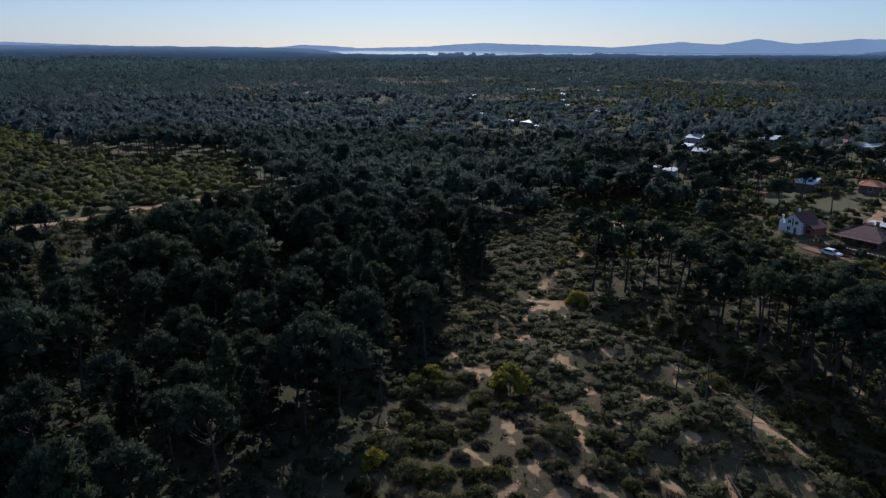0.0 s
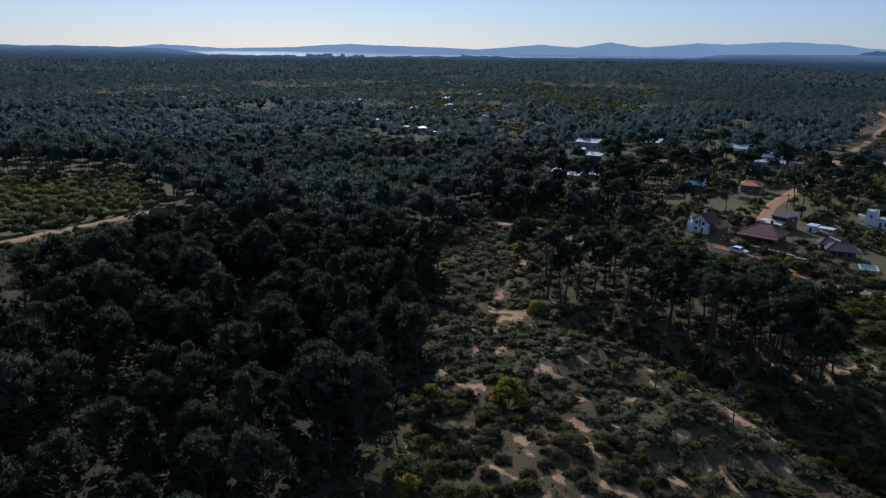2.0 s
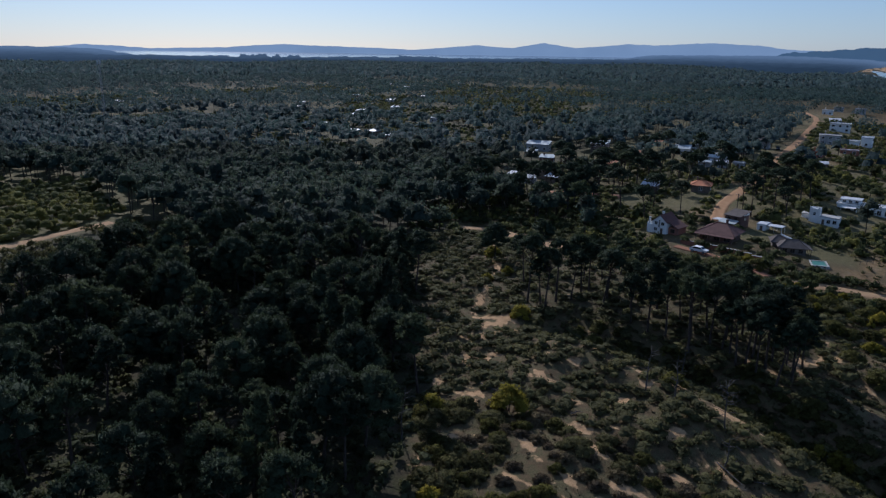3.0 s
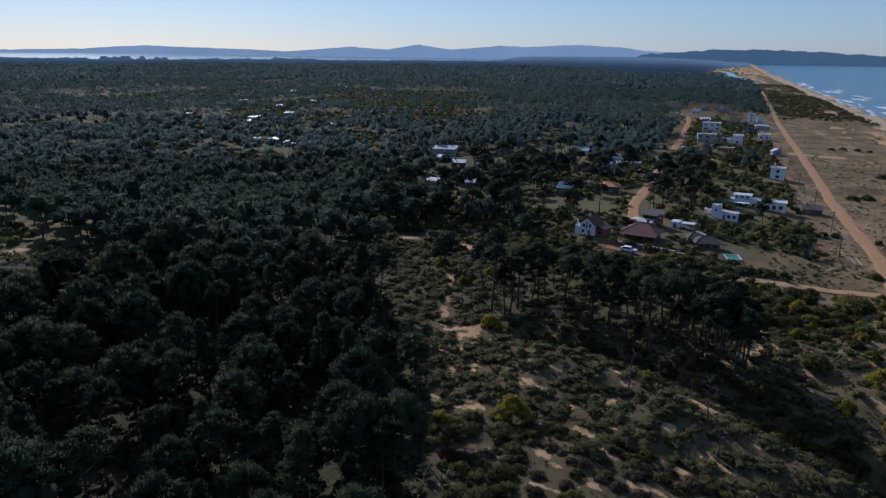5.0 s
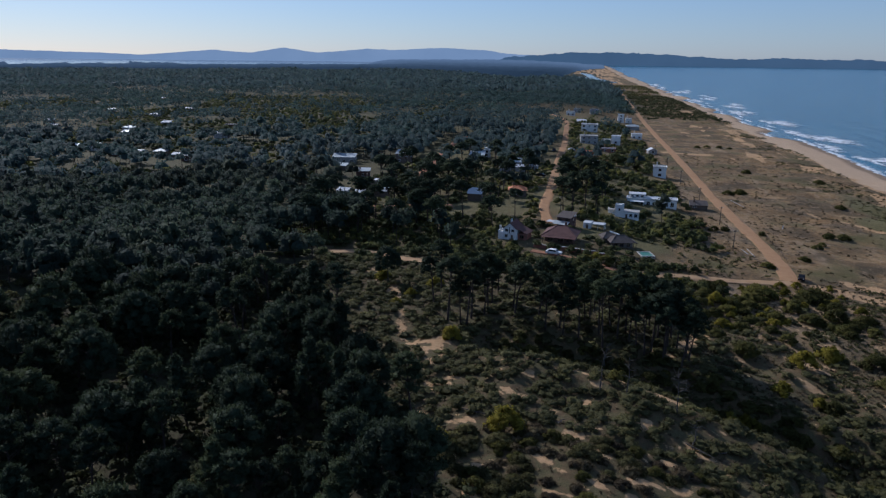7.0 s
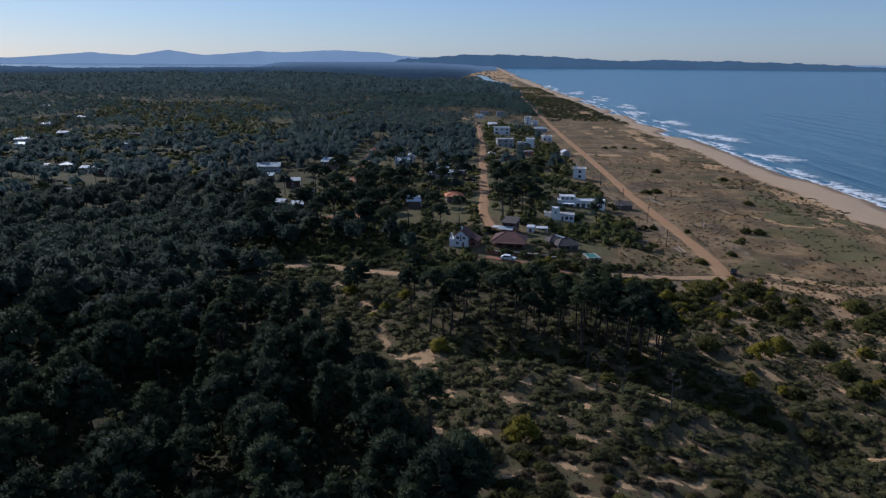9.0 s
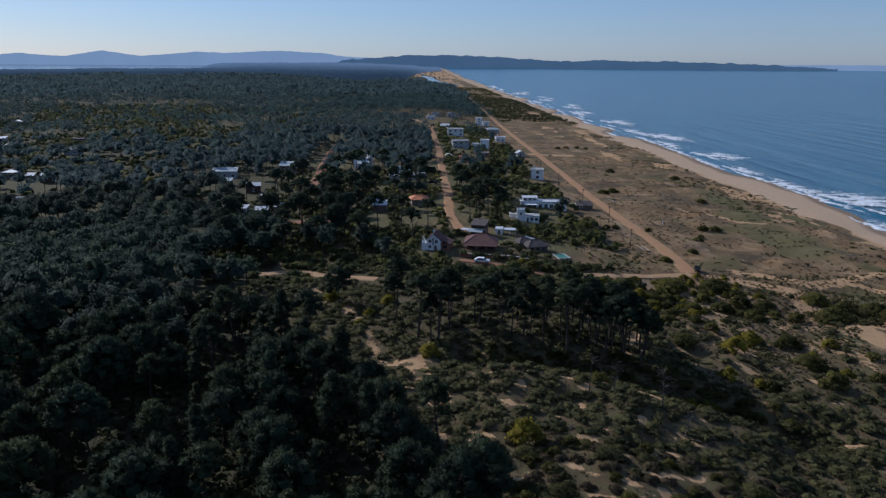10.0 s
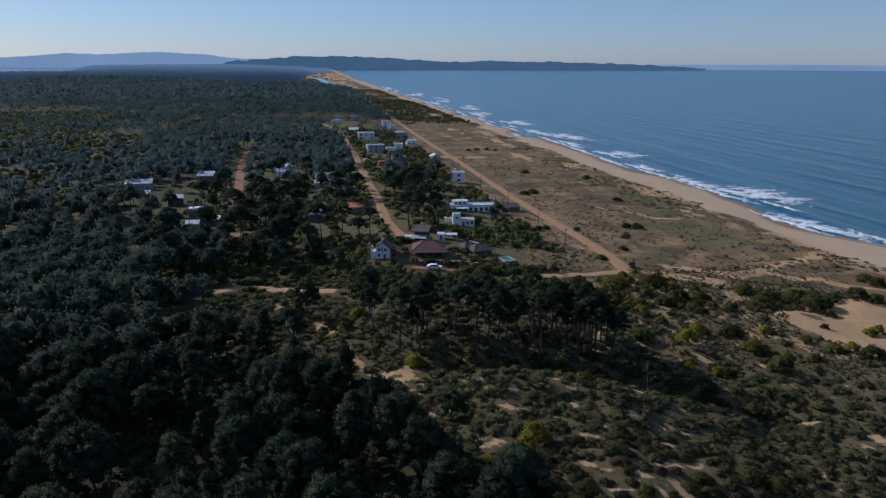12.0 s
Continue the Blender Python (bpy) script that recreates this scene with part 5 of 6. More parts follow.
woods("village_acacias", gx[~k], gy[~k], (1.2, 4.0), (1.8, 3.6), 80, 0.5, ACACIA, "yellow-green bushes between the village roads", rng, False, 0.95, 3, 0, 0.84)
gx, gy = scatter(rng, 152, 350, 58, 142, 3.5, lambda x, y: off_roads(x, y, 1.4) * off_plots(x, y, -0.5) * 0.86 * (0.55 + 0.45 * step(vnoise(x, y, 13, 58), 0.3, 0.5)) * (x + 0.1 * y > 166))
k = vnoise(gx, gy, 9, 59) + 0.5 * rng.random(len(gx)) < 0.82
woods("village_undergrowth", gx[k], gy[k], (0.8, 3.2), (1.5, 3.0), 56, 0.42, VILLAGE_GREEN, "dense green bushes beneath the village pines", rng, False, 0.95, 2, 0, 0.84)
woods("village_thicket", gx[~k], gy[~k], (1.0, 3.6), (1.5, 3.0), 56, 0.42, ACACIA, "yellow-green rounded bushes beneath the village pines", rng, False, 0.95, 2, 0, 0.84)
gx, gy = scatter(rng, 155, 900, -102, 8, 5.5, lambda x, y: off_roads(x, y, 2) * off_plots(x, y) * 0.16 * step(vnoise(x, y, 30, 18) + 0.08 * step(-y, 70, 95), 0.62, 0.76))
woods("plain_scrub", gx, gy, (0.4, 1.2), (0.9, 2.2), 52, 0.4, SCRUB_FAR, "low dark scrub dotted over the coastal plain", rng, False, 0.95, 2)
gx, gy = scatter(rng, 150, 480, -104, 6, 3.4, lambda x, y: off_roads(x, y, 1.5) * off_plots(x, y) * 0.3 * step(vnoise(x, y, 12, 28) * 0.6 + vnoise(x, y, 40, 29) * 0.4, 0.46, 0.62))
woods("plain_tufts", gx, gy, (0.25, 0.7), (0.5, 1.2), 20, 0.3, HEATH_FAR, "small brown tufts dotted over the dry coastal grass", rng, False, 0.95, 1)
gx, gy = scatter(rng, 170, 780, -110, -74, 3.6, lambda x, y: 0.85 * off_roads(x, y, 2) * step(vnoise(x, y, 30, 62) * 0.75 + vnoise(x, y, 9, 63) * 0.25, 0.54, 0.62))
woods("dune_edge_scrub", gx, gy, (0.15, 0.5), (1.8, 3.6), 26, 0.4, SCRUB_FAR, "dark scrub and grass along the dune edge above the beach", rng, False, 0.95, 1)
gx, gy = scatter(rng, 1300, 1900, -100, 20, 8, lambda x, y: off_roads(x, y, 3) * 0.8 * step(vnoise(x, y, 50, 19) + step(x, 850, 1100) * 0.2, 0.5, 0.6))
woods("coast_scrub", gx, gy, (1.0, 3.0), (3, 6), 18, 1.5, SCRUB_FAR, "dark coastal scrub behind the far beach", rng, False, 0.95, 3)
gx, gy = scatter(rng, 780, 1330, -106, 4, 6.5, lambda x, y: off_roads(x, y, 2) * off_plots(x, y) * 0.95 * (np.hypot((x - 925) / 26, (y + 84) / 9) > 1) * (np.hypot((x - 791) / 20, (y + 86) / 8) > 1) * step(vnoise(x, y, 30, 47) + 0.25 * step(x, 780, 850), 0.38, 0.50))
woods("coast_thicket", gx, gy, (1.2, 3.2), (2.8, 4.6), 36, 0.9, COAST_GREEN, "dense dark green scrub between the road and the far dunes", rng, False, 0.95, 2)
gx, gy = scatter(rng, 72, 112, -4, 64, 1.9, lambda x, y: 0.85 * (near_line(x, y, GULLY) < 9) * step(near_line(x, y, RIDGE), 2.5, 4))
woods("hollow_undergrowth", gx, gy, (0.4, 1.3), (0.7, 1.5), 56, 0.22, SCRUB_FAR, "dark undergrowth filling the shaded dune hollow", rng, False, 0.95, 2)
gx, gy = scatter(rng, 166, 216, -9, 24, 2.2, lambda x, y: off_roads(x, y, 1.5) * off_plots(x, y) * (0.16 + 0.75 * step(vnoise(x, y, 7, 53), 0.5, 0.62)))
woods("field_scrub", gx, gy, (0.3, 1.1), (0.6, 1.6), 52, 0.25, SCRUB_FAR, "low dark scrub in the field beside the pool", rng, False, 0.95, 2)
gx, gy = scatter(rng, 136, 178, -70, -30, 2.6, lambda x, y: 0.85 * step(-np.hypot((x - 145) / 9, (y + 50) / 17) + (vnoise(x, y, 6, 23) - 0.5) * 0.7, -1.05, -0.85))
woods("dune_thicket", gx, gy, (1.0, 2.0), (1.4, 2.4), 110, 0.4, SCRUB_FAR, "dense green thicket in a dune hollow", rng, False, 0.95, 6)


def tussocks(name, x, y, tall, blades, mat, label, rng):
    """Dry grass and herbs: thin blades that fan out from each foot."""
    n = len(x)
    p = np.repeat(np.stack([x, y, height(x, y) - 0.03], 1), blades, 0)
    p[:, :2] += rng.normal(size=(n * blades, 2)) * 0.22
    d = rng.normal(size=(n * blades, 3)) * 0.55
    d[:, 2] = 0.7 + 0.5 * rng.random(n * blades)
    s = np.cross(d, rng.normal(size=d.shape))
    s /= np.linalg.norm(s, axis=1, keepdims=True)
    h = tall * (0.5 + rng.random((n * blades, 1)))
    v = np.stack([p + d * h, p + s * 0.06, p - s * 0.06], 1).reshape(-1, 3)
    me = mesh_np(name, v, np.arange(len(v)).reshape(-1, 3), mat)
    tone = me.attributes.new("tone", "FLOAT", "POINT")
    tone.data.foreach_set("value", np.repeat(rng.random(n), len(v) // n).astype(np.float32))
    tagged(new(name, me), label, "grass", kind="stuff")


gx, gy = scatter(rng, 22, 175, -90, 110, 1.5, lambda x, y: clearing(x, y) * off_roads(x, y, 1) * (0.08 + 0.5 * (1 - step(vnoise(x, y, 3.8, 30) * 0.6 + vnoise(x, y, 1.7, 31) * 0.4, 0.48, 0.58)) * 0.8) * (np.hypot((x - 122) / 20, (y + 60) / 24) > 0.95))
tussocks("dune_grass", gx, gy, 0.34, 7, HERB, "dry straw-coloured herbs and grass on the dune", rng)
gx, gy = scatter(rng, 24, 165, -70, 112, 1.7, lambda x, y: np.maximum(clearing(x, y), 0.6 * grove(x, y)) * off_roads(x, y, 1) * (0.35 + 0.3 * step(vnoise(x, y, 6, 39), 0.4, 0.6)) * (np.hypot((x - 122) / 20, (y + 60) / 24) > 0.95) * (1 - step(vnoise(x, y, 3.8, 30) * 0.6 + vnoise(x, y, 1.7, 31) * 0.4, 0.62, 0.70)))
woods("ground_cover", gx, gy, (0.12, 0.38), (0.35, 0.8), 24, 0.18, HEATH_FAR, "creeping brown and olive herbs on the sand", rng, False, 0.95, 1)
gx, gy = scatter(rng, 92, 180, -76, 30, 1.35, lambda x, y: off_roads(x, y, 1) * (0.25 + 0.5 * step(vnoise(x, y, 5, 49), 0.38, 0.55)) * (np.hypot((x - 122) / 20, (y + 60) / 24) > 0.95) * (1 - 0.7 * grove(x, y)))
k = vnoise(gx, gy, 6, 50) + 0.25 * rng.random(len(gx)) < 0.62
woods("heath_cushions", gx[k], gy[k], (0.25, 0.7), (0.5, 1.15), 28, 0.18, HEATH_FAR, "grey-brown heath cushions on the sandy slope", rng, False, 0.95, 1)
woods("olive_cushions", gx[~k], gy[~k], (0.3, 0.9), (0.6, 1.4), 56, 0.18, SCRUB_FAR, "olive dwarf shrubs on the sandy slope", rng, False, 0.95, 2)
gx, gy = scatter(rng, 176, 380, -102, 4, 2.3, lambda x, y: off_roads(x, y, 1) * off_plots(x, y) * (0.04 + 0.5 * step(vnoise(x, y, 9, 51) * 0.6 + vnoise(x, y, 3, 52) * 0.4, 0.48, 0.62)))
woods("plain_cushions", gx, gy, (0.12, 0.4), (0.6, 1.6), 22, 0.25, HEATH_FAR, "grey-brown dwarf shrubs on the coastal plain", rng, False, 0.95, 1)
plant("pine_tree", PINE_MESHES[1], 74, 84, 40, 1.25, "tall cone-shaped pine at the edge of the wood", "tree", "pines of the wood")
plant("pale_bush", SHRUBS[3], 51.5, 131, 10, 2.2, "pale grey-green bush tree among dark pines", "bush", "acacia bushes")

# ---- building blocks ----
def part(name, bm, mat, parent, label=""):
    """Links a bmesh as one mesh object under a thing or a part."""
    me = bpy.data.meshes.new(name)
    bm.to_mesh(me)
    bm.free()
    me.materials.append(mat)
    ob = new(name, me)
    ob.parent = parent
    if label:
        ob["label"] = label
    return ob


def box(x0, x1, y0, y1, z0, z1, bevel=0.0, bm=None):
    bm = bm or bmesh.new()
    r = bmesh.ops.create_cube(bm, size=1.0)
    bmesh.ops.scale(bm, vec=(x1 - x0, y1 - y0, z1 - z0), verts=r["verts"])
    bmesh.ops.translate(bm, vec=((x0 + x1) / 2, (y0 + y1) / 2, (z0 + z1) / 2), verts=r["verts"])
    if bevel:
        edges = list({e for v in r["verts"] for e in v.link_edges})
        bmesh.ops.bevel(bm, geom=edges, offset=bevel, segments=1, affect="EDGES")
    return bm


def solid(verts, faces, bm=None):
    bm = bm or bmesh.new()
    vs = [bm.verts.new(v) for v in verts]
    for f in faces:
        bm.faces.new([vs[i] for i in f])
    bmesh.ops.recalc_face_normals(bm, faces=bm.faces)
    return bm


def slab(quad, thick):
    """A roof plane of some thickness over four corners."""
    low = [(x, y, z - thick) for x, y, z in quad]
    return solid(list(quad) + low, [(0, 1, 2, 3), (7, 6, 5, 4), (0, 4, 5, 1), (1, 5, 6, 2), (2, 6, 7, 3), (3, 7, 4, 0)])


def rod(a, b, r, sides=8, bm=None):
    bm = bm or bmesh.new()
    a, b = Vector(a), Vector(b)
    m = Matrix.Translation((a + b) / 2) @ (b - a).to_track_quat("Z", "Y").to_matrix().to_4x4()
    bmesh.ops.create_cone(bm, cap_ends=True, segments=sides, radius1=r, radius2=r, depth=(b - a).length, matrix=m)
    return bm


def thing(name, x, y, turn, label, category, group="", sink=0.0, size=1.0):
    ob = new(name)
    ob.matrix_basis = pose(x, y, float(height(x, y)) - sink, 0, 0, turn) @ Matrix.Scale(size, 4)
    return tagged(ob, label, category, group)


def window(parent, side, u, z, w, h, at, mat=WHITE):
    """A window on the wall face at x or y = at: a frame, a sill and a recessed dark pane. side: -x, +x, -y or +y."""
    s = -1 if side[0] == "-" else 1
    f = 0.09

    def put(a0, a1, d0, d1, z0, z1, bm=None):
        lo, hi = sorted((at + s * d0, at + s * d1))
        return box(lo, hi, a0, a1, z0, z1, 0, bm) if side[1] == "x" else box(a0, a1, lo, hi, z0, z1, 0, bm)

    bm = put(u - w / 2 - f, u - w / 2, -0.06, 0.05, z - f, z + h + f)
    put(u + w / 2, u + w / 2 + f, -0.06, 0.05, z - f, z + h + f, bm)
    put(u - w / 2, u + w / 2, -0.06, 0.05, z + h, z + h + f, bm)
    put(u - 0.03, u + 0.03, -0.06, 0.03, z, z + h, bm)
    win = part("window", bm, mat, parent)
    part("sill", put(u - w / 2 - 0.12, u + w / 2 + 0.12, -0.06, 0.12, z - f, z), mat, win)
    part("pane", put(u - w / 2, u + w / 2, -0.06, 0.012, z, z + h), GLASS, win)


def door(parent, side, u, at, w=0.95, h=2.05, z=0.0, mat=TIMBER):
    s = -1 if side[0] == "-" else 1
    lo, hi = sorted((at - s * 0.05, at + s * 0.04))
    bm = box(lo, hi, u - w / 2, u + w / 2, z, z + h, 0.01) if side[1] == "x" else box(u - w / 2, u + w / 2, lo, hi, z, z + h, 0.01)
    part("door", bm, mat, parent)


def rows_of_windows(parent, d, w, h, storeys, mat, rng, skip=()):
    """Windows along the walls of a block d deep (x) and w wide (y), storey by storey."""
    for k in range(storeys):
        z = 0.95 + k * h / storeys
        for side, length, at in (("-x", w, -d / 2), ("+x", w, d / 2), ("-y", d, -w / 2), ("+y", d, w / 2)):
            if side in skip:
                continue
            n = max(1, int(length / 3.4))
            for i in range(n):
                u = -length / 2 + length * (i + 0.5) / n
                if rng.random() < 0.8:
                    window(parent, side, u, z, 0.9 + 0.7 * rng.random(), 1.15, at, mat)


def walls(parent, d, w, h, mat, name="wall", t=0.25):
    """Four walls of a block as separate slabs."""
    part(name, box(-d / 2, -d / 2 + t, -w / 2, w / 2, -1.2, h, 0.02), mat, parent)
    part(name, box(d / 2 - t, d / 2, -w / 2, w / 2, -1.2, h, 0.02), mat, parent)
    part(name, box(-d / 2 + t, d / 2 - t, -w / 2, -w / 2 + t, -1.2, h, 0.0), mat, parent)
    part(name, box(-d / 2 + t, d / 2 - t, w / 2 - t, w / 2, -1.2, h, 0.0), mat, parent)


def flat_roof(parent, d, w, h, mat, over=0.25, parapet=0.35, wallmat=None):
    part("roof", box(-d / 2 - over, d / 2 + over, -w / 2 - over, w / 2 + over, h, h + 0.22, 0.03), mat, parent)
    if parapet:
        o = over
        for x0, x1, y0, y1 in ((-d / 2 - o, -d / 2 - o + 0.18, -w / 2 - o, w / 2 + o), (d / 2 + o - 0.18, d / 2 + o, -w / 2 - o, w / 2 + o), (-d / 2 - o + 0.18, d / 2 + o - 0.18, -w / 2 - o, -w / 2 - o + 0.18), (-d / 2 - o + 0.18, d / 2 + o - 0.18, w / 2 + o - 0.18, w / 2 + o)):
            part("parapet", box(x0, x1, y0, y1, h + 0.22, h + 0.22 + parapet, 0.02), wallmat or mat, parent)


def gable_roof(parent, d, w, h, rise, mat, wallmat, along="y", over=0.4, ridge_at=0.0):
    """Two roof slabs that meet at a ridge along x or y, with the gable walls under it."""
    a, b = (w, d) if along == "y" else (d, w)
    k = rise / (b / 2)
    L, R, e = a / 2 + over, b / 2 + over, h - over * k

    def q(p):
        return [(x, y, z) if along == "x" else (y, x, z) for x, y, z in p]

    part("roof", slab(q([(-L, -R, e), (L, -R, e), (L, ridge_at, h + rise), (-L, ridge_at, h + rise)]), 0.16), mat, parent)
    part("roof", slab(q([(-L, R, e), (L, R, e), (L, ridge_at, h + rise), (-L, ridge_at, h + rise)]), 0.16), mat, parent)
    part("ridge_cap", rod(*q([(-L, ridge_at, h + rise), (L, ridge_at, h + rise)]), 0.11, 6), mat, parent)
    for s in (-1, 1):
        x0, x1 = sorted((s * a / 2, s * (a / 2 - 0.25)))
        tri = [(x0, -b / 2, h), (x0, b / 2, h), (x0, ridge_at, h + rise - 0.17), (x1, -b / 2, h), (x1, b / 2, h), (x1, ridge_at, h + rise - 0.17)]
        part("gable", solid(q(tri), [(0, 1, 2), (3, 4, 5), (0, 1, 4, 3), (1, 2, 5, 4), (2, 0, 3, 5)]), wallmat, parent)


def hip_roof(parent, d, w, h, rise, mat, over=0.6, ridge=0.35):
    """Four sloping sides and a short ridge along y."""
    D, W, r = d / 2 + over, w / 2 + over, w / 2 * ridge
    a, b, c, e = (-D, -W, h - 0.1), (D, -W, h - 0.1), (D, W, h - 0.1), (-D, W, h - 0.1)
    p, q = (0, -r, h + rise), (0, r, h + rise)
    part("roof", solid([a, b, c, e, p, q], [(0, 1, 4), (1, 2, 5, 4), (2, 3, 5), (3, 0, 4, 5), (0, 1, 2, 3)]), mat, parent)
    bm = rod(p, q, 0.13, 6)
    for u, v in ((a, p), (b, p), (c, q), (e, q)):
        rod(u, v, 0.12, 6, bm)
    part("ridge_cap", bm, mat, parent)
    part("eave", box(-D, D, -W, W, h - 0.28, h - 0.12), TIMBER, parent)


def shed_roof(parent, d, w, h, rise, mat, over=0.3, toward="-x"):
    """One slab that falls to one side or the other."""
    D, W = d / 2 + over, w / 2 + over
    z0, z1 = (h + 0.16, h + 0.16 + rise) if toward == "-x" else (h + 0.16 + rise, h + 0.16)
    part("roof", slab([(-D, -W, z0), (D, -W, z1), (D, W, z1), (-D, W, z0)], 0.16), mat, parent)
    for y0, y1 in ((-w / 2, -w / 2 + 0.25), (w / 2 - 0.25, w / 2)):
        lo, hi = (0.0, rise) if toward == "-x" else (rise, 0.0)
        vs = [(x, y, z) for y in (y0, y1) for x, z in ((-d / 2, h), (d / 2, h), (d / 2, h + hi), (-d / 2, h + lo))]
        part("gable", solid(vs, [(0, 1, 2, 3), (4, 5, 6, 7), (0, 1, 5, 4), (1, 2, 6, 5), (2, 3, 7, 6), (3, 0, 4, 7)]), WHITE if mat is not TILE_BROWN else BROWNWALL, parent)


def ribs(parent, d, w, h, rise, over, gap, mat):
    """Raised seams down a metal roof that falls towards -x."""
    n = int((w + 2 * over) / gap)
    k = rise / (d + 2 * over)
    for i in range(1, n):
        y = -w / 2 - over + i * (w + 2 * over) / n
        part("seam", rod((-d / 2 - over, y, h + 0.18), (d / 2 + over, y, h + 0.18 + k * (d + 2 * over)), 0.03, 4), mat, parent)


def chimney(parent, x, y, z0, z1, mat, s=0.6):
    bm = box(x - s / 2, x + s / 2, y - s / 2, y + s / 2, z0, z1, 0.03)
    box(x - s / 2 - 0.08, x + s / 2 + 0.08, y - s / 2 - 0.08, y + s / 2 + 0.08, z1, z1 + 0.12, 0.02, bm)
    part("chimney", bm, mat, parent)


def sub_block(parent, x, y):
    ob = new("wing")
    ob.parent = parent
    ob.location = (x, y, 0)
    return ob


# ---- the houses above the dune grove ----
hr = random.Random(5)


def white_house():
    t = thing("house", 186.6, 65.6, -14, "white two-storey house with a brown tiled gable roof and brick wing", "house", sink=0.2, size=0.8)
    walls(t, 8, 5.6, 4.5, WHITE)
    gable_roof(t, 8, 5.6, 4.5, 2.3, TILE_BROWN, WHITE, "x", 0.25)
    for u, z in ((1.4, 1.0), (-1.2, 3.2), (1.3, 3.2)):
        window(t, "-x", u, z, 1.1, 1.1, -4.0)
    window(t, "-x", 0.1, 2.4, 0.5, 2.6, -4.0)
    window(t, "+y", -1.5, 1.0, 1.2, 1.1, 2.8)
    window(t, "+y", 1.5, 3.2, 1.2, 1.1, 2.8)
    part("terrace", box(-4.4, 0.5, 2.82, 4.6, -1.2, 3.0, 0.03), WHITE, t, "white rendered terrace block")
    part("parapet", box(-4.4, 0.5, 4.42, 4.6, 3.0, 3.6, 0.02), WHITE, t)
    chimney(t, -3.6, 4.0, 3.0, 5.3, WHITE, 0.55)
    chimney(t, -1.0, 0.4, 6.0, 7.6, WHITE, 0.6)
    part("wall", box(-2.6, 4.0, -6.2, -2.82, -1.2, 2.6, 0.02), REDWALL, t, "red brick wing wall")
    part("roof", slab([(-3.0, -6.7, 2.7), (4.3, -6.7, 2.7), (4.3, -2.6, 4.6), (-3.0, -2.6, 4.6)], 0.16), TILE_BROWN, t, "brown tiled lean-to roof")
    for y in (-6.4, -4.4):
        part("post", rod((-2.8, y, -1.0), (-2.8, y, 2.6), 0.09), TIMBER, t)
    window(t, "-x", -4.4, 0.9, 1.5, 1.2, -2.6, TIMBER)
    door(t, "-x", -0.9, -4.0)


def brown_house():
    t = thing("house", 188.9, 50.7, -8, "low brown house under a broad brown tiled hip roof", "house", sink=0.3, size=0.98)
    walls(t, 8, 9.0, 2.7, BROWNWALL)
    hip_roof(t, 8, 9.0, 2.7, 2.2, TILE_BROWN, 1.0, 0.3)
    for u in (-3.2, -0.4, 2.8):
        window(t, "-x", u, 0.7, 1.7, 1.4, -4.0, TIMBER)
    window(t, "-y", -1.5, 0.9, 1.3, 1.1, -4.5, TIMBER)
    window(t, "+y", 1.5, 0.9, 1.3, 1.1, 4.5, TIMBER)
    door(t, "-x", 1.3, -4.0)
    for y in (-5.0, -1.7, 1.7, 5.0):
        part("post", rod((-5.6, y, -1.0), (-5.6, y, 2.3), 0.1), TIMBER, t)
    part("verandah_roof", slab([(-6.0, -5.4, 2.25), (-4.8, -5.4, 2.6), (-4.8, 5.4, 2.6), (-6.0, 5.4, 2.25)], 0.12), TILE_BROWN, t)
    part("verandah_floor", box(-6.0, -4.02, -5.4, 5.4, -1.0, 0.05, 0.02), CONCRETE, t)
    chimney(t, 1.8, -1.0, 4.0, 5.6, BROWNWALL)


def tall_brown_house():
    t = thing("house", 208.2, 49.6, -20, "two-storey brown house with grey sloping roof planes", "house", sink=0.4, size=0.85)
    walls(t, 6.5, 5.4, 4.6, BROWNWALL)
    shed_roof(t, 6.5, 5.4, 4.6, 1.2, THATCH, 0.5)
    for u, z in ((-1.3, 0.9), (1.3, 0.9), (-1.3, 3.1), (1.3, 3.1)):
        window(t, "-x", u, z, 1.1, 1.1, -3.25, TIMBER)
    window(t, "-y", 0.5, 3.0, 1.3, 1.1, -2.7, TIMBER)
    part("lean_to_roof", slab([(-6.2, -2.6, 2.5), (-3.3, -2.6, 3.3), (-3.3, 3.6, 3.3), (-6.2, 3.6, 2.5)], 0.14), SHEET, t, "grey sheet-metal lean-to roof")
    part("porch_roof", slab([(-4.6, 3.7, 2.7), (-1.0, 3.7, 2.7), (-1.0, 7.0, 2.6), (-4.6, 7.0, 2.6)], 0.14), WHITE_SHEET, t, "white flat porch roof")
    for x, y in ((-4.4, 6.8), (-1.2, 6.8), (-6.0, -2.4), (-6.0, 3.4)):
        part("post", rod((x, y, -1.0), (x, y, 2.5), 0.08), TIMBER, t)
    door(t, "-x", 0.0, -3.25)


def carport():
    t = thing("outbuilding", 210.8, 42.4, -10, "small white outbuilding with a flat white carport roof", "outbuilding", sink=0.3, size=0.85)
    walls(t, 4.5, 3.0, 2.5, WHITE)
    flat_roof(t, 4.5, 3.0, 2.5, WHITE_SHEET, 0.15, 0)
    part("carport_roof", box(-2.0, 2.0, -6.9, -1.8, 2.25, 2.4, 0.02), WHITE_SHEET, t, "white flat carport roof")
    for x in (-1.8, 1.8):
        for y in (-6.7, -4.2):
            part("post", rod((x, y, -1.0), (x, y, 2.3), 0.07), WHITE, t)
    door(t, "-x", 0.0, -2.25)
    window(t, "+y", 0.5, 1.0, 0.9, 0.9, 1.5)


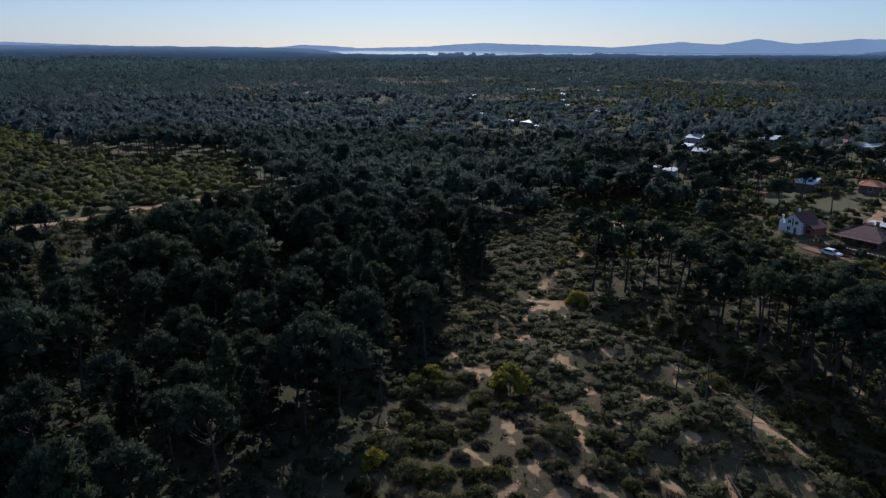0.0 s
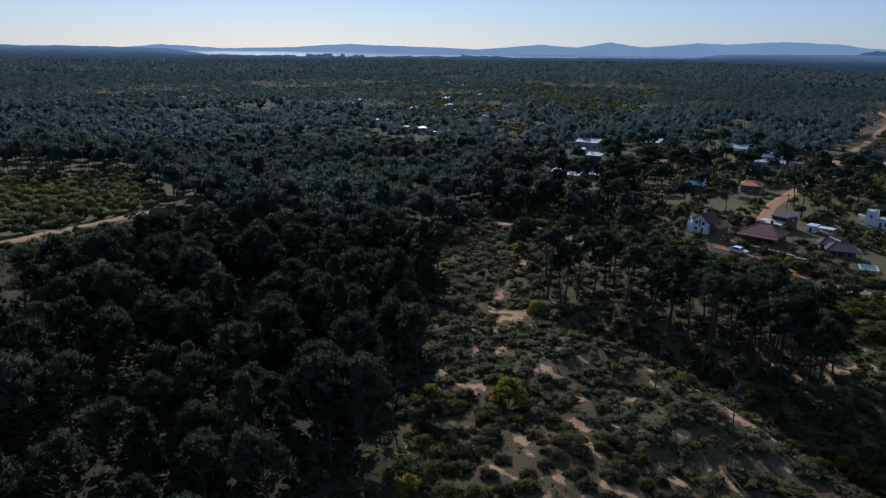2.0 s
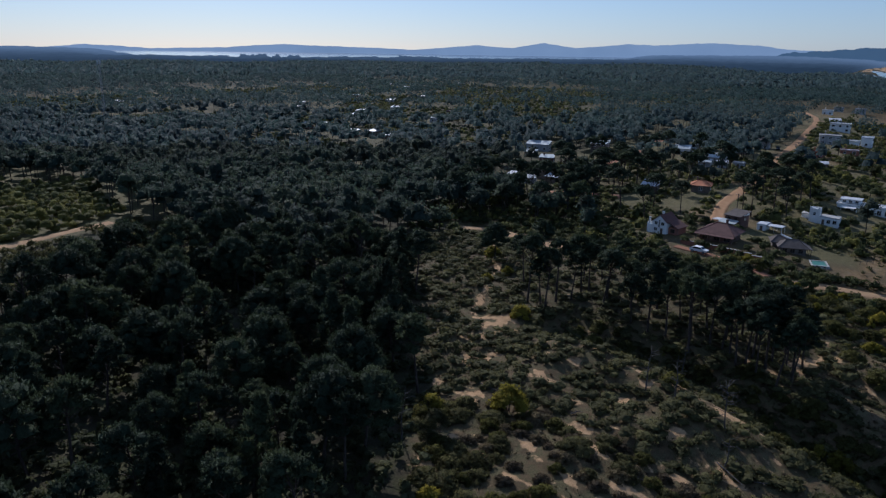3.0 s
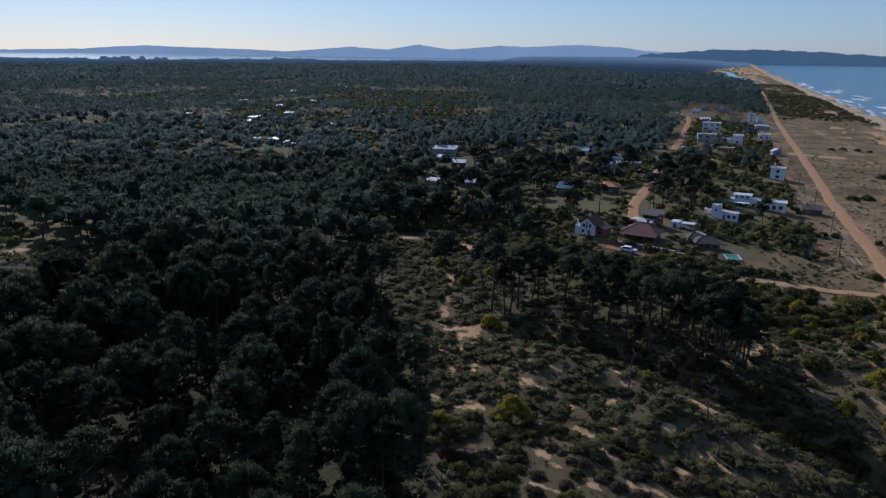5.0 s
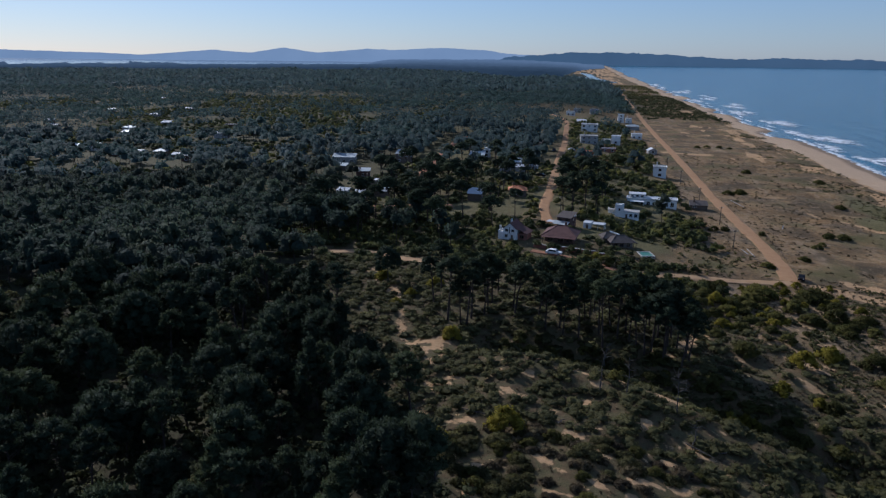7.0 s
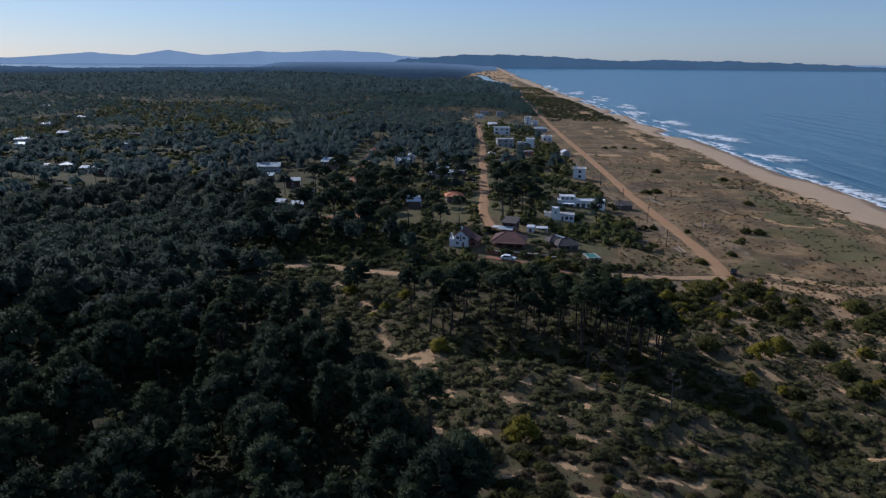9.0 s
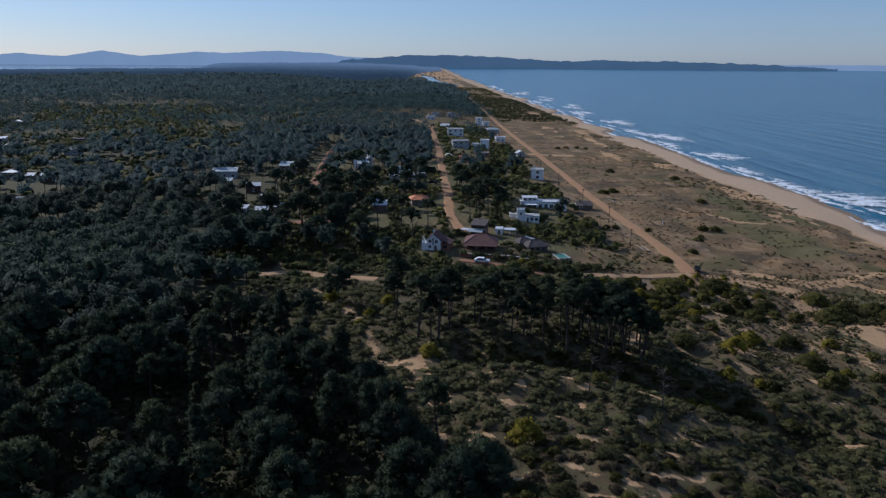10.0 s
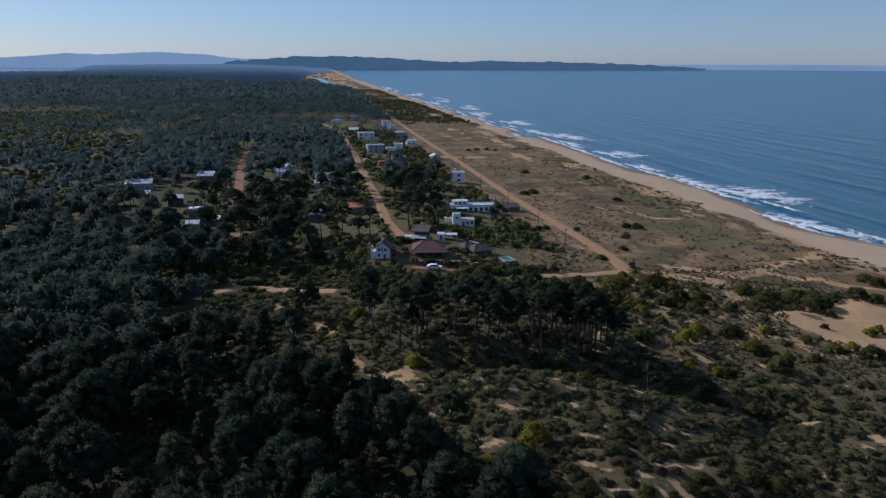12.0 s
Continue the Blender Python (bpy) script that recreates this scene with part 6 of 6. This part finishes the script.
def stone_house():
    t = thing("house", 192.5, 32.6, 14, "dark stone house with a grey-brown shingled hip roof", "house", sink=0.3, size=0.86)
    walls(t, 6.5, 7.5, 2.5, STONE)
    hip_roof(t, 6.5, 7.5, 2.5, 1.9, THATCH, 0.8, 0.4)
    wing = sub_block(t, 4.2, 3.2)
    part("wall", box(-2.4, 2.6, -2.2, 2.2, -1.2, 2.9, 0.03), STONE, wing)
    hip_roof(wing, 5.4, 4.6, 2.9, 1.6, THATCH, 0.6, 0.3)
    bm = rod((0.0, 0.4, 4.45), (1.8, 2.0, 4.7), 0.28, 8)
    rod((1.8, 2.0, 4.7), (2.6, 3.2, 5.1), 0.28, 8, bm)
    part("ridge_crest", bm, WHITE, t, "pale rendered ridge crest")
    for u in (-2.2, 0.2, 2.4):
        window(t, "-x", u, 0.8, 1.2, 1.2, -3.25, TIMBER)
    window(t, "-y", 0.0, 0.8, 1.8, 1.4, -3.75, TIMBER)
    door(t, "-x", 1.3, -3.25)
    for x in (-2.8, 0.0, 2.8):
        part("post", rod((x, -5.2, -1.0), (x, -5.2, 2.0), 0.09), TIMBER, t)
    part("porch_roof", slab([(-3.4, -5.6, 2.05), (3.4, -5.6, 2.05), (3.4, -4.4, 2.45), (-3.4, -4.4, 2.45)], 0.12), THATCH, t)


def pool():
    t = thing("swimming_pool", 185.2, 25.2, 12, "small rectangular swimming pool with green water and pale rim", "pool")
    w, d = 3.4, 4.6
    for x0, x1, y0, y1 in ((-d / 2 - 0.4, d / 2 + 0.4, -w / 2 - 0.4, -w / 2), (-d / 2 - 0.4, d / 2 + 0.4, w / 2, w / 2 + 0.4), (-d / 2 - 0.4, -d / 2, -w / 2, w / 2), (d / 2, d / 2 + 0.4, -w / 2, w / 2)):
        part("rim", box(x0, x1, y0, y1, -1.4, 0.34, 0.03), CONCRETE, t, "pale stone pool rim")
    part("water", box(-d / 2, d / 2, -w / 2, w / 2, -1.2, 0.22), POOLWATER, t, "green pool water")


def tower_house():
    t = thing("house", 240, 30.6, -6, "white modern house with a square tower", "house", sink=0.3, size=0.8)
    walls(t, 4.0, 3.8, 5.6, WHITE)
    flat_roof(t, 4.0, 3.8, 5.6, WHITE, 0.0, 0.4)
    for y in (-1.5, 1.5):
        part("merlon", box(-2.0, -1.6, y - 0.35, y + 0.35, 6.22, 6.75, 0.02), WHITE, t)
    window(t, "-x", 0.0, 3.4, 0.8, 1.2, -2.0)
    part("wall", box(-1.6, 4.4, -9.0, -1.92, -1.2, 2.9, 0.02), WHITE, t)
    part("roof", box(-1.8, 4.6, -9.2, -1.92, 2.9, 3.1, 0.03), CONCRETE, t)
    for u in (-7.6, -5.4):
        window(t, "-x", u, 0.6, 1.3, 1.5, -1.6)
    door(t, "-x", -3.4, -1.6)
    part("wall", box(2.4, 7.0, 1.92, 5.4, -1.2, 2.8, 0.02), WHITE, t)
    part("roof", box(2.2, 7.2, 1.92, 5.6, 2.8, 3.0, 0.03), CONCRETE, t)


def long_white_house():
    t = thing("house", 275.1, 15.6, -5, "long white modern house with flat roofs and many windows", "house", sink=0.9)
    walls(t, 6.0, 20.0, 3.1, WHITE)
    flat_roof(t, 6.0, 20.0, 3.1, WHITE_SHEET, 0.3, 0.3, WHITE)
    for k in range(7):
        window(t, "-x", -8.2 + 2.4 * k, 0.7, 1.3, 1.6, -3.0)
    up = sub_block(t, 0.8, 6.0)
    part("wall", box(-2.4, 2.4, -3.2, 3.2, 3.65, 4.9, 0.02), WHITE, up, "white upper storey")
    part("roof", box(-2.7, 2.7, -3.5, 3.5, 4.9, 5.05, 0.03), WHITE_SHEET, up)
    for u in (-2.0, 0.0, 2.0):
        window(up, "-x", u, 3.85, 1.0, 0.8, -2.4)
    part("pergola", box(-6.2, -3.02, 3.0, 8.6, 2.5, 2.65, 0.02), WHITE, t)
    for y in (3.3, 8.3):
        part("post", rod((-6.0, y, -1.0), (-6.0, y, 2.5), 0.1), WHITE, t)
    door(t, "-x", 8.6, -3.0)


white_house()
brown_house()
tall_brown_house()
carport()
stone_house()
pool()
tower_house()
long_white_house()


def plain_house(x, y, turn, d, w, h, roof, wallmat, roofmat, label, storeys=1, rise=1.4, group="", name="house"):
    """A house of one block with a flat, gable, hip or shed roof, windows, a door and a chimney."""
    t = thing(name, x, y, turn, label, "house" if name == "house" else "shed", group, sink=0.15)
    walls(t, d, w, h, wallmat)
    if roof == "flat":
        flat_roof(t, d, w, h, roofmat, 0.25, 0.3, wallmat)
    elif roof == "gable":
        gable_roof(t, d, w, h, rise, roofmat, wallmat, "y")
    elif roof == "gable_x":
        gable_roof(t, d, w, h, rise, roofmat, wallmat, "x")
    elif roof == "hip":
        hip_roof(t, d, w, h, rise, roofmat)
    else:
        shed_roof(t, d, w, h, rise, roofmat)
        ribs(t, d, w, h, rise, 0.3, 1.1, roofmat)
    if name == "house":
        rows_of_windows(t, d, w, h, storeys, WHITE if wallmat is not WHITE else TIMBER, hr, ("+x",))
        door(t, "-y", d * 0.2, -w / 2)
        if hr.random() < 0.5:
            chimney(t, d * 0.2, w * 0.25, h, h + rise + 0.9, wallmat, 0.5)
    else:
        door(t, "-x", 0.0, -d / 2)
    return t


VILLAGE = (
    (362.9, 3.9, -4, 6.5, 6.6, 5.4, "flat", WHITE, CONCRETE, "white cubic two-storey house beside the beach road", 2),
    (258.1, 70.6, 8, 6.5, 6.6, 2.8, "hip", WOODWALL, TILE_ORANGE, "timber house with an orange tiled hip roof", 1),
    (245.9, 86.3, 0, 5.5, 5.4, 3.0, "shed", TIMBER, WHITE_SHEET, "dark timber house with a shining white metal roof", 1),
    (364.1, 102.6, 4, 6.0, 8.0, 3.0, "shed", WHITE, SHEET, "white house with a grey metal roof among pines", 1),
    (375.6, 99, 4, 6.0, 4.2, 3.9, "gable_x", WHITE, SHEET, "white gabled house with a pale roof", 2),
    (335, 80.1, -3, 6.5, 9.0, 3.4, "shed", GREYWALL, SHEET, "grey house under a broad sloping metal roof", 1),
    (472.8, 40.9, 6, 8.0, 11.5, 5.4, "flat", GREYWALL, CONCRETE, "grey two-storey house with white edged flat roof", 2),
    (562.3, 39.9, 0, 8.0, 13.0, 5.6, "flat", WHITE, CONCRETE, "white two-storey modern house behind another house", 2),
    (493.4, 21.5, -5, 7.0, 6.0, 5.6, "flat", WHITE, WHITE_SHEET, "white cubic house with a lower side wing", 2),
    (486.9, 28.4, -5, 6.0, 6.0, 2.9, "flat", WHITE, CONCRETE, "low white flat-roofed house", 1),
    (561, 2.5, 0, 7.0, 8.0, 3.6, "flat", WHITE, WHITE_SHEET, "white flat-roofed house beside the beach road", 1),
    (468.2, -1.3, 10, 5.5, 5.5, 2.8, "gable_x", GREYWALL, WHITE_SHEET, "small grey house with a white gable roof", 1),
    (707.8, 8, 0, 6.0, 6.0, 7.6, "flat", WHITE, WHITE, "tall white three-storey house", 3),
    (710.2, 0.3, 0, 6.0, 6.0, 4.2, "flat", WHITE, CONCRETE, "low white flat-roofed house", 1),
    (639.6, 0.7, 4, 8.0, 11.0, 3.4, "hip", GREYWALL, SHEET, "grey house with a pale hipped roof", 1),
    (715.6, 57.6, 0, 7.0, 8.5, 3.8, "flat", WHITE, CONCRETE, "white flat-roofed house at the road's bend", 1),
    (767.6, 51.5, 0, 7.0, 8.0, 3.8, "flat", GREYWALL, CONCRETE, "grey flat-roofed house at the wood's edge", 1),
    (772.9, 33.5, 0, 7.0, 9.0, 4.8, "flat", GREYWALL, WHITE_SHEET, "grey two-storey house with a white roof", 2),
    (615.9, 46.2, 8, 6.0, 8.0, 3.0, "shed", WHITE, WHITE_SHEET, "low white house with a sloping white roof", 1),
    (402.2, 42.1, 0, 5.0, 7.0, 2.8, "flat", REDWALL, TILE_ORANGE, "low red brick house with a flat roof", 1),
    (436.5, 28.6, 0, 5.0, 9.0, 2.6, "flat", REDWALL, WHITE_SHEET, "low red brick house with a white flat roof", 1),
    (251.6, 131.3, 4, 5.5, 6.5, 5.2, "flat", WOODWALL, WHITE, "timber two-storey house with a white flat roof", 2),
    (332.8, 169.9, 6, 5.5, 12.0, 3.6, "shed", GREYWALL, SHEET, "long grey building under a sloping metal roof", 1),
    (342.9, 139.5, 0, 6.5, 8.0, 5.0, "shed", WOODWALL, SHEET, "timber two-storey house with a grey metal roof", 2),
    (380.8, 76.3, 0, 6.0, 9.0, 3.0, "gable", WOODWALL, TILE_BROWN, "brown timber house under a tiled roof among pines", 1),
    (411.2, 70.1, 0, 7.0, 7.0, 5.0, "gable", GREYWALL, THATCH, "dark grey two-storey house with a steep gable roof", 2),
    (281.4, -4.2, 0, 4.0, 7.0, 1.9, "shed", TIMBER, THATCH, "small dark timber cabin with a shingled roof", 1),
)
for x, y, turn, d, w, h, roof, wm, rm, label, storeys in VILLAGE:
    plain_house(x, y, turn, d, w, h, roof, wm, rm, label, storeys)

INLAND = (
    (413.9, 411.2, 6, 9, "gable", WHITE_SHEET, 1), (328.4, 328.8, 6, 11, "shed", SHEET, 1), (331, 318.2, 5, 8, "shed", WHITE_SHEET, 1), (334.5, 307.6, 5, 6, "flat", WHITE_SHEET, 1), (317.7, 296.3, 5, 8, "shed", SHEET, 1),
    (315.5, 280.8, 5, 8, "shed", WHITE_SHEET, 1), (324.3, 271.9, 7, 9, "hip", SHEET, 1), (319.1, 260.6, 4, 4, "shed", WHITE_SHEET, 1), (312.6, 248.1, 5, 11, "shed", WHITE_SHEET, 1), (262.6, 235.5, 4, 5, "flat", WHITE_SHEET, 1),
    (220.3, 234.1, 4, 5, "shed", WHITE_SHEET, 1), (407.1, 347.2, 7, 13, "gable", SHEET, 1), (435.6, 333.1, 7, 9, "shed", SHEET, 1), (415.6, 284.6, 6, 13, "shed", WHITE_SHEET, 1), (442.3, 274.8, 6, 9, "gable", SHEET, 1),
    (472.3, 306.2, 7, 10, "flat", CONCRETE, 1), (287.2, 145.5, 5, 7, "shed", SHEET, 1), (240.2, 139.4, 3.4, 5, "shed", WHITE_SHEET, 1), (237.5, 131.3, 3.4, 5, "shed", WHITE_SHEET, 1), (245.6, 125.2, 3.6, 6, "shed", WHITE_SHEET, 1),
    (786, 592, 7, 10, "shed", WHITE_SHEET, 1), (792, 576, 7, 10, "shed", WHITE_SHEET, 1), (899, 543, 7, 10, "gable", WHITE_SHEET, 1), (144.3, 312.2, 4, 7, "shed", WHITE_SHEET, 1), (353, 556, 7, 12, "shed", WHITE_SHEET, 1),
    (433.4, 365.8, 7, 10, "shed", SHEET, 1), (469.7, 358.5, 6, 9, "shed", WHITE_SHEET, 1), (740, 533, 7, 14, "shed", WHITE_SHEET, 1), (454.9, 448.4, 6, 9, "shed", WHITE_SHEET, 1), (307.7, 163, 4, 6, "shed", SHEET, 1), (323.7, 75.3, 3.5, 5, "shed", WHITE_SHEET, 1), (322.7, 82.6, 4, 6, "shed", SHEET, 1), (329.9, 69.1, 4, 5, "flat", WHITE_SHEET, 1), (362.1, 37, 3, 5, "shed", WHITE_SHEET, 1), (560, 470, 7, 10, "shed", SHEET, 1), (614.5, 422.5, 7, 10, "gable", WHITE_SHEET, 1), (525.1, 403.1, 7, 9, "shed", SHEET, 1),
)
for x, y, d, w, roof, mat, storeys in INLAND:
    small = w < 6.5
    what = "small shed with a pale metal roof among trees" if small else "low house with a pale metal roof among trees"
    if mat is SHEET:
        what = what.replace("pale", "dull grey")
    plain_house(x, y, hr.uniform(-14, 14), d * 0.85, w * (0.74 if w > 7 else 0.9), 2.4 if small else 3.3, roof, hr.choice([GREYWALL, WOODWALL, BROWNWALL]), mat, what, storeys, 0.9, "roofs among the inland trees", "shed" if small else "house")


# ---- vehicles ----
def car(x, y, turn, paint, label, open_bed=False, z=0.12):
    t = thing("car", x, y, turn, label, "car")
    t.location.z += z
    side = [(-2.3, 0.45), (-2.25, 0.95), (-1.3, 1.08), (-0.55, 1.62), (1.2 if not open_bed else 0.35, 1.66), (2.15 if not open_bed else 0.75, 1.1), (2.3, 1.05), (2.32, 0.45)]
    vs = [(px, py, pz) for py in (-0.85, 0.85) for px, pz in side]
    n = len(side)
    bm = solid(vs, [tuple(range(n)), tuple(range(n, 2 * n))] + [(i, (i + 1) % n, n + (i + 1) % n, n + i) for i in range(n)])
    bmesh.ops.bevel(bm, geom=list(bm.edges), offset=0.06, segments=2, affect="EDGES")
    part("body", bm, paint, t)
    for s in (-1, 1):
        y0, y1 = sorted((s * 0.84, s * 0.872))
        end = 1.1 if not open_bed else 0.3
        glass = [(-1.0, 1.14), (-0.5, 1.54), (end, 1.56), (end + 0.5, 1.14)]
        vs = [(px, py, pz) for py in (y0, y1) for px, pz in glass]
        part("side_window", solid(vs, [(0, 1, 2, 3), (4, 5, 6, 7), (0, 1, 5, 4), (1, 2, 6, 5), (2, 3, 7, 6), (3, 0, 4, 7)]), GLASS, t)
        for x0 in (-1.45, 1.45):
            w = part("wheel", rod((x0, s * 0.66, 0.36), (x0, s * 0.90, 0.36), 0.36, 16), RUBBER, t, "black rubber wheel")
            part("rim", rod((x0, s * 0.88, 0.36), (x0, s * 0.915, 0.36), 0.2, 12), STEEL, w)
        part("headlight", box(-2.34, -2.24, s * 0.62 - 0.16, s * 0.62 + 0.16, 0.72, 0.9, 0.02), WHITE_SHEET, t)
    part("windscreen", slab([(-1.22, -0.72, 1.16), (-1.22, 0.72, 1.16), (-0.66, 0.66, 1.60), (-0.66, -0.66, 1.60)], 0.03), GLASS, t)
    part("bumper", box(-2.42, -2.26, -0.8, 0.8, 0.4, 0.6, 0.03), CARDARK, t)
    return t


car(169.3, 52.2, 78, CARWHITE, "white estate car parked on the reddish drive")
car(184.1, -19, -18, CARDARK, "dark pickup parked beside the road junction", True)
car(407.1, 61.8, 10, CARDARK, "dark car parked beside the village road")
car(308.4, 63.9, 80, CARDARK, "dark car parked at the roadside")
car(415.9, 51.5, 95, CARWHITE, "white car parked on the village verge")


# ---- poles left lying, a marker ----
def lying_pole(x, y, length, turn):
    t = thing("lying_pole", x, y, turn, "pale weathered concrete pole lying in dry grass", "pole", "poles left lying")
    part("shaft", rod((-length / 2, 0, 0.12), (length / 2, 0, 0.10), 0.10, 7), CONCRETE, t)
    part("foot_band", rod((-length / 2 + 0.4, 0, 0.14), (-length / 2 + 0.7, 0, 0.14), 0.13, 7), STEEL, t)


lying_pole(299.8, -23.6, 16.0, 9)
# the next two stand in for a light low wall beside the road
lying_pole(214.6, -10.6, 16.0, 2)
lying_pole(213.8, -8.9, 10.0, 6)
marker = thing("marker_post", 252.9, -31, 0, "small white marker post standing in dry grass", "post")
part("post", box(-0.14, 0.14, -0.14, 0.14, -0.2, 1.3, 0.02), WHITE_SHEET, marker)
part("cap", box(-0.18, 0.18, -0.18, 0.18, 1.3, 1.38, 0.02), CONCRETE, marker)

# ---- mast, poles, fences ----
def mast():
    t = thing("radio_mast", 262, 438, 0, "slim grey lattice radio mast rising above the wood", "mast")
    top, r = 38.0, 0.9
    legs = [(math.cos(a) * r, math.sin(a) * r) for a in (0.5, 2.594, 4.689)]
    for x, y in legs:
        part("leg", rod((x, y, -1), (x * 0.5, y * 0.5, top), 0.09, 6), STEEL, t)
    n = 19
    for k in range(n):
        z0, z1 = top * k / n, top * (k + 1) / n
        f0, f1 = 1 - 0.5 * k / n, 1 - 0.5 * (k + 1) / n
        bm = bmesh.new()
        for i in range(3):
            (ax, ay), (bx, by) = legs[i], legs[(i + 1) % 3]
            rod((ax * f0, ay * f0, z0), (bx * f1, by * f1, z1), 0.045, 4, bm)
            rod((ax * f1, ay * f1, z1), (bx * f1, by * f1, z1), 0.045, 4, bm)
        part("brace", bm, STEEL, t)
    for i in range(3):
        a = 0.5 + i * 2.094
        part("antenna", box(math.cos(a) * 1.1 - 0.25, math.cos(a) * 1.1 + 0.25, math.sin(a) * 1.1 - 0.25, math.sin(a) * 1.1 + 0.25, top - 2.6, top, 0.03), WHITE_SHEET, t)
    part("lightning_rod", rod((0, 0, top - 1), (0, 0, top + 2), 0.05, 6), STEEL, t)


mast()


def pole_mesh():
    t = thing("utility_pole", 212.2, -5.3, 0, "weathered wooden utility pole beside the dirt road", "pole", "utility poles")
    part("post", rod((0, 0, -1), (0, 0, 7.2), 0.12, 8), DEADWOOD, t)
    part("crossarm", box(-0.06, 0.06, -0.7, 0.7, 6.7, 6.85, 0.01), TIMBER, t)
    for y in (-0.6, 0.6):
        part("insulator", rod((0, y, 6.85), (0, y, 7.05), 0.05, 6), WHITE, t)
    return t


POLE = pole_mesh()
for x, y in ((251.5, -7.8), (293.1, -6.3), (341.8, -4.3), (393.4, -3.2), (459.8, -2.8), (222.8, 52.1), (264.7, 52.4), (306.2, 52)):
    copy_thing(POLE, pose(x, y, float(height(x, y)), 0, 0, random.uniform(-4, 4)))


def fence(x0, y0, x1, y1, gap, label):
    t = thing("fence", x0, y0, 0, label, "fence")
    z0 = float(height(x0, y0))
    n = int(math.hypot(x1 - x0, y1 - y0) / gap)
    tops = []
    for i in range(n + 1):
        x, y = x0 + (x1 - x0) * i / n, y0 + (y1 - y0) * i / n
        z = float(height(x, y)) - z0
        part("post", rod((x - x0, y - y0, z - 0.4), (x - x0, y - y0, z + 1.15), 0.07, 6), TIMBER, t)
        tops.append((x - x0, y - y0, z + 1.0))
    for a, b in zip(tops[:-1], tops[1:]):
        part("rail", rod(a, b, 0.04, 5), TIMBER, t)


fence(204.8, -20.1, 239.7, -21.5, 2.6, "low weathered post-and-rail fence on the grassy plain")
fence(196.8, 16, 213.8, 4, 2.6, "dark timber fence along the garden below the pool")


def retaining_wall():
    """A low brick wall with a coping, in bays that step with the slope."""
    t = thing("garden_wall", 176, 48, 0, "low reddish brick garden wall above the drive", "wall")
    z0 = float(height(176, 48))
    for k in range(8):
        y = 58.5 - 2.6 * k
        x = 176 - 0.35 * max(0, k - 3) ** 1.3
        z = float(height(x, y)) - z0
        bay = part("bay", box(x - 176.2, x - 175.85, y - 2.6 - 48, y - 48, z - 0.8, z + 1.1, 0.02), REDWALL, t)
        part("coping", box(x - 176.28, x - 175.77, y - 2.6 - 48, y - 48, z + 1.1, z + 1.2, 0.01), CONCRETE, bay)


retaining_wall()


# ---- dead wood ----
def snag(x, y, tall, seed, label, lean=4.0, turn=0.0, branches=9, reach=1.0):
    rng = np.random.default_rng(seed)
    t = thing("dead_tree", x, y, turn, label, "dead tree", "dead trees of the dune", 0.1)
    t.rotation_mode = "XYZ"
    t.rotation_euler[0] = radians(lean)
    k = np.linspace(0, 1, 7)
    p = np.stack([np.cumsum(rng.normal(size=7) * 0.12), np.cumsum(rng.normal(size=7) * 0.12), k * tall], 1)
    me = mesh_np("trunk", *tube(p, 0.13 * (1 - 0.75 * k), 6), DEADWOOD, True)
    trunk = new("trunk", me)
    trunk.parent = t
    for i in range(branches):
        f = 0.4 + 0.58 * rng.random()
        s = np.array([np.interp(f, k, p[:, 0]), np.interp(f, k, p[:, 1]), f * tall])
        a = rng.random() * 6.28
        m = s + np.array([math.cos(a), math.sin(a), 0.35]) * (0.5 + 0.6 * rng.random()) * reach
        e = m + np.array([math.cos(a + rng.normal() * 0.6), math.sin(a + rng.normal() * 0.6), 0.5 * rng.normal()]) * (0.4 + 0.6 * rng.random()) * reach
        b = new("branch", mesh_np("branch", *tube([s, m, e], [0.05, 0.032, 0.012], 5), DEADWOOD, True))
        b.parent = t


snag(81, 41, 7.4, 1, "slender bleached dead tree standing on the dune ridge", 3)
snag(80.9, 36.7, 7.2, 2, "slender bleached dead tree with thin bare branches", -2, 60)
snag(70, 27.5, 4.5, 3, "bare dead tree with many thin grey branches", 5, 140)
snag(77.4, 28.9, 7.0, 4, "tall bare dead tree with spreading grey branches", 6, 200, 18, 1.5)
snag(99, 39.5, 6.5, 5, "slender grey dead tree below the grove", -4, 250)
snag(48, 62, 7.5, 6, "bare dead pine standing at the wood's edge", 3, 20)


def fallen(x, y, length, turn, seed):
    rng = np.random.default_rng(seed)
    t = thing("fallen_log", x, y, turn, "bleached fallen branch lying on the sand", "log", "fallen wood")
    k = np.linspace(-0.5, 0.5, 6)
    p = np.stack([k * length, np.cumsum(rng.normal(size=6) * 0.15), 0.16 + 0.05 * rng.random(6)], 1)
    new("stem", mesh_np("stem", *tube(p, 0.11 * (1 - 0.9 * np.abs(k - 0.1)), 6), DEADWOOD, True)).parent = t
    for i in range(4):
        s = p[1 + i]
        e = s + np.array([0.5 * rng.normal(), 0.8 * (-1) ** i, 0.35 * rng.random()])
        new("branch", mesh_np("branch", *tube([s, (s + e) / 2, e], [0.045, 0.03, 0.012], 5), DEADWOOD, True)).parent = t


for k, (x, y, l, a) in enumerate(((67, 59.7, 5.2, 77), (70, 28, 8.0, 45), (62, 61.5, 2.2, 30), (70, 24, 3.0, 110), (73, 27, 2.4, 40), (68, 47, 1.8, 150), (60, 36, 2.0, 60), (90, 45, 2.4, 20))):
    fallen(x, y, l, a, 40 + k)
